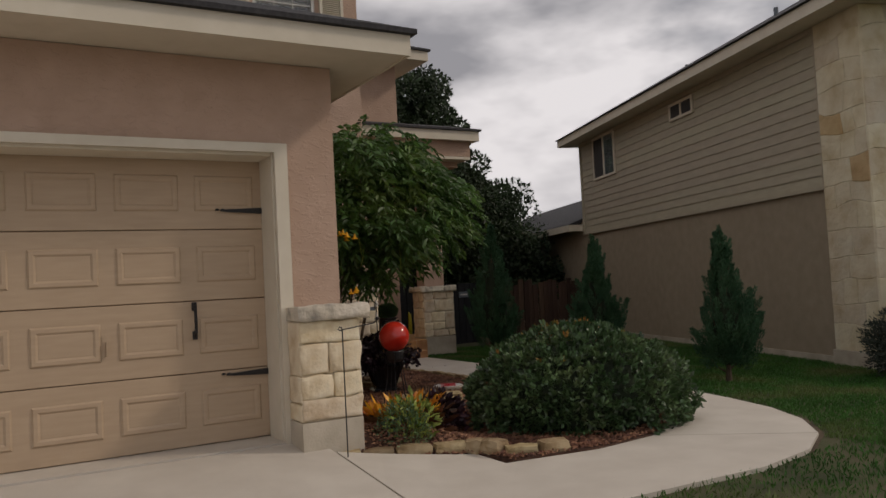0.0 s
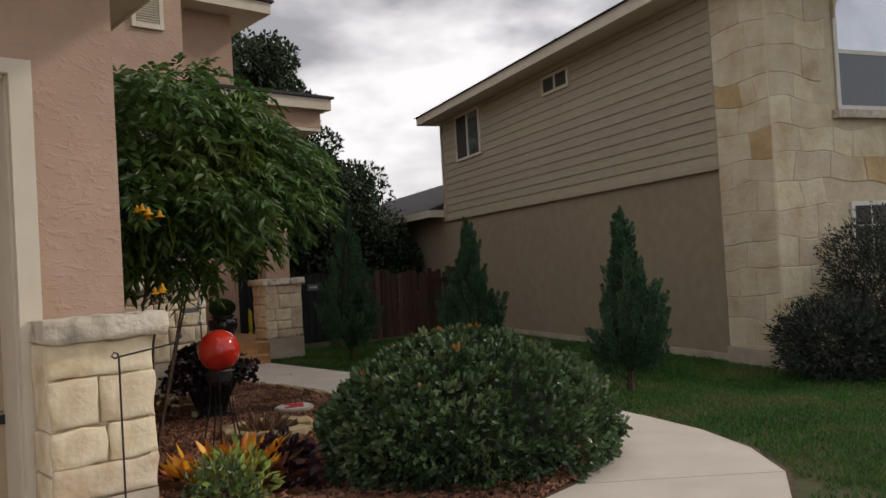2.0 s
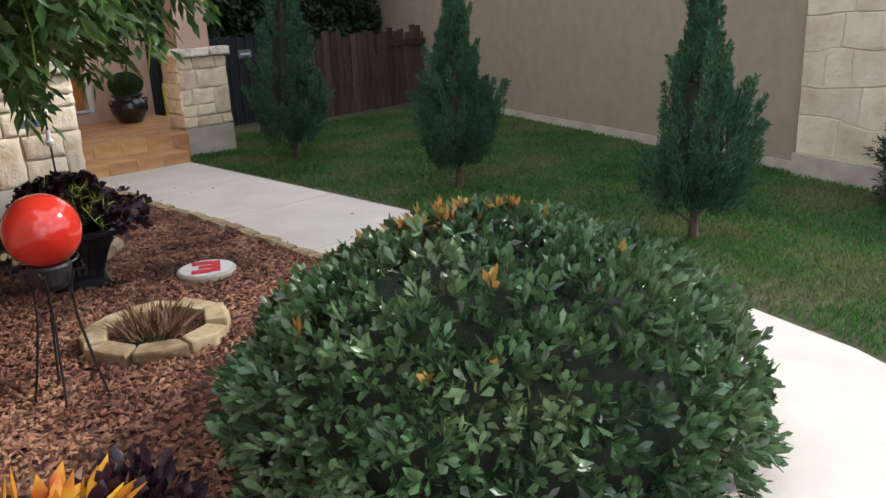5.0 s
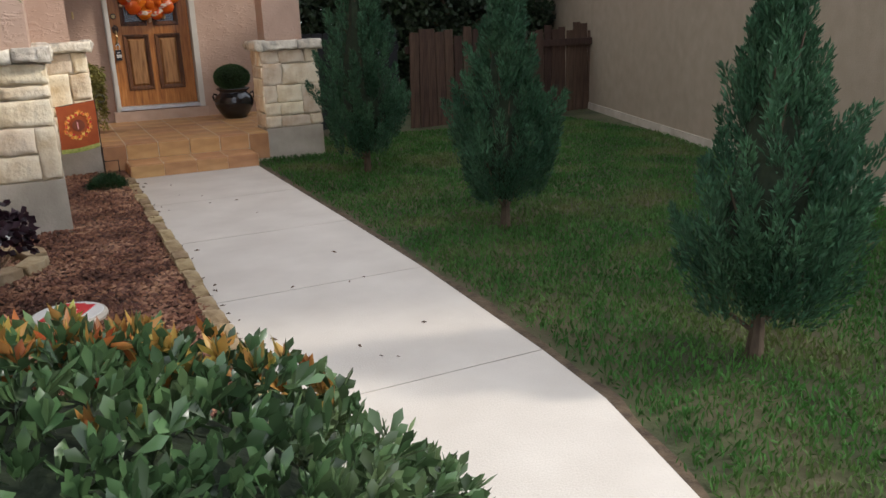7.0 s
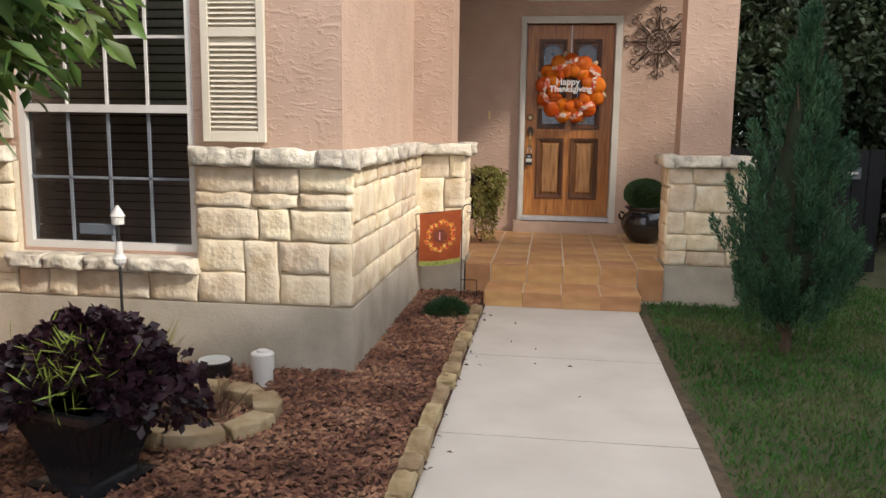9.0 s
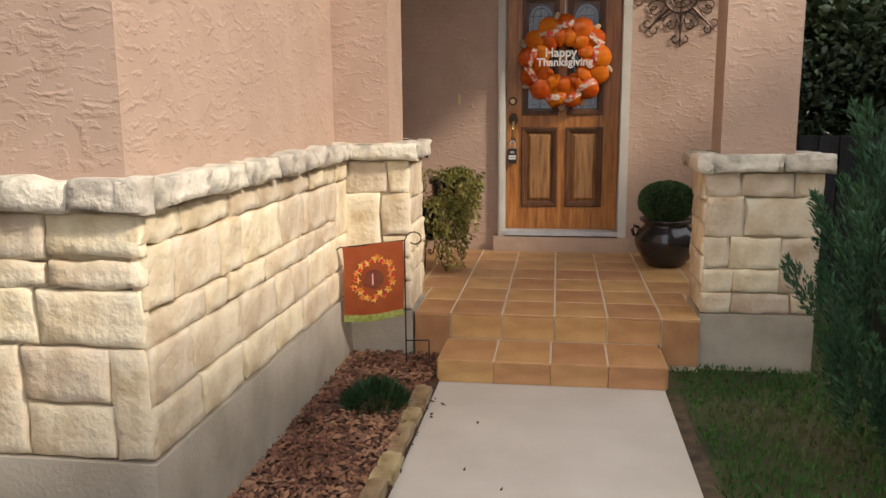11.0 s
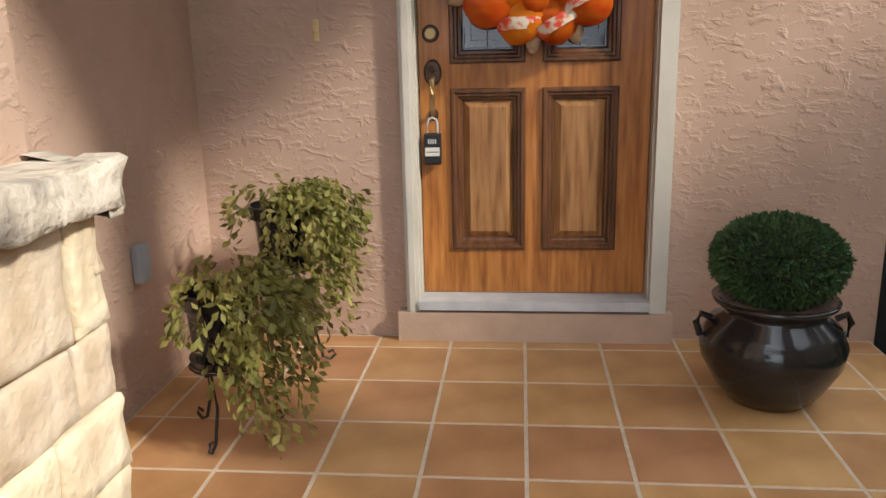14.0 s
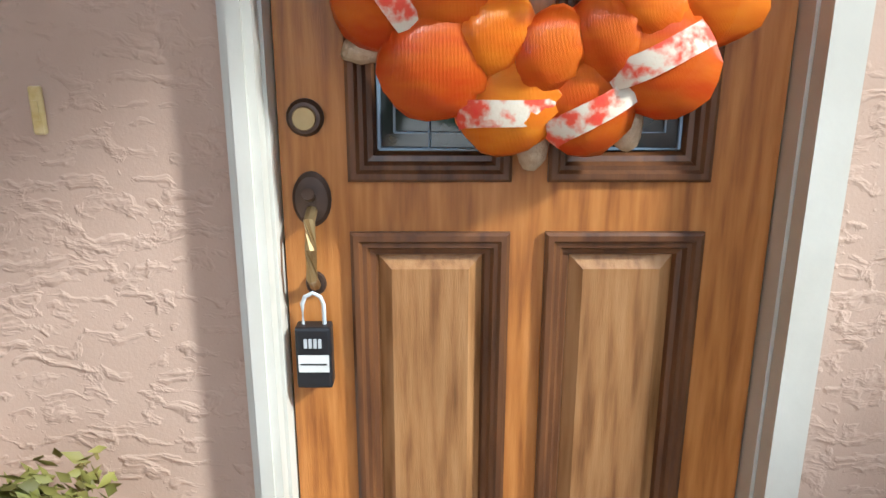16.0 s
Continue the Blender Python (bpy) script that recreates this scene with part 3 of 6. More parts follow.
def inside(px, py, poly):
    c = np.zeros(len(px), bool)
    for (x0, y0), (x1, y1) in zip(poly, poly[1:] + poly[:1]):
        t = ((y0 > py) != (y1 > py)) & (px < (x1 - x0) * (py - y0) / ((y1 - y0) or 1e-9) + x0)
        c ^= t
    return c

def flat_pieces(name, pts, length, width, thick, mat, label, seed):
    """Loose chips lying about: small four-sided shards."""
    r = np.random.RandomState(seed)
    n = len(pts)
    a = r.uniform(0, 2 * np.pi, n)
    d = np.stack([np.cos(a), np.sin(a), r.normal(0, 0.22, n)], 1)
    s = np.stack([-np.sin(a), np.cos(a), r.normal(0, 0.3, n)], 1)
    L, W = (length * r.uniform(0.5, 1.3, n))[:, None], (width * r.uniform(0.5, 1.3, n))[:, None]
    z = np.array([0, 0, 1.0]) * thick * r.uniform(0.6, 1.6, n)[:, None]
    co = np.stack([pts - d * L / 2 - s * W * .3, pts - s * W / 2 + d * L * .2, pts + d * L / 2, pts + s * W / 2, pts + z], 1).reshape(-1, 3)
    tri = (np.array([[0, 1, 4], [1, 2, 4], [2, 3, 4], [3, 0, 4]])[None] + np.arange(n)[:, None, None] * 5).reshape(-1, 3)
    me = bpy.data.meshes.new(name)
    me.from_pydata(co.tolist(), [], tri.tolist())
    ob = new(name, me)
    finish(ob, mat)
    return tagged(ob, label, "mulch", kind="stuff")

r = np.random.RandomState(3)
p = r.uniform((-0.1, 4.3), (2.97, 12.2), (60000, 2))
p = p[inside(p[:, 0], p[:, 1], bed)]
keep = r.uniform(0, 1, len(p)) < np.clip(1.2 - 0.03 * (p[:, 1] - 5), 0.6, 1)
p = p[keep]
flat_pieces("mulch_chips", np.c_[p, 0.014 + bed_z(p[:, 0], p[:, 1]) + 0.02 * r.uniform(0, 1, len(p))], 0.050, 0.02, 0.010, M["chip"], "loose brown bark mulch chips", 4)

def lawn_points(n, x0, x1, y0, y1, seed):
    r = np.random.RandomState(seed)
    p = r.uniform((x0, y0), (x1, y1), (n, 2))
    edge = np.interp(p[:, 1], [b for a, b in outer], [a for a, b in outer])
    edge = np.where(p[:, 1] < 3.28, 0.03, edge)
    return p[p[:, 0] > edge + 0.06 + 0.09 * r.uniform(0, 1, len(p))]
q = np.r_[lawn_points(90000, 3.0, 8.0, 2.5, 8.5, 5), lawn_points(60000, 4.1, 9.2, 8.5, 13.6, 6), lawn_points(20000, 0.1, 7, 0.5, 3.4, 7)]
q = q[(q[:, 0] - 7.4) * 0.947 - (q[:, 1] - 5.6) * 0.32 < 0.0]
z = -0.03 - 0.075 * np.clip((q[:, 0] - 4.6) / 2.4, 0, 1)
leaves("grass", np.c_[q, z], np.tile([0, 0, 1.0], (len(q), 1)), 0.042, 0.010, M["blade"], None, "short mown lawn grass with dry edges", spread=0.45, seed=8, kind="stuff")

# ---- own house: walls ----
def wall_with_holes(name, axis, at, thick, a0, a1, z0, z1, holes, mat, label=""):
    """An upright wall along x or y between a0 and a1, its face at `at`, as blocks round its openings (a, b, low, high)."""
    bm = bmesh.new()
    cuts = sorted({a0, a1, *[v for h in holes for v in h[:2]]})
    for a, b in zip(cuts, cuts[1:]):
        hs = sorted([h for h in holes if h[0] <= a and h[1] >= b], key=lambda h: h[2])
        z = z0
        for h in hs + [(0, 0, z1, z1)]:
            if h[2] > z:
                if axis == "x":
                    box(bm, a, b, min(at, at + thick), max(at, at + thick), z, h[2])
                else:
                    box(bm, min(at, at + thick), max(at, at + thick), a, b, z, h[2])
            z = h[3]
    bmesh.ops.remove_doubles(bm, verts=bm.verts, dist=1e-5)
    return structure(name, bm, mat, label)

WIN = (0.40, 1.48, 0.66, 2.30)
UPWIN = (0.86, 1.72, 4.10, 5.45)
UPWIN2 = (-2.1, -1.2, 4.10, 5.45)
wall_with_holes("wall_garage_front", "x", 5.45, 0.2, -6.2, 0.04, 0.02, 2.895, [(-5.23, -0.43, 0.02, 2.24)], M["stucco"], "tan stucco garage wall round the door opening")
wall_with_holes("wall_garage_side", "y", 0.04, -0.2, 5.65, 9.95, 0.0, 2.895, [], M["stucco"])
wall_with_holes("wall_front_room", "x", 9.95, 0.2, 0.04, 2.345, 0.0, 3.3, [WIN], M["stucco"], "pinkish tan stucco front wall with a window")
wall_with_holes("wall_front_room_upper", "x", 9.95, 0.2, -6.0, 2.345, 3.3, 6.0, [UPWIN, UPWIN2], M["stucco"])
wall_with_holes("wall_front_room_side", "y", 2.345, -0.2, 10.15, 12.216, 0.0, 6.0, [], M["stucco"], "pinkish tan stucco side wall")
structure("wall_jog", boxes((2.304, 2.67, 12.22, 12.62, 1.262, 3.45)), M["stucco"])
wall_with_holes("wall_porch_side", "y", 2.30, -0.2, 12.304, 14.6, 0.0, 3.45, [], M["stucco"])
DOOR = (3.185, 4.125, 0.27, 2.50)
wall_with_holes("wall_entry", "x", 14.34, 0.2, 2.3, 5.02, 0.0, 3.45, [DOOR, (3.2, 4.11, 2.72, 3.08)], M["stucco"], "pinkish tan stucco entry wall with raised trowel marks")
wall_with_holes("wall_house_right", "y", 5.02, -0.2, 14.54, 22, 0.0, 3.6, [], M["stucco"])
wall_with_holes("wall_upper_recess", "x", 12.75, 0.2, 2.46, 4.34, 3.7, 5.35, [], M["stucco"])
wall_with_holes("wall_upper_side", "y", 4.34, -0.2, 12.95, 22, 3.7, 5.35, [], M["stucco"])
structure("wall_far_left", boxes((-6.2, -6.0, 5.65, 22, 0.0, 6.0)), M["stucco"])
structure("wall_back", boxes((-6.2, 5.02, 22, 22.2, 0.0, 5.3)), M["stucco"])

def eave(name, x0, x1, y0, y1, z, h=0.16, rise=0.42, top=None, ridge=None):
    """A hipped roof with soffit and fascia over a rectangle."""
    bm = bmesh.new()
    box(bm, x0 + 0.02, x1 - 0.02, y0 + 0.02, y1 - 0.02, z, z + 0.02)
    structure(name + "_soffit", bm, M["trim"], "cream painted soffit under the eave")
    bm = boxes((x0, x1, y0, y0 + 0.02, z - 0.01, z + h), (x1 - 0.02, x1, y0 + 0.02, y1, z - 0.01, z + h), (x0, x0 + 0.02, y0 + 0.02, y1, z - 0.01, z + h))
    structure(name + "_fascia", bm, M["trim"], "cream painted fascia board")
    bm = bmesh.new()
    o = 0.04
    a = [(x0 - o, y0 - o), (x1 + o, y0 - o), (x1 + o, y1), (x0 - o, y1)]
    w = min((x1 - x0) / 2, (y1 - y0) / 2) if ridge is None else ridge
    b = [(x0 + w, y0 + w), (x1 - w, y0 + w), (x1 - w, max(y1 - w, y0 + w)), (x0 + w, max(y1 - w, y0 + w))]
    if top == "lean":
        b = [(x0 - o, y1), (x1 - (y1 - y0), y1), (x1 - (y1 - y0), y1 + 0.01), (x0 - o, y1 + 0.01)]
        w = y1 - y0
    vs = [[bm.verts.new((x, y, zz)) for x, y in q] for q, zz in ((a, z + h + 0.004), (a, z + h + 0.04), (b, z + h + 0.04 + rise * w))]
    for lo, hi in zip(vs, vs[1:]):
        for k in range(4):
            bm.faces.new((lo[k], lo[(k + 1) % 4], hi[(k + 1) % 4], hi[k]))
    bm.faces.new(vs[0][::-1])
    bm.faces.new(vs[2])
    structure(name, bm, M["shingle"], "dark grey asphalt shingle roof")

eave("roof_garage", -6.6, 0.46, 4.92, 9.93, 2.90, h=0.14, top="lean")
eave("roof_porch", 2.48, 5.52, 11.86, 12.74, 3.78, rise=0.3, ridge=0.42)
eave("roof_upper", 2.0, 4.80, 12.3, 22.6, 5.30)
eave("roof_main", -6.5, 2.92, 9.5, 22.6, 6.0)
structure("ceiling", boxes((2.30, 5.40, 12.0, 14.34, 3.45, 3.5)), M["trim"], "painted porch ceiling")
structure("porch_beam", boxes((2.664, 5.30, 12.30, 12.60, 3.35, 3.45), (5.0, 5.30, 12.604, 14.34, 3.35, 3.45), (2.48, 5.4, 12.0, 12.75, 3.504, 3.78)), M["stucco"], "stucco beam over the porch")

# garage door opening trim and door
structure("trim", boxes((-0.435, -0.340, 5.40, 5.446, 0.16, 2.30), (-5.29, -5.23, 5.40, 5.446, 0.03, 2.30), (-5.23, -0.435, 5.40, 5.446, 2.235, 2.30),
                        (-0.445, -0.425, 5.452, 5.735, 0.16, 2.235), (-5.23, -0.45, 5.448, 5.735, 2.215, 2.25)), M["trim"], "cream painted trim round the garage opening")
gd = thing("garage_door", "tan sectional garage door with raised panels and black strap hinges", "garage door", (-0.394, 5.74, 0.175), kind="structure")
gw, gh = 4.82, 2.05
n_sec = 4
for s in range(n_sec):
    z0 = s * gh / n_sec
    part("door_section", bevelled(boxes((-gw, 0, 0, 0.04, z0 + 0.002, z0 + gh / n_sec - 0.004)), 0.004, 1), M["garage"], gd)
    for k in range(8):
        cx = -0.325 - k * 0.54
        w2, h2 = 0.215, 0.13
        bm = bmesh.new()
        for (e0, y0), (e1, y1) in zip(((0, -0.001), (0.012, -0.012), (0.035, -0.012), (0.05, -0.003)), ((0.012, -0.012), (0.035, -0.012), (0.05, -0.003), (0.06, -0.004))):
            q0 = [bm.verts.new((cx + sx * (w2 - e0), y0, z0 + 0.262 + sz * (h2 - e0))) for sx, sz in ((-1, -1), (1, -1), (1, 1), (-1, 1))]
            q1 = [bm.verts.new((cx + sx * (w2 - e1), y1, z0 + 0.262 + sz * (h2 - e1))) for sx, sz in ((-1, -1), (1, -1), (1, 1), (-1, 1))]
            for j in range(4):
                bm.faces.new((q0[j], q0[(j + 1) % 4], q1[(j + 1) % 4], q1[j]))
        bm.faces.new(q1)
        part("panel", bm, M["garage"], gd)
for z in (0.478, 1.673):
    bm = bmesh.new()
    v = [bm.verts.new(c) for c in ((0, -0.008, -0.025), (0, -0.008, 0.025), (-0.30, -0.008, 0.010), (-0.36, -0.008, 0.004), (-0.36, -0.008, -0.004), (-0.30, -0.008, -0.010))]
    f = bm.faces.new(v[::-1])
    g = bmesh.ops.extrude_face_region(bm, geom=[f])
    bmesh.ops.translate(bm, verts=[x for x in g["geom"] if isinstance(x, bmesh.types.BMVert)], vec=(0, -0.012, 0))
    for cx in (-0.34, -0.38):
        lathe(bm, [(0.001, -0.001), (0.018, 0.003), (0.012, 0.012), (0.002, 0.016)], 10, (cx, -0.012, 0))
    part("strap_hinge", bm, M["iron"], gd, "black iron decorative strap hinge").location = (0, 0, z)
bm = bmesh.new()
tube(bm, [(-0.57, -0.012, 0.775), (-0.57, -0.05, 0.80), (-0.57, -0.055, 0.88), (-0.57, -0.05, 0.96), (-0.57, -0.012, 0.99)], 0.012, 8)
for z in (0.78, 0.985):
    box(bm, -0.587, -0.553, -0.014, -0.004, z - 0.03, z + 0.03)
part("handle", bm, M["iron"], gd, "black iron pull handle")
bm = bmesh.new()
lathe(bm, [(0.001, 0), (0.03, 0), (0.03, 0.006), (0.001, 0.007)], 12)
bmesh.ops.rotate(bm, verts=bm.verts, matrix=Euler((radians(90), 0, 0)).to_matrix())
box(bm, -0.006, 0.006, -0.03, -0.004, -0.12, -0.02)
part("lock", bm, M["garage"], gd, "small round keyed lock").location = (-1.155, -0.002, 0.80)
structure("garage_slab", boxes((-6.0, -0.17, 5.96, 9.9, -0.1, 0.171)), M["concrete"])

# garage corner pier in stone
pier = thing("stone_pier", "cream limestone pier with a thick cap at the garage corner", "pier", (0, 0, 0))
part("core", boxes((-0.375, 0.02, 5.17, 5.44, 0.0, 1.02)), M["mortar"], pier)
part("plinth", boxes((-0.40, 0.05, 5.145, 5.44, 0.0, 0.325)), M["plinth"], pier)
stone_face(pier, pose(0, 5.17, 0.33), -0.40, 0.055, 0, 0.69, 11, course=0.17, long=0.36)
stone_face(pier, pose(0.02, 0, 0.33, 0, 0, 90), 5.15, 5.44, 0, 0.69, 12, course=0.17)
stone_face(pier, pose(-0.37, 0, 0.33, 0, 0, -90), -5.39, -5.15, 0, 0.69, 13, course=0.17)
cap_row(pier, pose(0, 5.17, 1.02), -0.43, 0.115, 0, 14, h=0.105, depth=0.09, long=0.6)
cap_row(pier, pose(0.02, 0, 1.02, 0, 0, 90), 5.12, 5.44, 0, 15, h=0.105, depth=0.085)
part("cap_top", boxes((-0.40, 0.08, 5.13, 5.44, 1.025, 1.118)), M["cap"], pier)

# stone veneer of the front room
wall = thing("stone_wainscot", "cream random-ashlar limestone wainscot with a projecting cap", "stone wall", (0, 0, 0), kind="structure")
part("backing", boxes((0.045, 0.39, 9.90, 9.947, 0.0, 1.17), (0.39, 1.50, 9.90, 9.947, 0, 0.55), (1.50, 2.385, 9.90, 9.947, 0.0, 1.17), (2.348, 2.385, 9.948, 12.20, 0.0, 1.17)), M["mortar"], wall)
part("plinth", boxes((0.045, 2.425, 9.86, 9.898, 0.0, 0.385), (2.387, 2.425, 9.898, 12.20, 0.0, 0.385)), M["plinth"], wall)
FM = pose(0, 9.90, 0.39)
stone_face(wall, FM, 0.045, 0.39, 0, 0.78, 21)
stone_face(wall, FM, 0.39, 1.51, 0, 0.16, 22)
stone_face(wall, FM, 1.51, 2.42, 0, 0.78, 23)
SM = pose(2.385, 0, 0.39, 0, 0, 90)
stone_face(wall, SM, 9.87, 12.20, 0, 0.78, 24)
cap_row(wall, pose(0, 9.90, 1.17), 1.49, 2.465, 0, 25, depth=0.085)
cap_row(wall, pose(0, 9.90, 1.17), 0.045, 0.39, 0, 26, depth=0.085)
cap_row(wall, pose(2.385, 0, 1.17, 0, 0, 90), 9.82, 12.20, 0, 27, depth=0.085)
part("cap_fill", boxes((0.045, 0.38, 9.885, 9.947, 1.175, 1.255), (1.50, 2.43, 9.86, 9.947, 1.175, 1.255), (2.348, 2.43, 9.948, 12.20, 1.175, 1.255)), M["cap"], wall)
cap_row(wall, pose(0, 9.90, 0.56), 0.37, 1.52, 0, 28, depth=0.11, long=0.3, h=0.085)
part("sill_fill", boxes((0.40, 1.48, 9.87, 9.95, 0.575, 0.64)), M["cap"], wall)

def stone_post(name, x0, x1, y0, y1, z0, z1, seed, label):
    p = thing(name, label, "pier")
    part("core", boxes((x0 + .03, x1 - .03, y0 + .03, y1 - .03, z0 - .2, z1)), M["mortar"], p)
    stone_face(p, pose(0, y0 + .03, z0), x0, x1, 0, z1 - z0, seed, course=0.17, long=0.28)
    stone_face(p, pose(x1 - .03, 0, z0, 0, 0, 90), y0, y1, 0, z1 - z0, seed + 1, course=0.17, long=0.28)
    stone_face(p, pose(x0 + .03, 0, z0, 0, 0, -90), -y1, -y0, 0, z1 - z0, seed + 2, course=0.17, long=0.28)
    stone_face(p, pose(0, y1 - .03, z0, 0, 0, 180), -x1, -x0, 0, z1 - z0, seed + 3, course=0.17, long=0.28)
    for k, (m, a, b) in enumerate(((pose(0, y0 + .03, z1), x0 - .05, x1 + .05), (pose(x1 - .03, 0, z1, 0, 0, 90), y0 - .04, y1 + .04), (pose(x0 + .03, 0, z1, 0, 0, -90), -y1 - .04, -y0 + .04), (pose(0, y1 - .03, z1, 0, 0, 180), -x1 - .05, -x0 + .05))):
        cap_row(p, m, a, b, 0, seed + 5 + k, h=0.095, depth=0.085, long=0.5)
    part("cap_top", boxes((x0 - .03, x1 + .03, y0 - .025, y1 + .025, z1 + 0.004, z1 + 0.094)), M["cap"], p)
    return p

pp = stone_post("porch_pier", 4.44, 5.06, 12.28, 12.68, 0.30, 1.10, 31, "cream limestone porch pier on a grey base with flat cap")
part("plinth", boxes((4.44, 5.06, 12.27, 12.69, -0.1, 0.295)), M["plinth"], pp)
structure("porch_column", boxes((4.53, 4.93, 12.38, 12.66, 1.19, 3.35)), M["stucco"], "square pinkish tan stucco porch column")
hp = stone_post("wall_end_pier", 2.37, 2.79, 12.20, 12.62, 0.29, 1.17, 41, "cream limestone pier at the porch end of the wall")
part("plinth", boxes((2.37, 2.79, 12.21, 12.62, -0.1, 0.285)), M["plinth"], hp)

# porch floor and steps
structure("porch_slab", boxes((2.803, 4.436, 12.215, 14.336, -0.05, 0.2735), (2.303, 2.803, 12.63, 14.336, -0.05, 0.2735), (4.436, 5.0, 12.70, 14.336, -0.05, 0.2735), (3.006, 4.206, 11.805, 12.212, -0.05, 0.1215)), M["grout"], "mortar bed under the porch tiles")
porch = thing("porch_floor", "terracotta ceramic tile porch floor and step with pale grout", "tiled floor", (0, 0, 0), kind="structure")

# ---- windows ----
def window(name, x0, x1, y, z0, z1, cols, rows, parent_pose=None, blind=True, label="white single-hung window with dividing bars"):
    w = thing(name, label, "window", (x0, y, z0), kind="structure")
    W, H = x1 - x0, z1 - z0
    part("window_frame", boxes((0, 0.04, 0.0, 0.07, 0, H), (W - 0.04, W, 0.0, 0.07, 0, H), (0.04, W - 0.04, 0.0, 0.07, 0, 0.04), (0.04, W - 0.04, 0.0, 0.07, H - 0.04, H),
                              (0.04, W - 0.04, -0.004, 0.066, H * 0.485, H * 0.485 + 0.045)), M["white"], w)
    part("pane", boxes((0.04, W - 0.04, 0.036, 0.040, H * 0.485 + 0.045, H - 0.04)), M["clear"], w)
    part("pane", boxes((0.04, W - 0.04, 0.036, 0.040, 0.04, H * 0.485)), M["screened"], w)
    bars = []
    for k in range(1, cols):
        x = 0.04 + (W - 0.08) * k / cols
        bars += [(x - 0.009, x + 0.009, 0.026, 0.035, 0.04, H * 0.485), (x - 0.008, x + 0.008, 0.024, 0.035, H * 0.485 + 0.045, H - 0.04)]
    for a, b in ((0.04, H * 0.485), (H * 0.485 + 0.045, H - 0.04)):
        for k in range(1, rows):
            z = a + (b - a) * k / rows
            o = 0.003 if a == 0.04 else 0.0
            bars.append((0.04, W - 0.04, 0.023 + o, 0.034 + o, z - 0.008, z + 0.008))
    for b_ in bars:
        low = b_[4] < H * 0.47
        part("glazing_bar", boxes(b_), M["bar_grey"] if low else M["white"], w, "grey bar seen through the insect screen" if low else "")
    # added dark sheet standing in for the unlit room behind the panes
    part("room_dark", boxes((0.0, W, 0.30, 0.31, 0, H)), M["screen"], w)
    if blind:
        n = int(H / 0.05)
        sl = bmesh.new()
        for k in range(n):
            z = 0.03 + k * 0.05
            v = [sl.verts.new(c) for c in ((0.03, 0.075, z), (W - 0.03, 0.075, z), (W - 0.03, 0.095, z + 0.042), (0.03, 0.095, z + 0.042))]
            sl.faces.new(v)
        part("blind", sl, M["blind"], w, "lowered horizontal blind", kind="stuff")
    return w

def shutter(x0, x1, y, z0, z1):
    s = thing("shutter", "cream louvred window shutter fixed beside a window", "shutter", (x0, y, z0))
    W, H = x1 - x0, z1 - z0
    part("shutter_frame", bevelled(boxes((0, 0.045, -0.03, -0.001, 0, H), (W - 0.045, W, -0.03, -0.001, 0, H), (0.045, W - 0.045, -0.03, -0.001, 0, 0.06), (0.045, W - 0.045, -0.03, -0.001, H - 0.06, H), (0.045, W - 0.045, -0.03, -0.001, H * 0.56, H * 0.56 + 0.05)), 0.003, 1), M["trim"], s)
    part("backing", boxes((0.045, W - 0.045, -0.008, -0.002, 0.06, H - 0.06)), M["trim"], s)
    sl = boxes((0.047, W - 0.047, -0.004, 0.0, -0.015, 0.015))
    bmesh.ops.rotate(sl, verts=sl.verts, matrix=Euler((radians(-50), 0, 0)).to_matrix())
    z, me = 0.085, None
    while z < H - 0.08:
        if not (H * 0.56 - 0.02 < z < H * 0.56 + 0.065):
            if me is None:
                o = part("slat", sl, M["trim"], s)
                me = o.data
            else:
                o = new("slat", me)
                o.parent = s
            o.location = (0, -0.014, z)
        z += 0.028
    return s

window("window_1", WIN[0], WIN[1], 9.96, WIN[2], WIN[3], 4, 2)
window("window_2", UPWIN[0], UPWIN[1], 9.96, UPWIN[2], UPWIN[3], 3, 2)
window("window_3", UPWIN2[0], UPWIN2[1], 9.96, UPWIN2[2], UPWIN2[3], 3, 2)
shutter(1.55, 1.915, 9.945, 1.30, 2.32)
shutter(0.05, 0.375, 9.945, 1.30, 2.32)
shutter(1.78, 2.13, 9.945, 4.0, 5.5)
shutter(0.48, 0.81, 9.945, 4.04, 5.5)
tw = thing("transom_window", "white framed fixed transom window over the entry door", "window", (3.2, 14.36, 2.72), kind="structure")
part("window_frame", boxes((0, 0.03, -0.03, 0.05, 0, 0.36), (0.88, 0.91, -0.03, 0.05, 0, 0.36), (0.03, 0.88, -0.03, 0.05, 0, 0.03), (0.03, 0.88, -0.03, 0.05, 0.33, 0.36)), M["white"], tw)
# opaque pane with the reflected sky put into its bluish colour
part("pane", boxes((0.03, 0.88, 0.01, 0.015, 0.03, 0.33)), M["screen_sky_blue"], tw)
bm = bmesh.new()
for k in range(1, 6):
    tube(bm, [(0.455, 0.004, 0.03), (0.455 + 0.42 * math.cos(math.pi * k / 6), 0.004, 0.03 + 0.3 * math.sin(math.pi * k / 6))], 0.003, 4)
tube(bm, [(0.455 + 0.2 * math.cos(math.pi * k / 12), 0.004, 0.03 + 0.18 * math.sin(math.pi * k / 12)) for k in range(13)], 0.003, 4)
part("leading", bm, M["white"], tw)

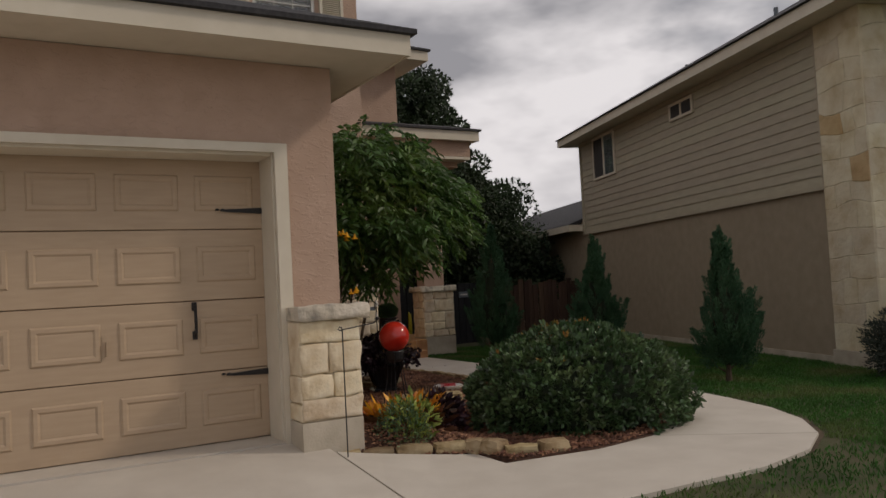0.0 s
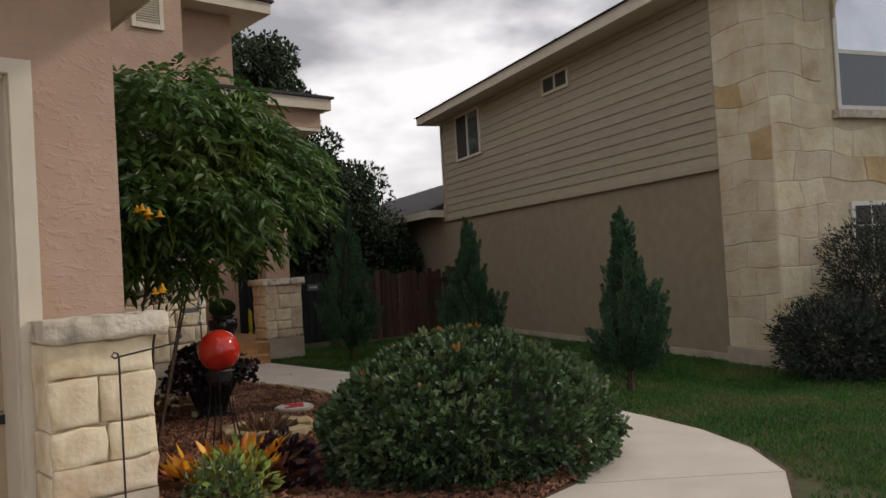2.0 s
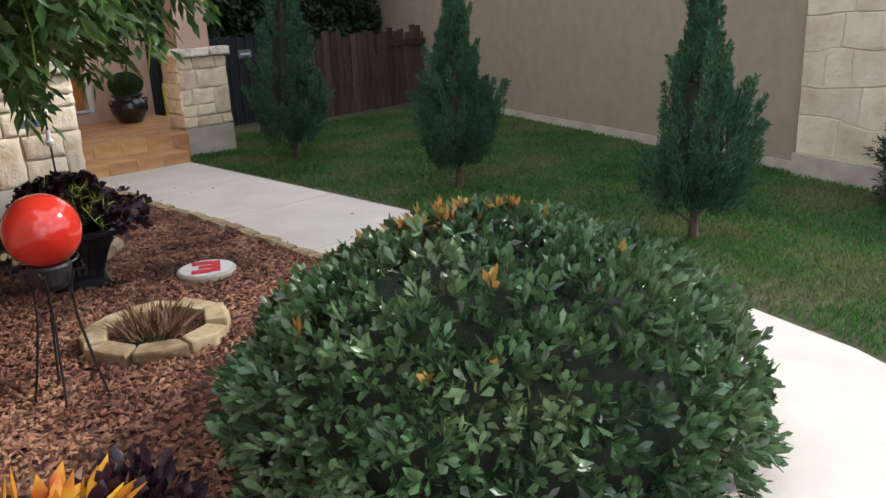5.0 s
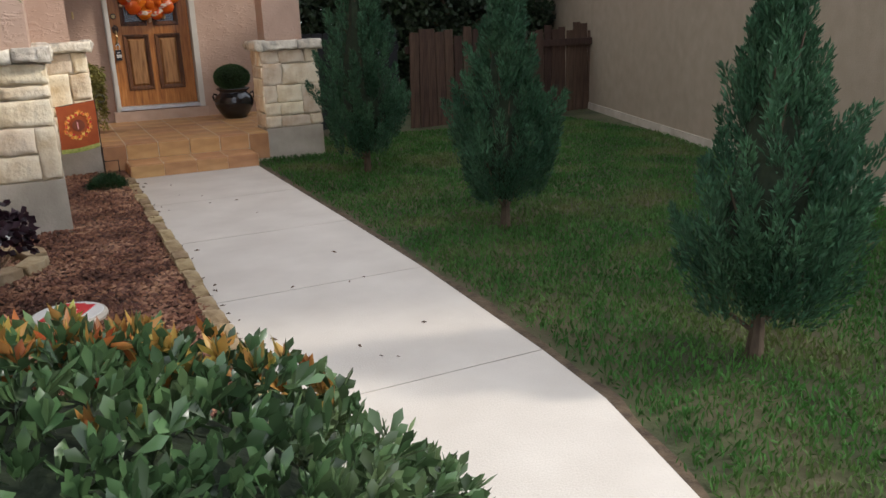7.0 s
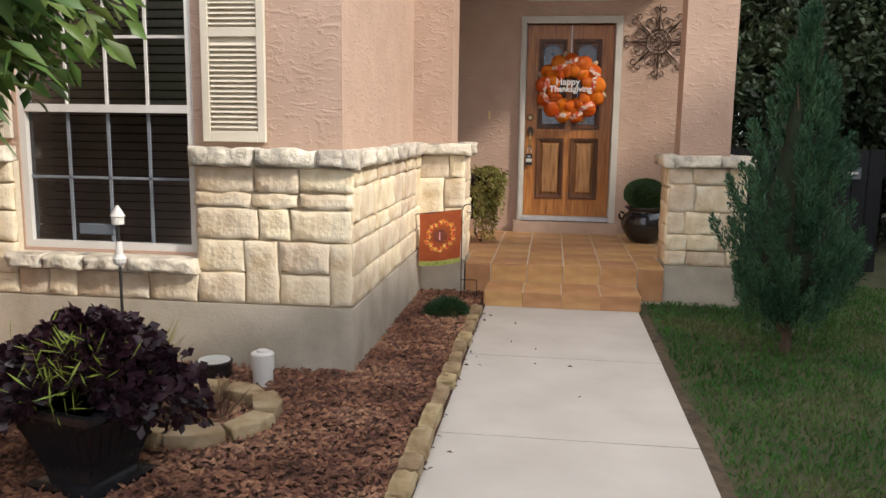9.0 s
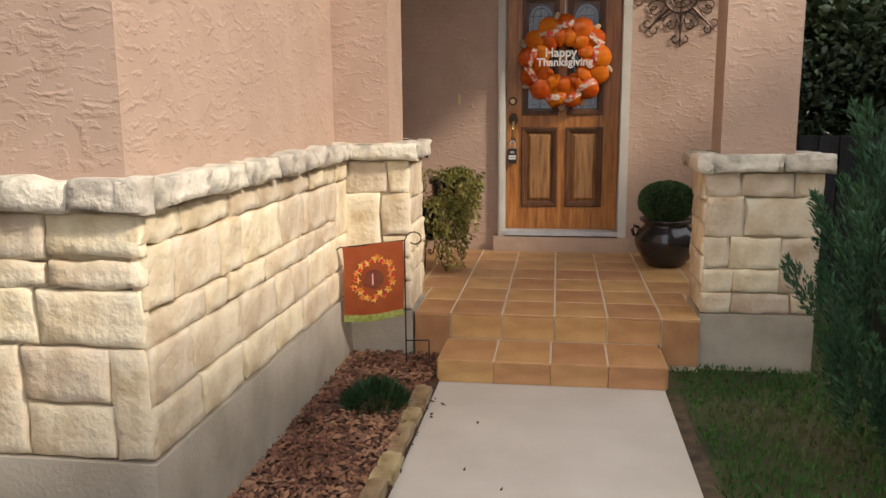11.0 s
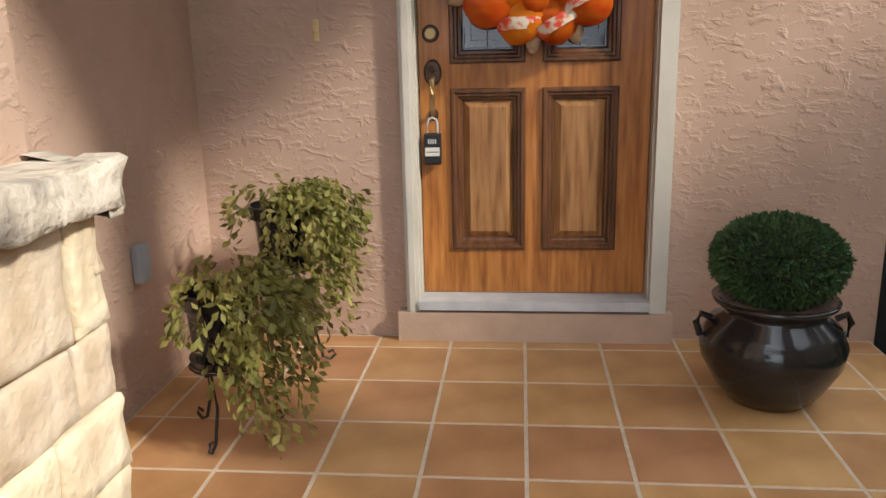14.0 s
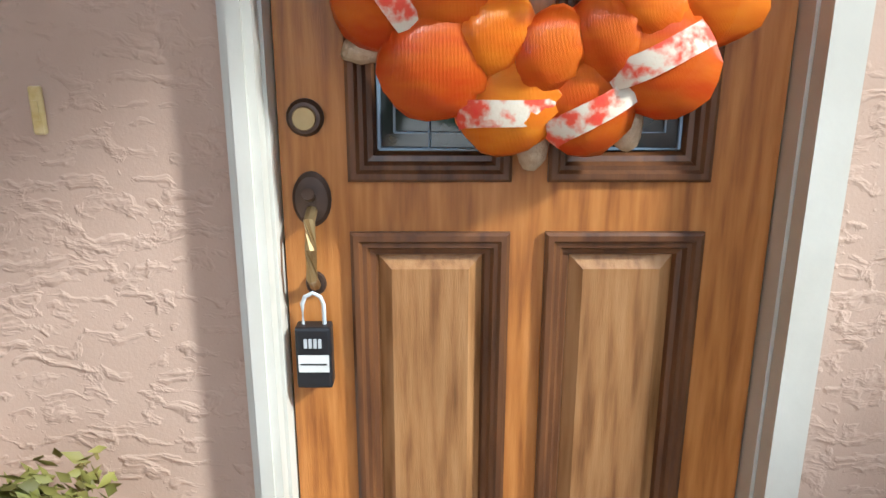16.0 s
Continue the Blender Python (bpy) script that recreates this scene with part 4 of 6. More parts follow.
# ---- front door ----
door = thing("door_1", "varnished reddish brown wooden entry door with four raised panels", "door", (3.2, 14.40, 0.45), kind="structure")
DW, DH = 0.91, 2.035
st, mid = 0.135, 0.455
rails = [(0, 0.20), (0.835, 0.955), (DH - 0.16, DH)]
LEAF = [(0, st, 0, 0.045, 0, DH), (DW - st, DW, 0, 0.045, 0, DH), (mid - 0.045, mid + 0.045, 0.0, 0.045, 0.20, DH - 0.16)]
part("stile", boxes(LEAF[0]), M["wood"], door)
part("stile", boxes(LEAF[1]), M["wood"], door)
part("stile", boxes(LEAF[2]), M["wood"], door)
for a, b in rails:
    bm = boxes((st, DW - st, 0.0, 0.045, a, b)) if a == 0 or b == DH else boxes((st, mid - 0.045, 0.0, 0.045, a, b), (mid + 0.045, DW - st, 0.0, 0.045, a, b))
    part("rail", bm, M["wood"], door)

def frame_moulding(bm, x0, x1, z0, z1, prof):
    """A mitred moulding round a rectangle; prof: (inset, y) pairs."""
    loops = [[bm.verts.new(c) for c in ((x0 + e, y, z0 + e), (x1 - e, y, z0 + e), (x1 - e, y, z1 - e), (x0 + e, y, z1 - e))] for e, y in prof]
    for a, b in zip(loops, loops[1:]):
        for k in range(4):
            bm.faces.new((a[k], a[(k + 1) % 4], b[(k + 1) % 4], b[k]))
    return loops[-1]
for x0, x1 in ((st, mid - 0.045), (mid + 0.045, DW - st)):
    for z0, z1, low in ((0.20, 0.835, True), (0.955, DH - 0.16, False)):
        bm = bmesh.new()
        frame_moulding(bm, x0 - 0.012, x1 + 0.012, z0 - 0.012, z1 + 0.012, [(0, 0), (0.0, -0.010), (0.006, -0.014), (0.016, -0.014), (0.022, -0.007), (0.030, -0.007), (0.036, 0.004), (0.046, 0.006), (0.052, 0.020)])
        part("moulding", bm, M["wood_dark"], door, "dark stained panel moulding")
        if low:
            bm = bmesh.new()
            last = frame_moulding(bm, x0 + 0.030, x1 - 0.030, z0 + 0.030, z1 - 0.030, [(0, 0.021), (0.008, 0.018), (0.034, 0.002)])
            bm.faces.new(last)
            part("panel", bm, M["wood_pale"], door, "paler worn raised panel")
        else:
            part("pane", boxes((x0 + 0.03, x1 - 0.03, 0.020, 0.024, z0 + 0.03, z1 - 0.03)), M["glass"], door, "dark leaded glass pane")
            bm = bmesh.new()
            cx, w2 = (x0 + x1) / 2, (x1 - x0) / 2 - 0.045
            top = z1 - 0.05 - w2
            arch = [(cx - w2, z0 + 0.045)] + [(cx - w2 * math.cos(math.pi * k / 12), top + w2 * math.sin(math.pi * k / 12)) for k in range(13)] + [(cx + w2, z0 + 0.045), (cx - w2, z0 + 0.045)]
            tube(bm, [(a, 0.016, b) for a, b in arch], 0.004, 5)
            w3 = w2 - 0.028
            arch = [(cx - w3, z0 + 0.075)] + [(cx - w3 * math.cos(math.pi * k / 12), top + w3 * math.sin(math.pi * k / 12)) for k in range(13)] + [(cx + w3, z0 + 0.075), (cx - w3, z0 + 0.075)]
            tube(bm, [(a, 0.016, b) for a, b in arch], 0.0025, 5)
            tube(bm, [(cx, 0.016, z0 + 0.045), (cx, 0.016, top + w2)], 0.0025, 4)
            for q in range(1, 5):
                zz = z0 + 0.045 + (top - z0 - 0.045) * q / 4
                tube(bm, [(cx - w2, 0.016, zz), (cx + w2, 0.016, zz)], 0.0025, 4)
            part("leading", bm, M["lead"], door, "bluish grey lead came")
            # arched wooden head over the pane
            bm = bmesh.new()
            hi, lo = [], []
            for k in range(13):
                a = math.pi * k / 12
                lo.append((cx - (w2 + 0.006) * math.cos(a), top + (w2 + 0.006) * math.sin(a)))
                hi.append((cx - (x1 - x0) / 2 * math.cos(a), z1))
            for k in range(12):
                bm.faces.new([bm.verts.new((p[0], 0.012, p[1])) for p in (lo[k], lo[k + 1], hi[k + 1], hi[k])])
            part("arched_head", bm, M["wood_dark"], door)
structure("door_frame", boxes((3.135, 3.19, 14.29, 14.338, 0.36, 2.56), (3.150, 3.175, 14.28, 14.2895, 0.36, 2.54), (4.12, 4.185, 14.29, 14.338, 0.36, 2.56), (3.19, 4.12, 14.29, 14.338, 2.49, 2.56),
                              (3.185, 3.196, 14.342, 14.46, 0.36, 2.50), (4.114, 4.125, 14.342, 14.46, 0.36, 2.50)), M["casing"], "white painted door casing")
structure("door_sill", boxes((3.19, 4.12, 14.27, 14.46, 0.41, 0.447)), M["grey_sill"], "grey aluminium door threshold")
structure("door_curb", boxes((3.10, 4.21, 14.27, 14.46, 0.255, 0.398)), M["curb"], "smooth pinkish tan curb under the threshold")
# added dark sheet in place of the unlit hall behind the door
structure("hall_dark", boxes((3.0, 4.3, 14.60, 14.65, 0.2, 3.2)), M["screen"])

# ---- neighbouring house ----
NX, NY, NA = 7.20, 5.62, -18.7
NP = pose(NX, NY, 0, 0, 0, NA)
NINV = NP.inverted()
house = thing("neighbour_house", "two-storey neighbouring house with stone corner, lap siding and grey hip roof", "house", (NX, NY, 0), NA)
# along y: its long side; +x goes into the house
zb = -0.10
part("wall", boxes((0.0, 0.25, 0.85, 24.0, zb, 2.25), (-0.02, 0.25, 9.62, 24.0, 2.25, 2.60)), M["stucco_far"], house, "tan stucco lower side wall")
part("plinth", boxes((-0.015, 0.0, 0.87, 24.0, zb - 0.1, 0.0)), M["plinth"], house, "bare concrete footing")
part("wall_upper", boxes((0.02, 0.25, 0.85, 9.6, 2.25, 4.42)), M["siding"], house)
part("drip_trim", boxes((-0.05, 0.02, 0.85, 9.62, 2.22, 2.27)), M["siding"], house)
part("stone_core", boxes((-0.05, 0.3, 0.02, 0.86, zb, 4.42), (0.3, 7.0, 0.02, 0.3, zb, 4.42)), M["stone_mortar_far"], house)
part("plinth", boxes((-0.10, 0.0, -0.04, 0.87, zb - 0.1, 0.10), (0.0, 7.0, -0.05, 0.02, zb - 0.1, 0.10)), M["plinth"], house)
def rubble(m, u0, u1, v0, v1, seed, holes=()):
    """Irregular flush-jointed stones: a jittered bond whose neighbours share their corners."""
    rnd = random.Random(seed)
    nv = max(1, round((v1 - v0) / 0.30))
    def node(u, v):
        """A corner of the bond, moved about inside the face."""
        k = Vector((u * 1.7 + seed, v * 1.9, 0))
        du = 0.09 * noise.noise(k * 1.3) if u0 + 0.01 < u < u1 - 0.01 else 0
        dv = 0.12 * noise.noise(k * 1.1 + Vector((5, 9, 2))) if v0 + 0.01 < v < v1 - 0.01 else 0
        return u + du, v + dv
    for j in range(nv):
        va, vb = v0 + (v1 - v0) * j / nv, v0 + (v1 - v0) * (j + 1) / nv
        u = u0
        while u < u1 - 1e-4:
            w = rnd.uniform(0.22, 0.62)
            if u1 - u - w < 0.16:
                w = u1 - u
            if not any(u < h[1] and u + w > h[0] and va < h[3] and vb > h[2] for h in holes):
                low = [node(u + w * k / 3, va) for k in range(4)]
                high = [node(u + w * k / 3 + (0 if k in (0, 3) else rnd.uniform(-.02, .02)), vb) for k in (3, 2, 1, 0)]
                ring = low + high
                c = Vector((sum(p[0] for p in ring) / 8, sum(p[1] for p in ring) / 8))
                bm = bmesh.new()
                loops = []
                for f, y in ((0.994, 0.0), (0.986, -0.006), (0.93, -0.011)):
                    loops.append([bm.verts.new((c.x + (p[0] - c.x) * f, y * rnd.uniform(0.8, 1.2), c.y + (p[1] - c.y) * f)) for p in ring])
                for a, b in zip(loops, loops[1:]):
                    for k in range(8):
                        bm.faces.new((a[k], a[(k + 1) % 8], b[(k + 1) % 8], b[k]))
                bm.faces.new(loops[-1])
                part("stone", bm, M["stone_ochre"] if rnd.random() < 0.05 else M["stone_far"], house).matrix_basis = m
            u += w
rubble(pose(-0.05, 0, 0.10, 0, 0, -90), -0.87, -0.02, 0, 4.32, 61)
HOLES = ((0.95, 2.25, 2.75, 4.35), (1.0, 2.3, 0.85, 1.75))
rubble(pose(0, 0.02, 0.10), -0.05, 4.6, 0, 4.32, 62, [(a, b, c - 0.1, d - 0.1) for a, b, c, d in HOLES])
z = 2.27
rowh = 0.148
k = 0
while z < 4.27:
    bm = bmesh.new()
    extrude_profile(bm, [(0.02, z), (-0.022, z), (-0.008, z + rowh), (0.02, z + rowh)], "y", 0.87, 9.6)
    part("siding_board", bm, M["siding"], house)
    z += rowh
    k += 1
for a, b in ((0.86, 0.93), (9.52, 9.62)):
    part("corner_board", boxes((-0.035, 0.02, a, b, 2.28, 4.42)), M["siding"], house)
part("frieze", boxes((-0.04, 0.02, 0.93, 9.52, 4.34, 4.42)), M["siding"], house)
part("soffit", boxes((-0.45, 0.3, -0.5, 9.88, 4.425, 4.45), (0.3, 7, -0.5, 0.4, 4.425, 4.45)), M["trim"], house)
part("fascia", boxes((-0.47, -0.45, -0.52, 9.90, 4.40, 4.56), (-0.45, 8, -0.52, -0.50, 4.40, 4.56), (-0.47, 6, 9.88, 9.90, 4.40, 4.56)), M["trim"], house)
bm = bmesh.new()
a = [bm.verts.new(c) for c in ((-0.52, -0.57, 4.57), (-0.52, 9.95, 4.57), (9.5, 9.95, 4.57), (9.5, -0.57, 4.57))]
b = [bm.verts.new(c) for c in ((4.5, 4.3, 7.2), (4.5, 5.4, 7.2))]
bm.faces.new((a[0], b[0], b[1], a[1]))
bm.faces.new((a[1], b[1], a[2]))
bm.faces.new((a[2], b[1], b[0], a[3]))
bm.faces.new((a[0], a[3], b[0]))
bm.faces.new(a)
part("roof", bm, M["shingle"], house, "dark grey shingle hip roof")
bm = bmesh.new()
tube(bm, [(1.2, 3.4, 5.0), (1.2, 3.4, 5.6)], 0.04, 8)
tube(bm, [(1.5, 7.0, 5.0), (1.5, 7.0, 5.65)], 0.03, 8)
part("vent_pipe", bm, M["grey"], house)
part("rear_wall", boxes((0.25, 8, 9.4, 9.6, 2.2, 4.5), (6.9, 7.1, 0, 16, 0, 4.5)), M["siding"], house)
bm = bmesh.new()
v = [bm.verts.new(c) for c in ((-0.36, 9.7, 2.42), (-0.36, 24.2, 2.42), (3.5, 24.2, 3.9), (3.5, 9.7, 3.9), (-0.36, 9.7, 2.50), (-0.36, 24.2, 2.50), (3.5, 24.2, 3.98), (3.5, 9.7, 3.98))]
for f in ((0, 1, 2, 3), (7, 6, 5, 4), (0, 4, 5, 1), (3, 2, 6, 7), (0, 3, 7, 4), (1, 5, 6, 2)):
    bm.faces.new([v[i] for i in f])
part("lower_roof", bm, M["shingle"], house, "low grey shingle roof")
part("lower_fascia", boxes((-0.38, -0.36, 9.68, 24.2, 2.33, 2.49), (-0.36, 0.2, 9.68, 9.7, 2.33, 2.49)), M["trim"], house)
def side_window(y0, y1, z0, z1, name, split=True):
    w = new(name)
    w.parent = house
    part("window_frame", boxes((-0.05, 0.0, y0, y0 + 0.05, z0, z1), (-0.05, 0.0, y1 - 0.05, y1, z0, z1), (-0.05, 0.0, y0 + .05, y1 - .05, z0, z0 + 0.05), (-0.05, 0.0, y0 + .05, y1 - .05, z1 - 0.05, z1),
                              (-0.048, 0.0, (y0 + y1) / 2 - 0.025, (y0 + y1) / 2 + 0.025, z0 + .05, z1 - .05)), M["trim"], w)
    part("pane", boxes((-0.032, -0.024, y0 + 0.05, (y0 + y1) / 2 - 0.025, z0 + 0.05, z1 - 0.05)), M["mirror_glass"] if split else M["screen"], w)
    part("pane", boxes((-0.032, -0.024, (y0 + y1) / 2 + 0.025, y1 - 0.05, z0 + 0.05, z1 - 0.05)), M["screen"], w, "dark screened pane")
side_window(7.55, 8.75, 3.42, 4.38, "window")
side_window(4.15, 5.0, 3.99, 4.31, "window", False)
def front_window(x0, x1, z0, z1, arch):
    w = new("window")
    w.parent = house
    bars = [(x0, x0 + 0.05, -0.01, 0.01, z0, z1), (x1 - 0.05, x1, -0.01, 0.01, z0, z1), (x0 + .05, x1 - .05, -0.01, 0.01, z0, z0 + 0.05), (x0 + .05, x1 - .05, -0.01, 0.01, z1 - 0.05, z1)]
    if arch:
        bars.append((x0 + .05, x1 - .05, -0.012, 0.01, z0 + 0.65, z0 + 0.70))
    part("window_frame", boxes(*bars), M["white"], w)
    zs = z0 + 0.66 if arch else z0 + 0.06
    part("pane", boxes((x0 + 0.05, x1 - 0.05, -0.004, 0.004, zs, z1 - 0.05)), M["mirror_glass"] if arch else M["screen"], w)
    if arch:
        part("pane", boxes((x0 + 0.05, x1 - 0.05, -0.004, 0.004, z0 + 0.05, zs - 0.004)), M["screen_sky_blue"], w, "grey screened lower pane")
        bm = bmesh.new()
        cx, rr_ = (x0 + x1) / 2, (x1 - x0) / 2
        for sx in (-1, 1):
            arc = [(cx + sx * rr_ * math.cos(a), z1 - rr_ * 0.75 + rr_ * 0.75 * math.sin(a)) for a in [math.pi / 2 * k / 8 for k in range(9)]]
            for (xa, za), (xb, zb_) in zip(arc, arc[1:]):
                q = [(xa, za), (xb, zb_), (xb, z1 + 0.04), (xa, z1 + 0.04)]
                f1 = [bm.verts.new((x, -0.03, z)) for x, z in q]
                f2 = [bm.verts.new((x, 0.012, z)) for x, z in q]
                bm.faces.new(f1)
                for k in range(4):
                    bm.faces.new((f1[k], f1[(k + 1) % 4], f2[(k + 1) % 4], f2[k]))
        part("arch_head", bm, M["stone_far"], w, "stone arch over the window")
    else:
        part("glazing_bars", boxes(*[(x0 + (x1 - x0) * k / 4 - 0.008, x0 + (x1 - x0) * k / 4 + 0.008, -0.009, -0.005, z0 + 0.05, z1 - 0.05) for k in (1, 2, 3)], *[(x0 + 0.05, x1 - 0.05, -0.0095, -0.0055, z0 + (z1 - z0) * k / 3 - 0.008, z0 + (z1 - z0) * k / 3 + 0.008) for k in (1, 2)]), M["white"], w)
    part("window_sill", boxes((x0 - 0.08, x1 + 0.08, -0.08, 0.02, z0 - 0.10, z0 - 0.01)), M["cap"], w)
front_window(0.95, 2.2, 2.78, 4.3, True)
front_window(1.05, 2.3, 0.88, 1.72, False)

# ---- fence ----
fence = thing("fence", "weathered dark brown cedar board fence", "fence", (0, 0, 0))
fb = boxes((-0.07, 0.07, -0.01, 0.01, 0, 1.0))
me = None
rnd = random.Random(5)
FA, FB = Vector((6.95, 14.0, -0.1)), Vector((10.3, 14.35, -0.1))
x = 0.0
length = (FB - FA).length
while x < length:
    h = rnd.uniform(1.20, 1.34)
    if me is None:
        o = part("board", fb, M["fence"], fence)
        me = o.data
    else:
        o = new("board", me)
        o.parent = fence
    p = FA + (FB - FA) * x / length
    o.matrix_basis = pose(p.x, p.y + rnd.uniform(-.01, .01), p.z, rnd.uniform(-1, 1), rnd.uniform(-1.3, 1.3), 6) @ Matrix.Diagonal((rnd.uniform(.9, 1.02), 1, h, 1))
    x += 0.148
part("rail", boxes((6.95, 10.3, 14.22, 14.26, 0.9, 1.0)), M["fence"], fence)
gate = thing("side_gate", "nearly black wooden side gate with a small pale sign", "gate", (0, 0, 0))
for k in range(12):
    part("board", boxes((5.06 + k * 0.155, 5.20 + k * 0.155, 14.42, 14.45, -0.06, 1.22)), M["gate"], gate)
part("sign", boxes((6.45, 6.68, 14.39, 14.415, 0.92, 1.04)), M["grey"], gate, "small grey sign with an illegible line")
part("rail", boxes((5.04, 6.94, 14.452, 14.49, 0.15, 0.24), (5.04, 6.94, 14.452, 14.49, 0.95, 1.04)), M["gate"], gate)
part("lettering", boxes((6.48, 6.65, 14.384, 14.389, 0.965, 0.995)), M["white"], gate)

# ---- plants ----
def unit(v):
    return v / (np.linalg.norm(v, axis=-1, keepdims=True) + 1e-9)

def blob_points(n, centre, radii, seed, lump=0.16, freq=2.2, shell=0.22, low=-1.0):
    """Points in the outer shell of an uneven rounded body, with the ways out."""
    r = np.random.RandomState(seed)
    d = unit(r.normal(0, 1, (n, 3)))
    d = d[d[:, 2] > low]
    k = np.array([noise.noise(Vector(v * freq) + Vector((seed * 3.1, 0, 0))) + 0.5 * noise.noise(Vector(v * freq * 2.7) + Vector((0, seed, 0))) for v in d])
    rad = 1 + lump * k - shell * r.uniform(0, 1, len(d)) ** 1.6
    return np.array(centre) + d * rad[:, None] * np.array(radii), unit(d / np.array(radii)), r

# round evergreen shrub in the bed
BC, BR = (2.12, 5.30, 0.22), (0.93, 0.88, 0.58)
bush = thing("shrub", "dense rounded dark green glossy-leaved shrub with a few orange new shoots", "shrub", BC)
def rel(p, c):
    return p - np.array(c)
# solid dark body inside the leaves, its colour standing in for inner shade
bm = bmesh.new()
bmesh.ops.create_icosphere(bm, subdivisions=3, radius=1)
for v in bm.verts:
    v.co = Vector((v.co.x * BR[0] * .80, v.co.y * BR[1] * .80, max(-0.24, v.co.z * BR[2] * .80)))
part("inner_mass", bm, M["inner_shade"], bush, "dark solid body standing in for the shaded inside of the shrub")
# whorls: a handful of leaves at each shoot tip
p, d, r = blob_points(4200, (0, 0, 0), BR, 21, lump=0.11, shell=0.20, low=-0.42)
p = np.repeat(p, 7, 0)
d = np.repeat(d + r.normal(0, 0.35, d.shape) + [0, 0, 0.25], 7, 0)
leaves("foliage", p + r.normal(0, 0.006, p.shape), unit(d), 0.060, 0.025, M["leaf"], bush, spread=0.46, seed=22, fold=0.16, widest=0.72)
s = p[::7]
s = s[(s[:, 2] > 0.30)]
back_ = s[(s[:, 1] > 0.15) & (s[:, 0] > -0.2)]
s = np.r_[s[r.choice(len(s), 16)], back_[r.choice(len(back_), 200)]]
s2 = np.repeat(s + [0, 0, 0.01], 6, 0)
leaves("new_growth", s2, np.tile([0, 0, 1.0], (len(s2), 1)), 0.06, 0.022, M["leaf_tip"], bush, "red, orange and yellow new leaves", kind="stuff", spread=0.5, seed=23)

def cypress(name, height, radius, seed, at, label):
    t = thing(name, label, "tree", at, group="small conifers along the lawn")
    bm = bmesh.new()
    rnd = random.Random(seed)
    tube(bm, [(0, 0, -0.05), (0.01, 0, 0.2), (0, 0.01, height * 0.9)], 0.045, 7, 0.006)
    part("trunk", bm, M["bark"], t)
    bm = bmesh.new()
    for k in range(26):
        z = 0.12 + (height - 0.3) * (k / 26) ** 1.2
        a = rnd.uniform(0, 6.28)
        w = radius * 0.8 * (1 - z / height) ** 0.8
        tube(bm, [(0, 0, z), (w * .6 * math.cos(a), w * .6 * math.sin(a), z + 0.10), (w * math.cos(a), w * math.sin(a), z + 0.28)], 0.012, 5, 0.003)
    part("limb", bm, M["bark"], t, kind="stuff")
    r = np.random.RandomState(seed)
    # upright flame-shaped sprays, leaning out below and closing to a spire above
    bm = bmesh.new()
    # dark core behind the sprays: the shade between them put into colour
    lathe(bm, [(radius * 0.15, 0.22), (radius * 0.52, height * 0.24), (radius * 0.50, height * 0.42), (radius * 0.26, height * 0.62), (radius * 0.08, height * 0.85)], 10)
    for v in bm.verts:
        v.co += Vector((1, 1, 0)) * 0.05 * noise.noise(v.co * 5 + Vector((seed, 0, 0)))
    part("inner_mass", bm, M["inner_shade"], t)
    r = np.random.RandomState(seed)
    nt = 165
    u = r.uniform(0.0, 1.0, nt) ** 1.2
    prof = np.interp(u, [0, 0.10, 0.25, 0.45, 0.6, 0.75, 1.0], [0.62, 0.92, 1.0, 0.80, 0.46, 0.25, 0.02]) * radius
    a = r.uniform(0, 2 * np.pi, nt)
    ph = r.uniform(0, 6.28, 4)
    lump = 1 + 0.13 * np.sin(2 * a + ph[0] + 4 * u) + 0.12 * np.sin(5 * a + ph[1] - 9 * u) + r.normal(0, 0.10, nt)
    rr = prof * lump * r.uniform(0.55, 1.0, nt) ** 0.5 * 0.86
    length = (0.20 + 0.16 * (1 - u)) * r.uniform(0.75, 1.3, nt)
    base = np.stack([rr * np.cos(a), rr * np.sin(a), 0.16 + (height - 0.38) * u], 1)
    out = np.stack([np.cos(a), np.sin(a), np.zeros(nt)], 1)
    dirn = unit(out * (0.12 + 0.40 * (1 - u))[:, None] * r.uniform(0.4, 1.3, (nt, 1)) + [0, 0, 1.0] + r.normal(0, 0.09, (nt, 3)))
    m = 235
    along = r.uniform(0, 1, (nt, m, 1))
    girth = 0.046 * np.sin(np.pi * np.clip(along * 0.86 + 0.14, 0, 1)) ** 0.8 * (0.7 + 0.5 * (1 - u))[:, None, None]
    around = unit(r.normal(0, 1, (nt, m, 3)))
    pts = base[:, None, :] + dirn[:, None, :] * along * length[:, None, None] + around * girth * r.uniform(0.5, 1, (nt, m, 1))
    dd = dirn[:, None, :] + around * 0.45
    leaves("foliage", pts.reshape(-1, 3), unit(dd.reshape(-1, 3)), 0.040, 0.010, M["cypress"], t, spread=0.22, seed=seed + 1, fold=0.1)
    return t

c1 = cypress("conifer", 2.25, 0.39, 71, (5.05, 10.95, -0.045), "tall narrow dark green conifer with several leading tips on the lawn")
c2 = cypress("conifer", 1.84, 0.29, 72, (5.10, 8.46, -0.05), "dark green conical conifer with a thin spire and uneven shoulders")
c3 = cypress("conifer", 1.74, 0.30, 76, (4.87, 6.05, -0.05), "broad dark green conical conifer beside the curved path")

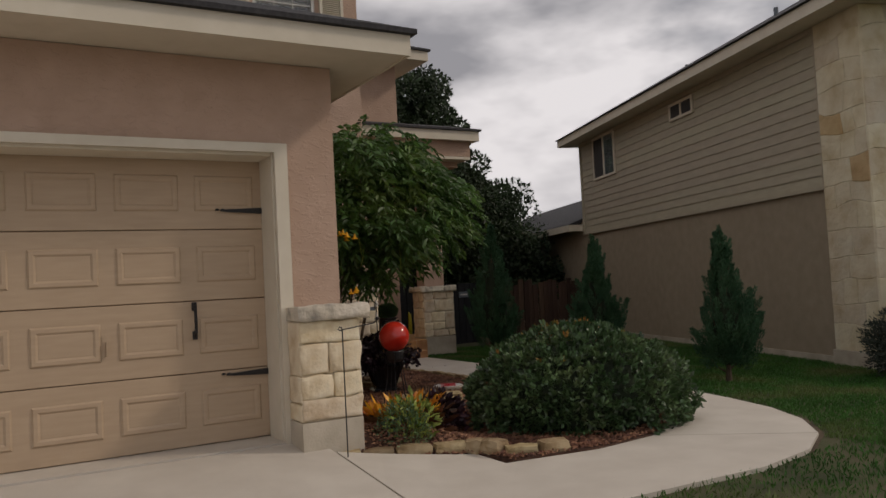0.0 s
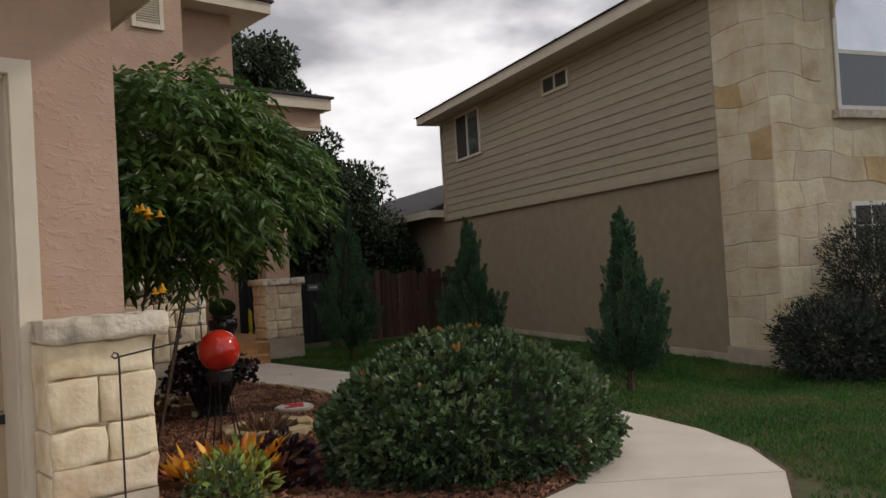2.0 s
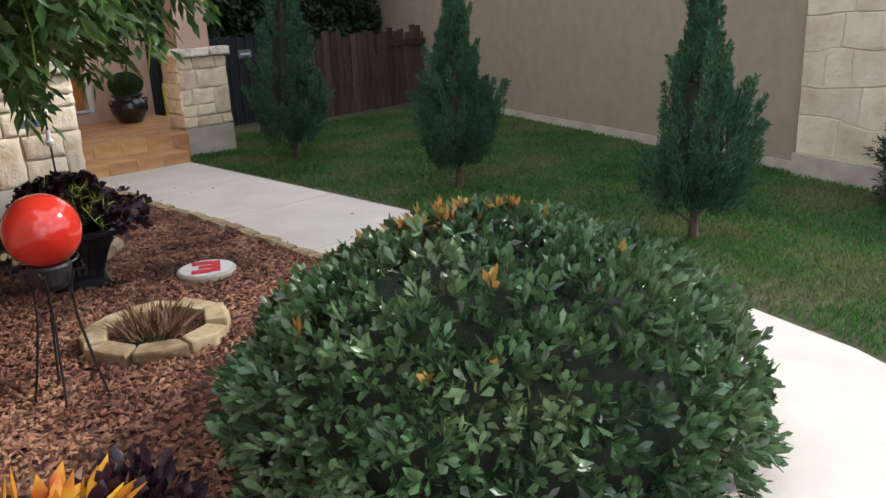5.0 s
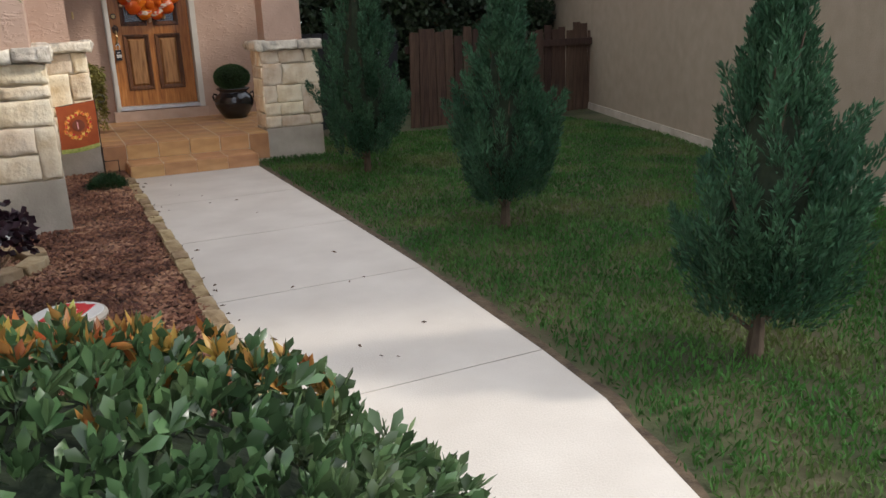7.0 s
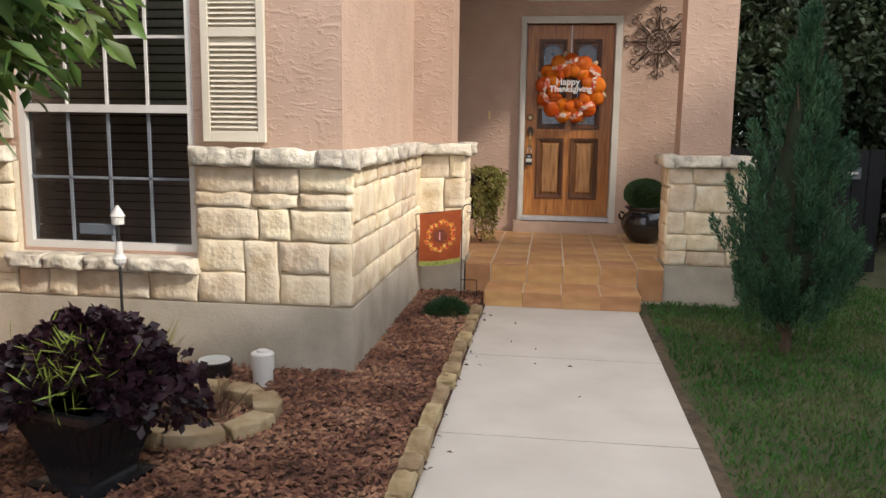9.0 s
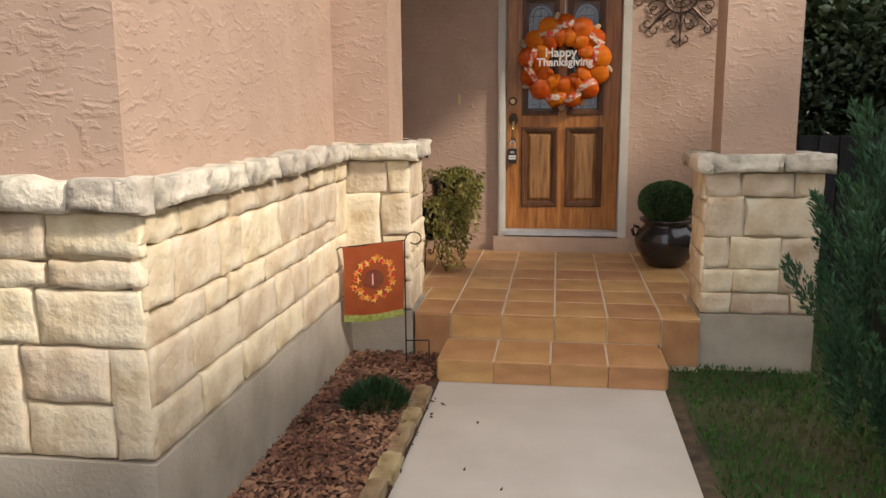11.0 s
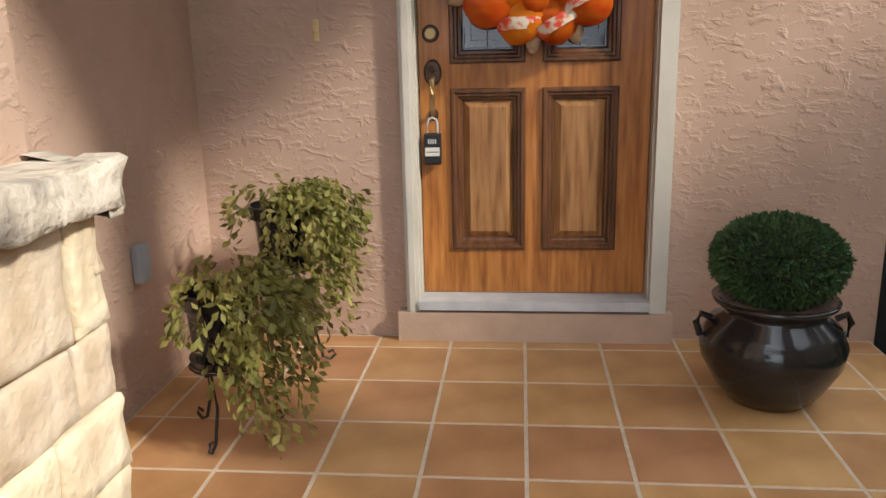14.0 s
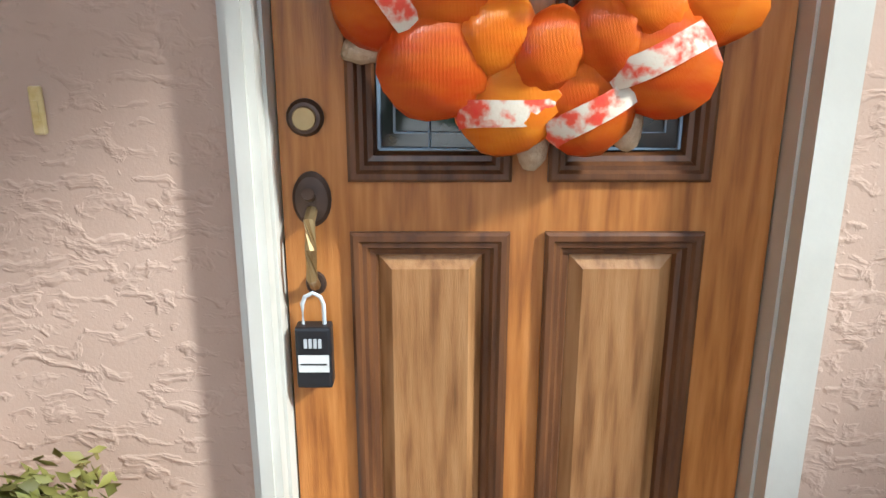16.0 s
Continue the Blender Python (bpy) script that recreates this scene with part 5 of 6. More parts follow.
def tree(name, at, height, crown, seed, mat, label, n=26000, leaf=0.09, trunk_r=0.16, forks=6):
    """A broadleaf tree: trunk, limbs and a crown of many leaf clumps with gaps."""
    t = thing(name, label, "tree", at)
    rnd = random.Random(seed)
    bm = bmesh.new()
    cz = height - crown[2]
    tips = []
    tube(bm, [(0, 0, -0.2), (0.05, 0.02, cz * 0.4), (0, 0, cz * 0.75)], trunk_r, 9, trunk_r * 0.7)
    for k in range(forks):
        a, e = 2 * math.pi * k / forks + rnd.uniform(-.4, .4), rnd.uniform(0.35, 0.9)
        tip = Vector((crown[0] * 0.7 * math.cos(a) * (1.2 - e), crown[1] * 0.7 * math.sin(a) * (1.2 - e), cz + crown[2] * (e - 0.25)))
        mid_ = Vector((tip.x * .45, tip.y * .45, cz * 0.75 + (tip.z - cz * .75) * .55)) + Vector((rnd.uniform(-.1, .1), rnd.uniform(-.1, .1), 0))
        tube(bm, [(0, 0, cz * 0.7), mid_, tip], trunk_r * 0.5, 6, trunk_r * 0.12)
    part("trunk", bm, M["bark"], t)
    r = np.random.RandomState(seed)
    nc = 120
    d = unit(r.normal(0, 1, (nc, 3)))
    cc = d * (r.uniform(0.25, 1, (nc, 1)) ** 0.6) * np.array(crown) * 0.88 + [0, 0, cz]
    cc[:, 2] = np.maximum(cc[:, 2], cz - crown[2] * 0.8)
    rad = np.array(crown).mean() * r.uniform(0.12, 0.26, nc)
    idx = r.randint(0, nc, n)
    dd = unit(r.normal(0, 1, (n, 3)))
    pts = cc[idx] + dd * (rad[idx] * r.uniform(0.5, 1, n) ** 0.5)[:, None]
    leaves("crown", pts, unit(dd + [0, 0, 0.2]), leaf, leaf * 0.6, mat, t, spread=0.7, seed=seed + 1)
    return t

tree("oak_tree", (8.3, 20.5, -0.1), 8.0, (2.3, 2.3, 2.4), 81, M["oak"], "dark oak tree with a lumpy crown behind the house", leaf=0.14)
tree("oak_tree", (8.9, 18.7, -0.1), 5.0, (2.3, 2.2, 1.9), 82, M["oak"], "low dark oak tree behind the fence", leaf=0.13)
tree("oak_tree", (8.0, 17.6, -0.1), 4.4, (2.0, 1.8, 1.8), 83, M["oak"], "dark dense oak tree behind the gate", leaf=0.12)
tree("oak_tree", (12.6, 24.0, -0.1), 5.4, (3.0, 2.6, 2.2), 84, M["oak"], "dark oak tree beyond the back yard", leaf=0.16)
tree("oak_tree", (6.6, 21.5, -0.1), 6.5, (2.6, 2.2, 2.7), 85, M["oak"], "tall dark oak tree behind the side gate", leaf=0.14)

for at_, s_ in (((6.3, 16.8, -0.1), 86), ((9.0, 16.6, -0.1), 87), ((11.6, 18.6, -0.1), 88)):
    tree("hedge_tree", at_, 2.9, (2.1, 0.9, 1.5), s_, M["oak"], "dense dark evergreen hedge tree beyond the fence", n=16000, leaf=0.12, trunk_r=0.08)

# flowering small tree by the garage
E0 = np.array((0.92, 7.6, 0.0))
esp = thing("flowering_tree", "small multi-stemmed tree with drooping green leaflets and yellow trumpet flowers", "tree", tuple(E0))
bm = bmesh.new()
rnd = random.Random(9)
ends = []
for k in range(5):
    a = rnd.uniform(0, 6.28)
    w = rnd.uniform(0.30, 0.75)
    tip = (w * math.cos(a) + 0.25, w * math.sin(a) * 0.9 - .05, rnd.uniform(1.7, 2.8))
    tube(bm, [(0.04 * math.cos(a), 0.04 * math.sin(a), -0.03), (0.2 * math.cos(a) + .04, 0.2 * math.sin(a), 0.8), (tip[0] * .7, tip[1] * .7, 1.5), tip], 0.013, 6, 0.004)
    ends.append(tip)
part("trunk", bm, M["bark"], esp)
r = np.random.RandomState(12)
ns = 1900
d = unit(r.normal(0, 1, (ns, 3)))
c0, rr = np.array((0.18, 0.0, 2.12)), np.array((1.05, 0.92, 0.86))
k = np.array([noise.noise(Vector(v * 1.9) + Vector((7, 0, 0))) for v in d])
base = c0 + d * ((0.95 + 0.45 * k) * r.uniform(0.35, 1, ns) ** 0.45)[:, None] * rr
base = base[(base[:, 2] > 1.30 + 0.5 * np.maximum(0, base[:, 0] - 0.35) + 0.5 * np.maximum(0, base[:, 1]))]
ns = len(base)
way = unit((base - c0) * [1, 1, 0.2] + [0, 0, -0.25] + r.normal(0, 0.4, (ns, 3)))
m = 13
s = np.linspace(0, 1, m)[None, :, None]
stem = base[:, None] + way[:, None] * s * 0.24 + np.array([0, 0, -0.10]) * s ** 2
side = unit(np.cross(way, [0, 0, 1.0]))[:, None] * np.where(np.arange(m) % 2, 1, -1)[None, :, None]
dd = unit(side + 0.8 * way[:, None] + [0, 0, -0.35])
leaves("foliage", stem.reshape(-1, 3), dd.reshape(-1, 3), 0.098, 0.036, M["esp"], esp, spread=0.2, seed=13, curl=0.2)
bm = bmesh.new()
rnd = random.Random(3)
for c in ((-0.32, -1.0, 1.78), (-0.26, -0.98, 1.72), (-0.22, -0.95, 1.22), (-0.5, -0.8, 1.6)):
    for k in range(3):
        o = Vector(c) + Vector((rnd.uniform(-.05, .05), rnd.uniform(-.05, .05), rnd.uniform(-.04, .04)))
        lathe(bm, [(0.004, 0), (0.010, -0.015), (0.016, -0.035), (0.034, -0.048)], 8, o)
part("flower", bm, M["yellow"], esp, "clusters of yellow trumpet flowers", kind="stuff")
bm = bmesh.new()
for k in range(26):
    b0 = Vector((rnd.uniform(-.5, 1.0), rnd.uniform(-.8, .3), rnd.uniform(1.5, 1.75)))
    tube(bm, [b0, b0 + Vector((0.01, 0, -0.1)), b0 + Vector((rnd.uniform(-.03, .03), 0, -0.22))], 0.004, 4)
part("seed_pod", bm, M["lime"], esp, "long thin hanging seed pods", kind="stuff")

# ---- stones round the bed ----
def edging(path, seed, label, w=0.115, h=0.085, long=0.24):
    """A row of rough stones laid end to end along a line on the ground, each one a thing of its own."""
    rnd = random.Random(seed)
    pts = [Vector((x, y, 0)) for x, y in path]
    seg = [(a, b, (b - a).length) for a, b in zip(pts, pts[1:])]
    total = sum(s[2] for s in seg)
    def at(d):
        for a, b, l in seg:
            if d <= l:
                return a + (b - a) * (d / l)
            d -= l
        return pts[-1]
    d = 0.0
    while d < total - 0.06:
        l = long * rnd.uniform(0.6, 1.35)
        e = min(total, d + l)
        a, b = at(d), at(e)
        c = (a + b) / 2
        L = max(0.07, (b - a).length - 0.015)
        bm = bmesh.new()
        bmesh.ops.create_cube(bm, size=1)
        bmesh.ops.subdivide_edges(bm, edges=bm.edges, cuts=3, use_grid_fill=True)
        o = rnd.random() * 40
        hh, ww = h * rnd.uniform(0.75, 1.25), w * rnd.uniform(0.8, 1.15)
        for v in bm.verts:
            q = v.co.copy()
            k = 1 - 0.20 * (max(0, abs(q.x) + abs(q.y) + abs(q.z) - 0.95))
            n1 = noise.noise(q * 2.2 + Vector((o, 0, 0)))
            n2 = noise.noise(q * 2.2 + Vector((0, o, 9)))
            v.co = Vector((q.x * L * k * (1 + 0.10 * n1), q.y * ww * k * (1 + 0.22 * n2), (q.z * k + 0.12 * n1) * hh))
        ob = part("edging_stone", bm, M["edge"])
        ob.matrix_basis = pose(c.x, c.y, hh * 0.36 + float(bed_z(c.x, c.y)) * 0.8, rnd.uniform(-4, 4), rnd.uniform(-4, 4), math.degrees(math.atan2(b.y - a.y, b.x - a.x)))
        tagged(ob, label, "stone", "stones edging the bed")
        d = e

edging([(2.94, 6.35), (2.965, 8.5), (2.965, 11.60)], 101, "low tan rock edging the mulch bed beside the path", w=0.085, h=0.06, long=0.26)
edging([(-0.14, 5.16), (0.80, 4.87), (0.90, 4.52), (1.32, 4.46)], 102, "chunky tan rock edging the mulch bed at the curved path", w=0.12, h=0.095, long=0.22)
edging([(2.86, 5.6), (2.93, 6.3)], 103, "low tan rock edging the mulch bed beside the path", w=0.10, h=0.08, long=0.25)

def stone_ring(cx, cy, r, n, seed, label, squash=1.0):
    """Flat stones set in a ring."""
    rnd = random.Random(seed)
    for k in range(n):
        a = 2 * math.pi * k / n
        b = 2 * math.pi * (k + 1) / n
        r0, r1 = r - 0.055, r + 0.055
        bm = bmesh.new()
        pts = []
        for rr, aa in ((r0, a + .03), (r0, b - .03), (r1 * rnd.uniform(.97, 1.04), b - .03), (r1 * rnd.uniform(.99, 1.06), (a + b) / 2), (r1 * rnd.uniform(.97, 1.04), a + .03)):
            pts.append((rr * math.cos(aa), rr * math.sin(aa) * squash))
        prism(bm, pts, 0, 0.075 * rnd.uniform(0.85, 1.15))
        bmesh.ops.recalc_face_normals(bm, faces=bm.faces)
        bevelled(bm, 0.012, 2)
        for v in bm.verts:
            v.co += Vector((1, 1, 1)) * 0.010 * noise.noise(v.co * 14 + Vector((seed, k, 0)))
        ob = part("ring_stone", bm, M["edge"])
        ob.location = (cx, cy, 0.012)
        tagged(ob, label, "stone", "stones in a planting ring")
stone_ring(1.69, 7.19, 0.30, 8, 111, "flat pale tan stone in the front planting ring on mulch")
stone_ring(1.88, 9.05, 0.32, 8, 112, "flat tan stone in the planting ring by the wall")

def sprigs(name, label, category, at, n, length, width, mat, seed, radius=0.1, up=1.0, spread=0.35, height=0.0, part_name="foliage"):
    t = thing(name, label, category, at)
    r = np.random.RandomState(seed)
    a = r.uniform(0, 2 * np.pi, n)
    q = radius * r.uniform(0, 1, n) ** 0.6
    p = np.stack([q * np.cos(a), q * np.sin(a), r.uniform(0, height + 1e-4, n)], 1)
    d = unit(np.stack([np.cos(a) * (1 - up * .5), np.sin(a) * (1 - up * .5), np.full(n, up)], 1))
    leaves(part_name, p, d, length, width, mat, t, spread=spread, seed=seed, fold=0.1)
    return t
sprigs("dead_perennial", "dried brown and reddish twiggy plant inside the stone ring", "plant", (1.68, 7.20, 0.01), 260, 0.17, 0.012, M["dry"], 120, 0.12, spread=0.35)
sprigs("ground_plant", "small low green plant inside the stone ring", "plant", (1.56, 7.12, 0.01), 120, 0.07, 0.02, M["leaf"], 121, 0.09, up=0.6)
sprigs("dead_perennial", "dried pale brown plant in the rear stone ring", "plant", (1.86, 9.05, 0.01), 200, 0.16, 0.010, M["dry"], 122, 0.16, spread=0.5)
sprigs("ornamental_grass", "wispy green and tan ornamental grass by the wall", "plant", (1.30, 9.35, 0.0), 420, 0.38, 0.006, M["wilt"], 123, 0.16, spread=0.28)
sprigs("dead_perennial", "dark dried stalks standing at the wall foot", "plant", (1.35, 8.8, 0.0), 40, 0.24, 0.025, M["dry"], 124, 0.14, spread=0.12)

# small mounded grass by the steps
g = thing("mounded_grass", "small rounded tuft of fine dark green mondo grass", "plant", (2.76, 11.36, 0.0))
p, d, r = blob_points(5200, (0, 0, 0.0), (0.15, 0.15, 0.11), 131, lump=0.05, shell=0.3, low=-0.05)
leaves("foliage", p, unit(d + [0, 0, 0.8]), 0.065, 0.0045, M["mondo"], g, spread=0.35, seed=132, fold=0.05)

# ---- planter with dark sweet potato vine ----
pl = thing("planter", "black fluted urn planter filled with dark purple trailing leaves", "planter", (1.755, 8.375, 0.0), -15)
def square_rings(bm, prof, flutes=0.0, n=14):
    """A square turned shape: (half width, z) pairs; its sides may be fluted."""
    rings = []
    for w, z in prof:
        ring = []
        for side in range(4):
            for k in range(n):
                v = -1 + 2 * k / n
                cut_ = flutes * (1 - math.cos(2 * math.pi * k / 2)) * 0.5 if 0 < k else 0
                p_ = Vector((v * w, -w + (cut_ if 0.10 < z < 0.31 else 0), z))
                ring.append(bm.verts.new(Matrix.Rotation(side * math.pi / 2, 3, "Z") @ p_))
        rings.append(ring)
    for a_, b_ in zip(rings, rings[1:]):
        for k in range(4 * n):
            bm.faces.new((a_[k], a_[(k + 1) % (4 * n)], b_[(k + 1) % (4 * n)], b_[k]))
    bm.faces.new(rings[0][::-1])
    bm.faces.new(rings[-1])
bm = bmesh.new()
square_rings(bm, [(0.115, 0.05), (0.12, 0.09), (0.13, 0.12), (0.145, 0.17), (0.165, 0.23), (0.19, 0.295), (0.20, 0.32), (0.175, 0.325)], 0.012)
part("pot", bm, M["blackpot"], pl, smooth=False)
bm = bmesh.new()
square_rings(bm, [(0.205, 0.325), (0.222, 0.335), (0.222, 0.365), (0.205, 0.372), (0.185, 0.34)])
part("rim", bm, M["blackpot"], pl)
bm = bmesh.new()
square_rings(bm, [(0.165, 0.010), (0.172, 0.016), (0.172, 0.035), (0.145, 0.05), (0.12, 0.058)])
part("base", bm, M["blackpot"], pl)
part("soil", boxes((-0.17, 0.17, -0.17, 0.17, 0.30, 0.34)), M["mulch"], pl)
r = np.random.RandomState(141)
n = 3600
a = r.uniform(0, 2 * np.pi, n)
u = r.uniform(0, 1, n) ** 0.6
k = 1 + 0.25 * np.sin(3 * a + 1) + 0.15 * np.sin(7 * a)
front = np.clip(np.cos(a + 1.1), 0, 1)
x, y = 0.37 * u * k * (1 - 0.4 * front) * np.cos(a), 0.37 * u * k * (1 - 0.4 * front) * np.sin(a)
z = 0.44 + 0.18 * (1 - u ** 2) + 0.06 * np.sin(4 * a + 6 * u) - 0.50 * (1 - front) * np.clip(u - 0.45, 0, 1) * r.uniform(0, 1.0, n)
leaves("vine", np.stack([x, y, z], 1), unit(np.stack([np.cos(a), np.sin(a), 0.1 - 0.5 * u], 1)), 0.052, 0.046, M["purple"], pl, "dark purple lobed leaves", spread=0.6, seed=142, fold=0.12)
n = 240
a = r.uniform(0, 2 * np.pi, n)
leaves("lime_grass", np.stack([0.05 + 0.09 * r.normal(0, 1, n), -0.12 + 0.09 * r.normal(0, 1, n), r.uniform(0.36, 0.62, n)], 1), unit(np.stack([0.5 * np.cos(a), 0.5 * np.sin(a) - 0.3, np.full(n, 0.7)], 1)), 0.09, 0.007, M["lime"], pl, "wispy bright green fine leaves", kind="stuff", spread=0.5, seed=143, fold=0.1)

# ---- round step stone with a letter ----
disc = thing("stepping_stone", "round white painted stepping stone with a red block letter", "garden ornament", (2.33, 7.89, 0.012), 62)
bm = bmesh.new()
lathe(bm, [(0.155, 0), (0.175, 0.010), (0.178, 0.035), (0.170, 0.048), (0.162, 0.050)], 40)
part("slab", bm, M["plinth"], disc, "grey concrete rim")
bm = bmesh.new()
lathe(bm, [(0.160, 0.0505), (0.158, 0.0535)], 40)
part("painted_top", bm, M["white"], disc)
part("letter", boxes((-0.105, 0.105, -0.085, -0.03, 0.054, 0.058), (-0.12, -0.055, -0.03, 0.085, 0.054, 0.058), (-0.028, 0.028, -0.03, 0.045, 0.054, 0.058), (0.055, 0.12, -0.03, 0.085, 0.054, 0.058)), M["redpaint"], disc, "red block letter")

# ---- drain pipe, ground light, solar stake ----
pv = thing("cleanout_pipe", "white plastic drain cleanout pipe with a screw cap", "pipe", (1.99, 9.60, 0.0))
bm = bmesh.new()
lathe(bm, [(0.055, 0), (0.055, 0.10), (0.057, 0.102)], 24)
part("pipe", bm, M["white"], pv, smooth=False)
bm = bmesh.new()
lathe(bm, [(0.063, 0.10), (0.063, 0.185), (0.055, 0.192), (0.030, 0.193), (0.028, 0.205)], 24)
part("cap", bm, M["white"], pv)
lt = thing("ground_light", "black round in-ground well light with a pale lens", "garden light", (1.68, 9.68, 0.0))
bm = bmesh.new()
lathe(bm, [(0.095, 0), (0.10, 0.09), (0.102, 0.105), (0.092, 0.107)], 28)
part("housing", bm, M["blackpot"], lt)
bm = bmesh.new()
lathe(bm, [(0.088, 0.1075), (0.086, 0.112)], 28)
part("lens", bm, M["lens"], lt)
fg = thing("garden_figurine", "small orange and white ceramic animal figurine on the mulch", "garden ornament", (0.33, 9.70, 0.012))
bm = bmesh.new()
for c_, r_ in (((0, 0, 0.055), (0.10, 0.055, 0.05)), ((-0.07, -0.03, 0.105), (0.042, 0.04, 0.04)), ((0.07, -0.03, 0.03), (0.05, 0.03, 0.022))):
    d_ = bmesh.ops.create_icosphere(bm, subdivisions=2, radius=1)
    for v in d_["verts"]:
        v.co = Vector((v.co.x * r_[0] + c_[0], v.co.y * r_[1] + c_[1], v.co.z * r_[2] + c_[2]))
me_ = part("figurine_body", bm, M["figurine"], fg, smooth=True)
bm = bmesh.new()
bmesh.ops.create_icosphere(bm, subdivisions=3, radius=1)
for v in bm.verts:
    v.co = Vector((v.co.x * 0.13, v.co.y * 0.09, v.co.z * 0.055)) * (1 + 0.25 * noise.noise(v.co * 1.6))
rk = part("rock", bm, M["edge"])
rk.location = (0.46, 9.28, 0.035)
tagged(rk, "rounded tan rock lying on the bark mulch", "stone")
so = thing("solar_stake", "thin black solar light stake with white cap and small grey plaque", "garden light", (1.79, 8.58, 0.0))
bm = bmesh.new()
tube(bm, [(0, 0, 0), (0, 0, 1.02)], 0.006, 6)
part("pole", bm, M["iron"], so)
bm = bmesh.new()
lathe(bm, [(0.024, 1.0), (0.024, 1.03), (0.030, 1.032), (0.004, 1.075)], 14)
part("lamp_cap", bm, M["white"], so)
bm = bmesh.new()
lathe(bm, [(0.008, 0.83), (0.024, 0.845), (0.028, 0.862), (0.015, 0.88), (0.012, 0.93)], 12)
part("globe", bm, M["white"], so)
part("plaque", bevelled(boxes((-0.165, -0.012, -0.006, 0.004, 0.955, 1.0)), 0.004, 1), M["grey"], so)

# ---- gazing ball on a wrought stand ----
gb = thing("gazing_ball", "shiny red mottled glass gazing ball on a tall black wire stand", "garden ornament", (1.16, 6.85, 0.0))
bm = bmesh.new()
bmesh.ops.create_uvsphere(bm, u_segments=36, v_segments=22, radius=0.148)
bmesh.ops.translate(bm, verts=bm.verts, vec=(0, 0, 0.745))
part("ball", bm, M["red"], gb, smooth=True)
bm = bmesh.new()
lathe(bm, [(0.045, 0.50), (0.078, 0.53), (0.085, 0.60), (0.080, 0.61)], 20)
part("cup", bm, M["iron"], gb)
for k in range(5):
    a = 2 * math.pi * k / 5 + 0.4
    c, s_ = math.cos(a), math.sin(a)
    bm = bmesh.new()
    tube(bm, [(0.16 * c, 0.16 * s_, 0.0), (0.13 * c, 0.13 * s_, 0.12), (0.085 * c, 0.085 * s_, 0.35), (0.075 * c, 0.075 * s_, 0.50), (0.10 * c, 0.10 * s_, 0.58), (0.135 * c, 0.135 * s_, 0.585), (0.15 * c, 0.15 * s_, 0.60), (0.14 * c, 0.14 * s_, 0.62)], 0.0055, 6)
    part("leg", bm, M["iron"], gb)

# ---- croton and lime shrub near the garage pier ----
cr_ = thing("croton", "croton plant with upright yellow, orange and red leaves", "plant", (0.54, 5.50, 0.06))
r = np.random.RandomState(151)
n = 190
a, rad = r.uniform(0, 2 * np.pi, n), 0.27 * r.uniform(0, 1, n) ** 0.6
p = np.stack([rad * np.cos(a), rad * 0.8 * np.sin(a), 0.08 + 0.16 * r.uniform(0, 1, n)], 1)
leaves("foliage", p, unit(np.stack([0.7 * np.cos(a), 0.7 * np.sin(a), np.full(n, 0.9)], 1)), 0.125, 0.048, M["croton"], cr_, spread=0.28, seed=152, fold=0.22)
n = 150
a, rad = r.uniform(0, 2 * np.pi, n), 0.36 * r.uniform(0, 1, n) ** 0.6
leaves("dark_leaves", np.stack([rad * np.cos(a), rad * 0.8 * np.sin(a), 0.04 + 0.14 * r.uniform(0, 1, n)], 1), unit(np.stack([np.cos(a), np.sin(a), np.full(n, 0.5)], 1)), 0.15, 0.05, M["croton_dark"], cr_, "dark bronze lower leaves", spread=0.3, seed=153)
def low_bush(name, label, at, radii, n, mat, L, W, seed):
    t = thing(name, label, "plant", at)
    p, d, r = blob_points(n, (0, 0, 0.05), radii, seed, lump=0.2, shell=0.55, low=-0.1)
    leaves("foliage", p, unit(d + [0, 0, 0.5]), L, W, mat, t, spread=0.5, seed=seed)
    return t
low_bush("variegated_shrub", "small leafy shrub with yellow-green variegated leaves", (0.47, 5.24, 0.07), (0.18, 0.16, 0.27), 600, M["variegated"], 0.075, 0.034, 161)
low_bush("low_shrub", "small dark green fine-leaved shrub at the bed edge", (0.36, 5.16, 0.08), (0.20, 0.22, 0.26), 1700, M["leaf"], 0.035, 0.012, 162)
low_bush("purple_plant", "low dark purple foliage plant in mulch", (0.88, 5.50, 0.04), (0.17, 0.25, 0.26), 800, M["purple"], 0.07, 0.04, 163)

# ---- iron poles and the garden flag ----
ep = thing("flag_pole", "thin black iron garden flag pole with nothing on it", "flag pole", (0.08, 4.93, 0.0))
bm = bmesh.new()
tube(bm, [(-0.25, 0, 0), (-0.25, 0, 0.955), (-0.255, 0.0, 0.97), (-0.27, 0, 0.975), (-0.28, 0, 0.96), (-0.265, 0, 0.95), (-0.25, 0, 0.955), (-0.02, 0, 0.985), (0.0, 0, 0.995), (0.012, 0, 1.012)], 0.0045, 6)
part("pole", bm, M["iron"], ep)
bm = bmesh.new()
bmesh.ops.create_icosphere(bm, subdivisions=2, radius=0.013)
bmesh.ops.translate(bm, verts=bm.verts, vec=(0.014, 0, 1.015))
part("finial", bm, M["iron"], ep)

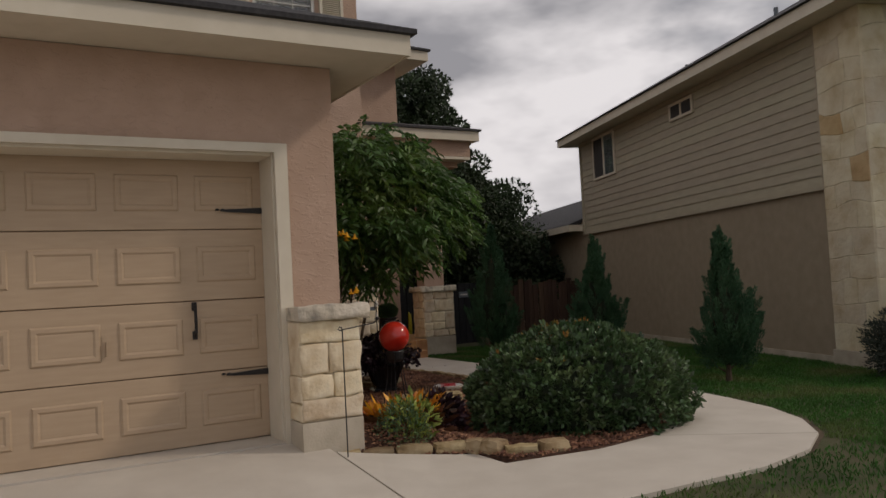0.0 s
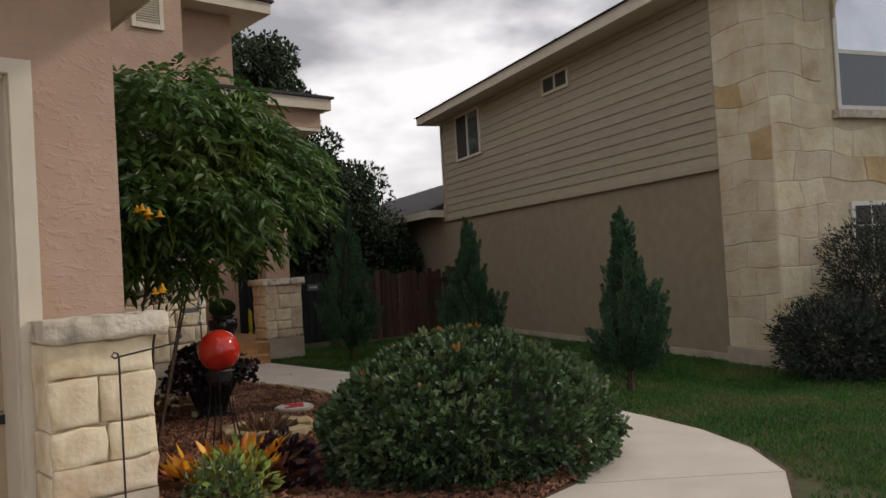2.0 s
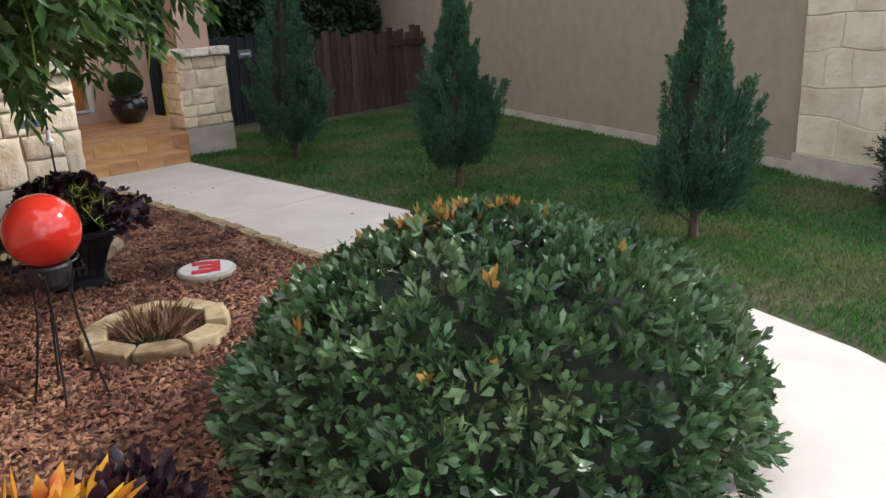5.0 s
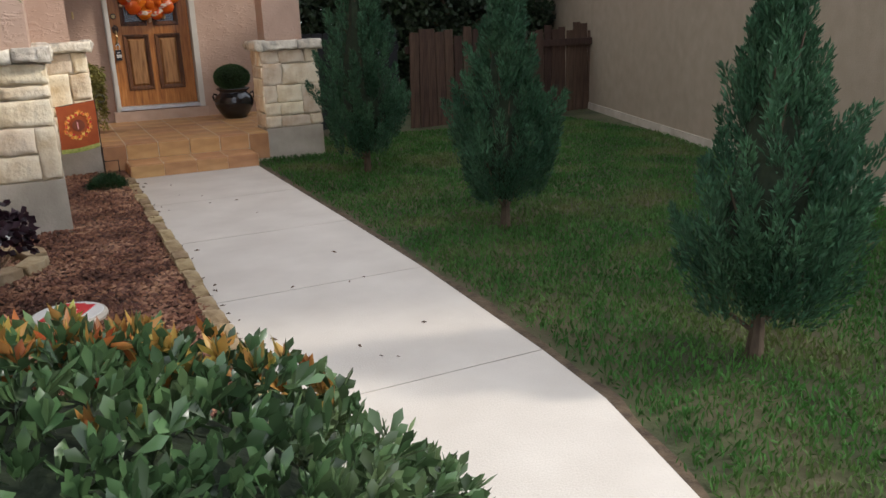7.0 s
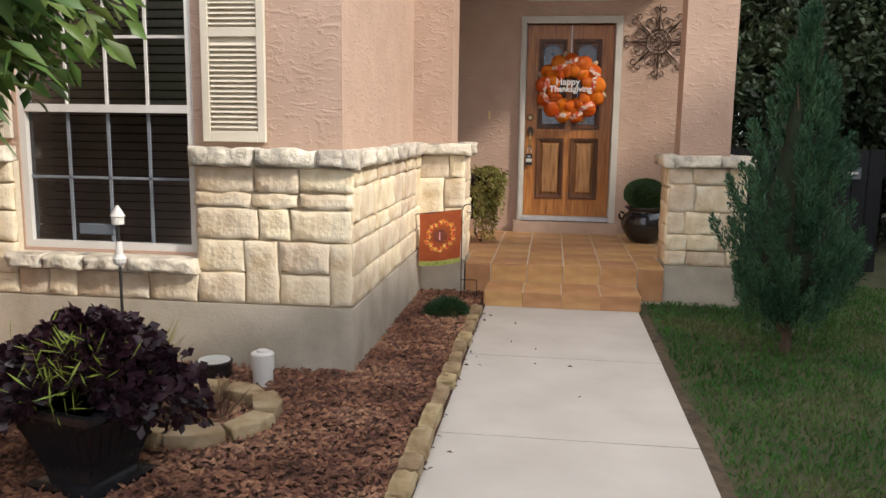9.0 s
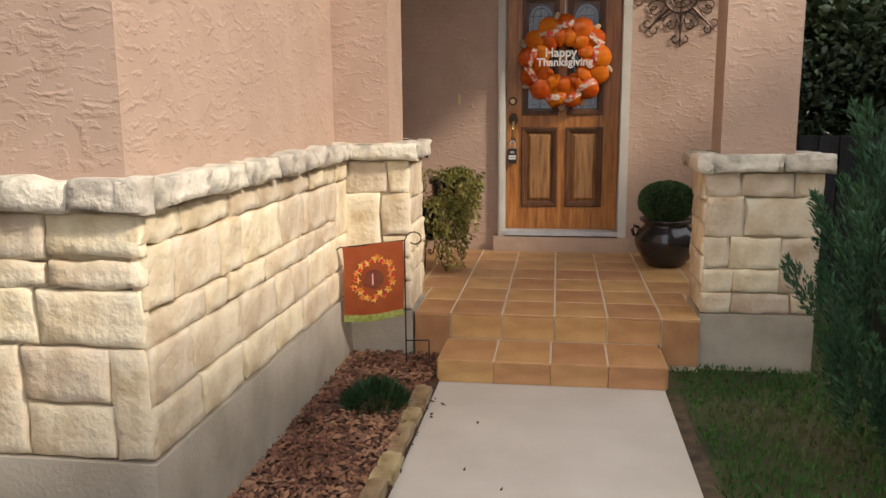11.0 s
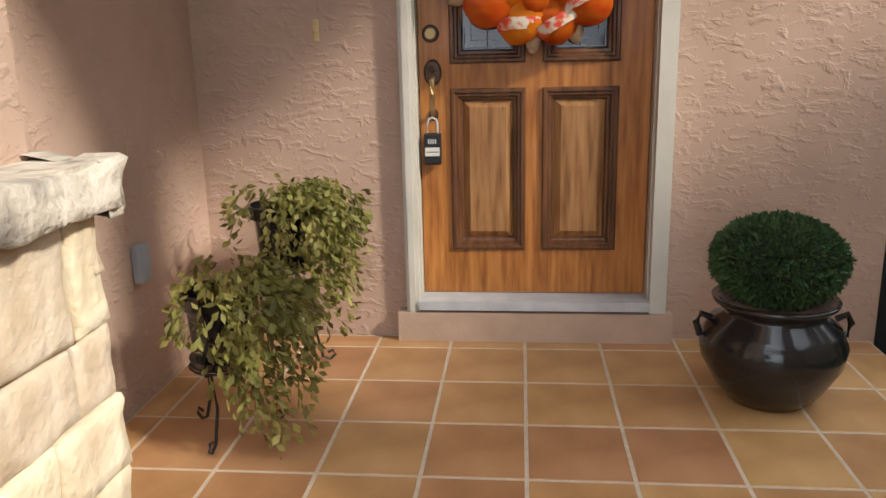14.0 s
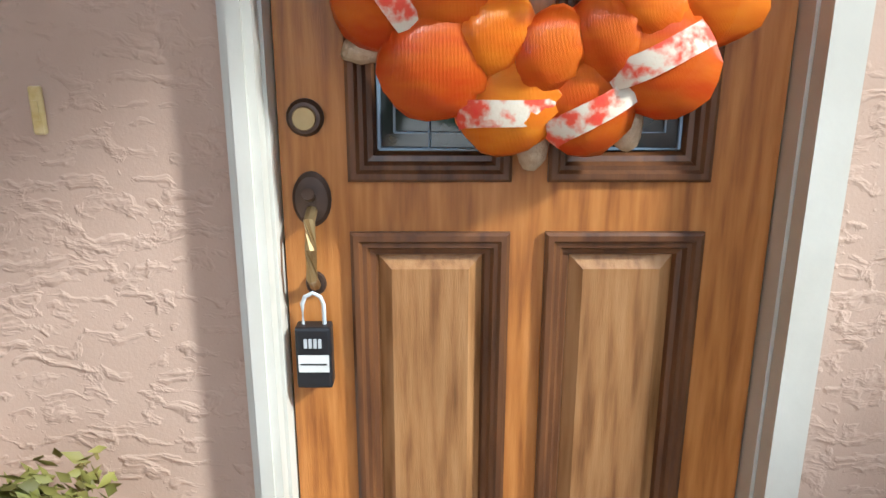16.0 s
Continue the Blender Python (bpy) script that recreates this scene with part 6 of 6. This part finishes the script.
fl = thing("garden_flag", "small rust orange garden flag with leaf wreath on black stand", "flag", (2.79, 12.0, 0.0), 9)
bm = bmesh.new()
tube(bm, [(0.0, 0, 0), (0.0, 0, 0.74)], 0.0045, 6)
hookr = [(0.0, 0, 0.74)] + [(0.055 + 0.05 * math.cos(a) * (1 - .04 * i), 0, 0.745 + 0.045 * math.sin(a) * (1 - .04 * i)) for i, a in enumerate([math.pi - k * 0.55 for k in range(11)])]
tube(bm, hookr, 0.004, 6)
tube(bm, [(0.0, 0, 0.738), (-0.35, 0, 0.700)], 0.004, 6)
hookl = [(-0.35, 0, 0.700)] + [(-0.395 + 0.045 * math.cos(a), 0, 0.725 + 0.04 * math.sin(a)) for a in [-0.6 - k * 0.55 for k in range(9)]]
tube(bm, hookl, 0.004, 6)
tube(bm, [(0.13, 0, 0), (0.13, 0, 0.16), (0.0, 0, 0.16)], 0.0045, 6)
part("stand", bm, M["iron"], fl)
def fpt(u, v, out=0.0):
    """A place on the flag: u across 0..1, v down 0..1."""
    x = -0.345 + 0.338 * u
    top = 0.703 + 0.036 * u
    return (x + 0.004 * math.sin(5 * v), -0.006 + 0.006 * math.sin(6 * u + 2 * v) - out, top - 0.43 * v - 0.012 * math.sin(math.pi * u) * v)
bm = bmesh.new()
gv = [[bm.verts.new(fpt(i / 10, j / 12 * 0.91)) for i in range(11)] for j in range(13)]
for a, b in zip(gv, gv[1:]):
    for i in range(10):
        bm.faces.new((a[i], b[i], b[i + 1], a[i + 1]))
part("cloth", bm, M["rust"], fl, smooth=True)
bm = bmesh.new()
gv = [[bm.verts.new(fpt(i / 10, 0.91 + j * 0.045, 0.0)) for i in range(11)] for j in range(3)]
for a, b in zip(gv, gv[1:]):
    for i in range(10):
        bm.faces.new((a[i], b[i], b[i + 1], a[i + 1]))
part("green_border", bm, M["flag_green"], fl)
rnd = random.Random(7)
def maple(bm, u, v, s, out):
    c = Vector(fpt(u, v, out))
    n = 10
    o = rnd.uniform(0, 6)
    vs = [bm.verts.new(c + Vector((s * (1 if k % 2 else 0.45) * math.cos(o + 2 * math.pi * k / n), 0, s * (1 if k % 2 else 0.45) * math.sin(o + 2 * math.pi * k / n)))) for k in range(n)]
    bm.faces.new(vs)
for mat_, cnt, s, nm in (("yellow_cloth", 16, 0.024, "printed_yellow_leaves"), ("orange_cloth", 18, 0.021, "printed_orange_leaves"), ("redpaint", 12, 0.016, "printed_red_leaves")):
    bm = bmesh.new()
    for k in range(cnt):
        a = 2 * math.pi * (k + rnd.uniform(-.2, .2)) / cnt
        rr = rnd.uniform(0.82, 1.1)
        maple(bm, 0.5 + 0.33 * rr * math.cos(a), 0.44 + 0.26 * rr * math.sin(a), s, 0.002 + 0.0006 * (k % 3) + {"yellow_cloth": 0, "orange_cloth": .002, "redpaint": .004}[mat_])
    part(nm, bm, M[mat_], fl, kind="stuff")
bm = bmesh.new()
c = Vector(fpt(0.5, 0.45, 0.003))
bm.faces.new([bm.verts.new(c + Vector((0.055 * math.cos(a), 0, 0.055 * math.sin(a)))) for a in [2 * math.pi * k / 24 for k in range(24)]])
part("printed_disc", bm, M["dark_brown"], fl)
x, y, z = fpt(0.48, 0.45, 0.007)
part("printed_initial", boxes((x - 0.004, x + 0.004, y - 0.001, y, z - 0.032, z + 0.032)), M["pink_cloth"], fl)

# ---- plant stands on the porch ----
def plant_stand(at, h, pot_r, seed, droop_x, label, n=1900):
    t = thing("potted_plant", label, "potted plant", at)
    bm = bmesh.new()
    ring = [(0.105 * math.cos(2 * math.pi * k / 20), 0.105 * math.sin(2 * math.pi * k / 20), h) for k in range(21)]
    tube(bm, ring, 0.005, 5)
    part("stand_ring", bm, M["iron"], t)
    for k in range(3):
        a = 2 * math.pi * k / 3 + 0.5
        c, s_ = math.cos(a), math.sin(a)
        bm = bmesh.new()
        pts = [(0.105 * c, 0.105 * s_, h + 0.10), (0.14 * c, 0.14 * s_, h + 0.08), (0.14 * c, 0.14 * s_, h + 0.01), (0.105 * c, 0.105 * s_, h), (0.085 * c, 0.085 * s_, h * .5), (0.12 * c, 0.12 * s_, 0.02), (0.15 * c, 0.15 * s_, 0.006), (0.17 * c, 0.17 * s_, 0.02), (0.16 * c, 0.16 * s_, 0.04), (0.14 * c, 0.14 * s_, 0.035)]
        tube(bm, pts, 0.0055, 6)
        part("leg", bm, M["iron"], t)
    bm = bmesh.new()
    lathe(bm, [(0.10, h + 0.004), (0.105, h + 0.03), (0.085, h + 0.035), (0.09, h + 0.05), (pot_r * .95, h + 0.19), (pot_r * 1.12, h + 0.195), (pot_r * 1.14, h + 0.24), (pot_r * 1.02, h + 0.242), (pot_r, h + 0.20)], 26)
    part("pot", bm, M["blackpot"], t)
    r = np.random.RandomState(seed)
    # trailing stems over the rim
    ns = n // 22
    a = r.uniform(0, 2 * np.pi, ns)
    a = np.where(r.uniform(0, 1, ns) < 0.93, droop_x + r.normal(0, 0.6, ns), a)
    reach = r.uniform(0.11, 0.26, ns)
    drop = r.uniform(0.08, 0.52, ns) * (0.35 + 0.65 * np.maximum(0, np.cos(a - droop_x)))
    s = np.linspace(0, 1, 22)[None, :]
    x = np.cos(a)[:, None] * (0.03 + reach[:, None] * np.minimum(1, s * 2.2))
    y = np.sin(a)[:, None] * (0.03 + reach[:, None] * np.minimum(1, s * 2.2))
    z = h + 0.235 + 0.075 * np.sin(np.minimum(1, s * 2.2) * np.pi * .8) - drop[:, None] * np.clip(s - 0.25, 0, 1) / 0.75
    z = np.maximum(z, 0.03)
    p = np.stack([x, y, z], 2).reshape(-1, 3) + r.normal(0, 0.012, (ns * 22, 3))
    d = np.stack([np.cos(a), np.sin(a), np.zeros(ns)], 1)
    d = np.repeat(d[:, None], 22, 1).reshape(-1, 3)
    leaves("foliage", p, unit(d * 0.5 + [0, 0, -0.55]), 0.042, 0.021, M["wilt"], t, spread=0.5, seed=seed, fold=0.2)
    return t
plant_stand((2.68, 13.44, 0.275), 0.24, 0.105, 171, -0.35, "wilting trailing plant in a black pot on a low iron stand")
plant_stand((2.73, 13.98, 0.275), 0.40, 0.11, 172, -0.25, "trailing plant in a black pot on a tall iron stand", 2300)

# ---- black urn with a clipped green ball ----
ur = thing("urn", "glossy black round urn with a clipped green topiary ball", "planter", (4.44, 13.78, 0.275))
bm = bmesh.new()
lathe(bm, [(0.11, 0.0), (0.13, 0.005), (0.175, 0.06), (0.225, 0.15), (0.235, 0.21), (0.21, 0.27), (0.165, 0.305), (0.16, 0.32), (0.195, 0.345), (0.20, 0.36), (0.175, 0.355), (0.15, 0.31)], 40)
part("pot", bm, M["blackpot"], ur, smooth=True)
for sx in (-1, 1):
    bm = bmesh.new()
    tube(bm, [(sx * 0.20, 0, 0.285), (sx * 0.235, 0, 0.30), (sx * 0.25, 0, 0.27), (sx * 0.235, 0, 0.225)], 0.012, 8)
    part("handle", bm, M["blackpot"], ur)
# dark core under the clipped leaves, painted as the shade between them
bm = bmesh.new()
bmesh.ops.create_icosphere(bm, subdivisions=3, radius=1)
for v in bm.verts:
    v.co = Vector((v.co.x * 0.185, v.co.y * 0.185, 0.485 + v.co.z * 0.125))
part("topiary_core", bm, M["inner_shade"], ur, smooth=True)
p, d, r = blob_points(9000, (0, 0, 0.485), (0.205, 0.205, 0.145), 181, lump=0.04, shell=0.12)
leaves("topiary_ball", p, d, 0.020, 0.008, M["boxwood"], ur, "clipped fine green foliage", spread=0.5, seed=182)

# ---- wreath ----
wr = thing("wreath", "orange mesh ribbon wreath with patterned ribbon and a white greeting", "wreath", (3.665, 14.36, 1.82))
rnd = random.Random(17)
def puff(bm, c, r, squash, turn, seed):
    """A bulging loop of ribbon: a flattened lobe with ribs."""
    b2 = bmesh.new()
    bmesh.ops.create_uvsphere(b2, u_segments=16, v_segments=10, radius=1)
    rot = Euler((rnd.uniform(-.4, .4), rnd.uniform(-.3, .3), 0)).to_matrix()
    for v in b2.verts:
        q = v.co.copy()
        w = 1 + 0.05 * math.sin(9 * math.atan2(q.y, q.x)) + 0.10 * noise.noise(q * 2 + Vector((seed, 0, 0)))
        q = Vector((q.x * r * w, q.y * r * 0.55 * w, q.z * r * squash * w))
        q = rot @ q
        a = turn
        v.co = Vector((q.x * math.cos(a) - q.z * math.sin(a), q.y, q.x * math.sin(a) + q.z * math.cos(a))) + Vector(c)
    return b2
loops_ = []
for k in range(13):
    a = -math.pi / 2 + 2 * math.pi * (k + 0.5) / 13
    R = 0.265
    c = (R * math.cos(a), -0.055 - 0.02 * (k % 2), R * math.sin(a))
    b2 = puff(None, c, 0.108, 0.85, a, k)
    part("ribbon_loop", b2, M["orange"], wr, smooth=True)
    loops_.append((c, a))
    b2 = puff(None, (0.185 * math.cos(a + .24), -0.10, 0.185 * math.sin(a + .24)), 0.072, 0.8, a, k + 30)
    part("ribbon_loop", b2, M["orange"], wr, smooth=True)
    if k % 2 == 0:
        b2 = puff(None, (0.335 * math.cos(a + .2), -0.025, 0.335 * math.sin(a + .2)), 0.060, 0.5, a, k + 60)
        part("burlap_loop", b2, M["burlap"], wr, "beige burlap ribbon loop", smooth=True)
for k, (c, a) in enumerate(loops_):
    if k % 3 == 2:
        continue
    # a printed band wrapped over the bulge of each loop
    bm = bmesh.new()
    rows_ = []
    for i in range(15):
        w = math.radians(-62 + 118 * i / 14)
        row = []
        for e in (-0.21, -0.07, 0.07, 0.21):
            off = e + (0.25, -0.1, 0.1, -0.25)[k % 4] + 0.45 * (i / 14 - 0.5) * (1 if k % 2 else -1)
            R_ = math.sqrt(max(0, 1 - off * off))
            q = Vector((off * 0.108, -0.108 * 0.57 * R_ * math.cos(w) - 0.007, 0.108 * 0.88 * R_ * math.sin(w) * 1.04))
            row.append(bm.verts.new(Vector((q.x * math.cos(a) - q.z * math.sin(a), q.y, q.x * math.sin(a) + q.z * math.cos(a))) + Vector(c)))
        rows_.append(row)
    for p_, q_ in zip(rows_, rows_[1:]):
        for j in range(3):
            bm.faces.new((p_[j], p_[j + 1], q_[j + 1], q_[j]))
    part("patterned_ribbon", bm, M["print_ribbon"], wr, "cream ribbon printed with red flowers", smooth=True)
bm = bmesh.new()
tube(bm, [(0.285 * math.cos(a), -0.02, 0.285 * math.sin(a)) for a in [2 * math.pi * k / 40 for k in range(41)]], 0.025, 8)
part("wreath_core", bm, M["burlap"], wr)
part("hanger", boxes((-0.006, 0.006, -0.006, -0.001, 0.26, 0.66)), M["white"], wr)
def lettering(words, size, loc):
    cu = bpy.data.curves.new("lettering", "FONT")
    cu.body, cu.size, cu.extrude, cu.align_x = words, size, 0.002, "CENTER"
    cu.offset = 0.002
    o = bpy.data.objects.new("tmp", cu)
    scene.collection.objects.link(o)
    me = bpy.data.meshes.new_from_object(o.evaluated_get(bpy.context.evaluated_depsgraph_get()))
    bpy.data.objects.remove(o)
    me.materials.clear()
    me.materials.append(M["white"])
    t = new("greeting", me)
    t.parent = wr
    t.matrix_basis = pose(*loc, 90, 0, 0)
    return tagged(t, "white cut-out greeting words", kind="stuff")
lettering("Happy", 0.095, (-0.03, -0.185, 0.03))
lettering("Thanksgiving", 0.085, (0.0, -0.187, -0.04))

# ---- iron sunburst on the wall ----
sb = thing("wall_medallion", "dark bronze scrollwork sunburst medallion on the stucco wall", "wall decoration", (4.555, 14.325, 2.30))
bm = bmesh.new()
for R, w in ((0.045, 0.006), (0.085, 0.006), (0.125, 0.010)):
    tube(bm, [(R * math.cos(a), 0, R * math.sin(a)) for a in [2 * math.pi * k / 32 for k in range(33)]], w, 6)
for k in range(12):
    a = 2 * math.pi * k / 12
    tube(bm, [(0.02 * math.cos(a), 0, 0.02 * math.sin(a)), (0.12 * math.cos(a), 0, 0.12 * math.sin(a))], 0.005, 5)
part("centre_rosette", bm, M["bronze"], sb)
for k in range(8):
    a = 2 * math.pi * k / 8 + math.pi / 2
    bm = bmesh.new()
    ca, sa = math.cos(a), math.sin(a)
    def P_(r_, s_):
        return (r_ * ca - s_ * sa, 0, r_ * sa + s_ * ca)
    tube(bm, [P_(0.12, 0), P_(0.34, 0)], 0.011, 6, 0.006)
    tube(bm, [P_(0.34, 0), P_(0.385, 0)], 0.006, 5, 0.003)
    for s_ in (-1, 1):
        tube(bm, [P_(0.12, s_ * 0.045), P_(0.22, s_ * 0.012), P_(0.30, 0)], 0.005, 5)
        tube(bm, [P_(0.31, 0)] + [P_(0.325 + 0.028 * math.sin(q), s_ * (0.034 - 0.028 * math.cos(q))) for q in [0.3 + 0.75 * j for j in range(7)]], 0.006, 5)
        tube(bm, [P_(0.17, s_ * 0.03)] + [P_(0.215 + 0.032 * math.sin(q), s_ * (0.068 - 0.032 * math.cos(q))) for q in [0.2 + 0.75 * j for j in range(7)]], 0.005, 5)
    part("scroll_arm", bm, M["bronze"], sb)

# ---- door fittings ----
db = tagged(new("deadbolt"), "round aged brass deadbolt on the wooden door", "lock")
def front_disc(rads, centre, mat, name, parent, sq=1.0):
    bm = bmesh.new()
    lathe(bm, [(r_, h_) for r_, h_ in rads], 24)
    bmesh.ops.rotate(bm, verts=bm.verts, matrix=Euler((radians(90), 0, 0)).to_matrix())
    for v in bm.verts:
        v.co.z *= sq
    bmesh.ops.translate(bm, verts=bm.verts, vec=centre)
    return part(name, bm, mat, parent)
db.location = (3.25, 14.398, 1.51)
front_disc([(0.034, 0), (0.034, 0.004), (0.028, 0.014), (0.020, 0.015)], (0, 0, 0), M["bronze"], "rose", db)
front_disc([(0.022, 0.0155), (0.020, 0.021)], (0, 0, 0), M["brass"], "keyhole_plate", db)
hs = tagged(new("door_handle"), "aged bronze grip handle set on the wooden door", "door handle")
hs.location = (3.255, 14.398, 1.36)
front_disc([(0.036, 0), (0.036, 0.003), (0.030, 0.009), (0.010, 0.012)], (0, 0, 0), M["bronze"], "back_plate", hs, 1.45)
bm = bmesh.new()
tube(bm, [(0, -0.01, -0.02), (0, -0.045, -0.03), (0.002, -0.055, -0.08), (0.0, -0.045, -0.14), (0, -0.012, -0.165)], 0.011, 8)
part("grip", bm, M["brass"], hs)
front_disc([(0.020, 0), (0.018, 0.006)], (0, 0, -0.165), M["bronze"], "foot_plate", hs, 1.2)
bm = bmesh.new()
tube(bm, [(0, -0.012, 0.005), (0, -0.035, 0.012), (0, -0.045, 0.02)], 0.008, 8, 0.012)
part("thumb_latch", bm, M["bronze"], hs)
lb = tagged(new("key_lockbox"), "black key lockbox with a white label hanging from the handle", "padlock")
lb.location = (3.252, 14.365, 1.0)
part("body", bevelled(boxes((-0.034, 0.034, -0.022, 0.018, 0.0, 0.125)), 0.006, 2), M["lock_black"], lb)
part("label", boxes((-0.029, 0.029, -0.0235, -0.0222, 0.035, 0.070)), M["white"], lb, "white paper label")
part("label_line", boxes((-0.025, 0.025, -0.0245, -0.0236, 0.050, 0.053)), M["iron"], lb)
for k in range(4):
    part("code_wheel", boxes((-0.017 + k * 0.009, -0.011 + k * 0.009, -0.025, -0.0222, 0.085, 0.103)), M["grey_sill"], lb)
bm = bmesh.new()
tube(bm, [(-0.02, 0, 0.12), (-0.02, 0, 0.165), (-0.014, 0, 0.18), (0, 0, 0.187), (0.014, 0, 0.18), (0.02, 0, 0.165), (0.02, 0, 0.12)], 0.004, 8)
part("shackle", bm, M["grey_sill"], lb)
bell = tagged(new("doorbell"), "small yellowed brass doorbell button on stucco", "doorbell")
bell.location = (2.81, 14.335, 1.49)
part("plate", bevelled(boxes((-0.011, 0.011, -0.012, 0, 0, 0.082)), 0.003, 1), M["brass_pale"], bell)
part("button", boxes((-0.005, 0.005, -0.016, -0.0122, 0.025, 0.058)), M["brass_pale"], bell)
oc = tagged(new("outlet_cover"), "grey weatherproof outlet cover on the porch side wall", "outlet")
oc.location = (2.302, 13.69, 0.70)
part("cover", bevelled(boxes((0, 0.03, -0.04, 0.04, 0, 0.13)), 0.008, 2), M["outlet"], oc)
hz = thing("garden_hose", "coiled yellow garden hose hanging beside the porch wall", "hose", (5.10, 14.15, 0.0))
bm = bmesh.new()
for k in range(4):
    tube(bm, [(0.02 * k + 0.10 * math.sin(2 * math.pi * j / 24) * 0.4, 0.10 * math.sin(2 * math.pi * j / 24) + 0.015 * k, 0.36 + (0.33 - 0.015 * k) * math.cos(2 * math.pi * j / 24)) for j in range(25)], 0.010, 6)
part("coil", bm, M["hose"], hz)

# ---- shrubs before the neighbouring house ----
def dark_shrub(at, radii, seed, label):
    t = thing("shrub", label, "shrub", at)
    bm = bmesh.new()
    rnd = random.Random(seed)
    for k in range(14):
        a = rnd.uniform(0, 6.28)
        tube(bm, [(0, 0, 0), (radii[0] * .5 * math.cos(a), radii[1] * .5 * math.sin(a), radii[2] * rnd.uniform(.6, 1.2)), (radii[0] * .9 * math.cos(a), radii[1] * .9 * math.sin(a), radii[2] * rnd.uniform(.9, 1.8))], 0.012, 5, 0.003)
    part("stems", bm, M["bark"], t, kind="stuff")
    p, d, r = blob_points(13000, (0, 0, radii[2] * .95), radii, seed, lump=0.35, freq=2.6, shell=0.6, low=-0.9)
    leaves("foliage", p, unit(d + [0, 0, 0.5]), 0.06, 0.016, M["rosemary"], t, spread=0.5, seed=seed)
dark_shrub((6.75, 4.95, -0.1), (0.62, 0.55, 0.42), 191, "sprawling grey-green shrub at the neighbouring house corner")
dark_shrub((7.65, 4.85, -0.1), (0.62, 0.5, 0.82), 192, "tall dark shrub below the neighbouring house window")
dark_shrub((7.3, 4.2, -0.1), (0.6, 0.5, 0.45), 193, "low dark spreading shrub beside the lawn")

# ---- leaf litter on the path and on the step ----
r = np.random.RandomState(201)
p = np.stack([2.96 + np.abs(r.normal(0, 0.05, 170)), r.uniform(6.5, 11.6, 170), np.full(170, 0.006)], 1)
q = np.stack([r.uniform(3.0, 4.1, 16), r.uniform(6.5, 11.6, 16), np.full(16, 0.006)], 1)
flat_pieces("leaf_litter", np.r_[p, q], 0.032, 0.012, 0.006, M["chip_dark"], "scattered dry dark leaf bits on the path", 202)
# tiles
tile_bm = boxes((-0.1525, 0.1525, -0.1525, 0.1525, 0, 0.012))
bevelled(tile_bm, 0.003, 1)
tile_me = part("tile", tile_bm, M["tile"], porch)
tile_mesh = tile_me.data
first = [tile_me]
def tile(cx, cy, cz, sx=1.0, sy=1.0, rx=0, rz=0):
    ob = first.pop() if first else new("tile", tile_mesh)
    ob.parent = porch
    ob.matrix_basis = pose(cx, cy, cz, rx, 0, rz) @ Matrix.Diagonal((sx, sy, 1, 1))
def tile_span(x0, x1, y0, y1, z):
    tile((x0 + x1) / 2, (y0 + y1) / 2, z, (x1 - x0) / 0.305, (y1 - y0) / 0.305)
P = 0.302
cols = [3.622 + P * k for k in range(-5, 6)]
rows = [12.205 + 0.332 * k for k in range(7)]
for x in cols:
    for y in rows:
        x0, x1, y0, y1 = max(x, 2.305), min(x + P, 5.0), y, min(y + 0.332, 14.33)
        if y < 12.62 and (x0 < 2.80 or x1 > 4.44):
            if y < 12.3:
                x0, x1 = max(x0, 2.803), min(x1, 4.436)
            else:
                x0, x1, y0 = max(x0, 2.803), min(x1, 4.436), y0
        if x1 - x0 > 0.03 and y1 - y0 > 0.03:
            tile_span(x0 + 0.0045, x1 - 0.0045, y0 + 0.0045, y1 - 0.0045, 0.263)
        if 12.4 < y < 12.62:
            # the rest of this row behind the two piers
            for a, b, c in ((max(x, 2.305), min(x + P, 2.803), 12.63), (max(x, 4.436), min(x + P, 5.0), 12.70)):
                if b - a > 0.03:
                    tile_span(a + 0.0045, b - 0.0045, c, y + 0.332 - 0.0045, 0.263)
for k in range(4):
    a, b = 3.002 + k * 0.302, 3.002 + (k + 1) * 0.302
    tile_span(a + 0.004, b - 0.004, 11.80, 12.19, 0.111)
    tile((a + b) / 2, 11.803, 0.058, 0.300 / 0.305, 0.115 / 0.305, 90)
for x in cols:
    x0, x1 = max(x, 2.803), min(x + P, 4.436)
    if x1 - x0 > 0.03:
        low = 0.124 if 2.98 < (x0 + x1) / 2 < 4.21 else 0.0
        tile((x0 + x1) / 2, 12.214, (low + 0.262) / 2, (x1 - x0 - 0.008) / 0.305, (0.262 - low) / 0.305, 90)
for x, rz in ((3.005, -90), (4.207, 90)):
    tile(x, 12.0, 0.055, 0.37 / 0.305, 0.115 / 0.305, 90, rz)
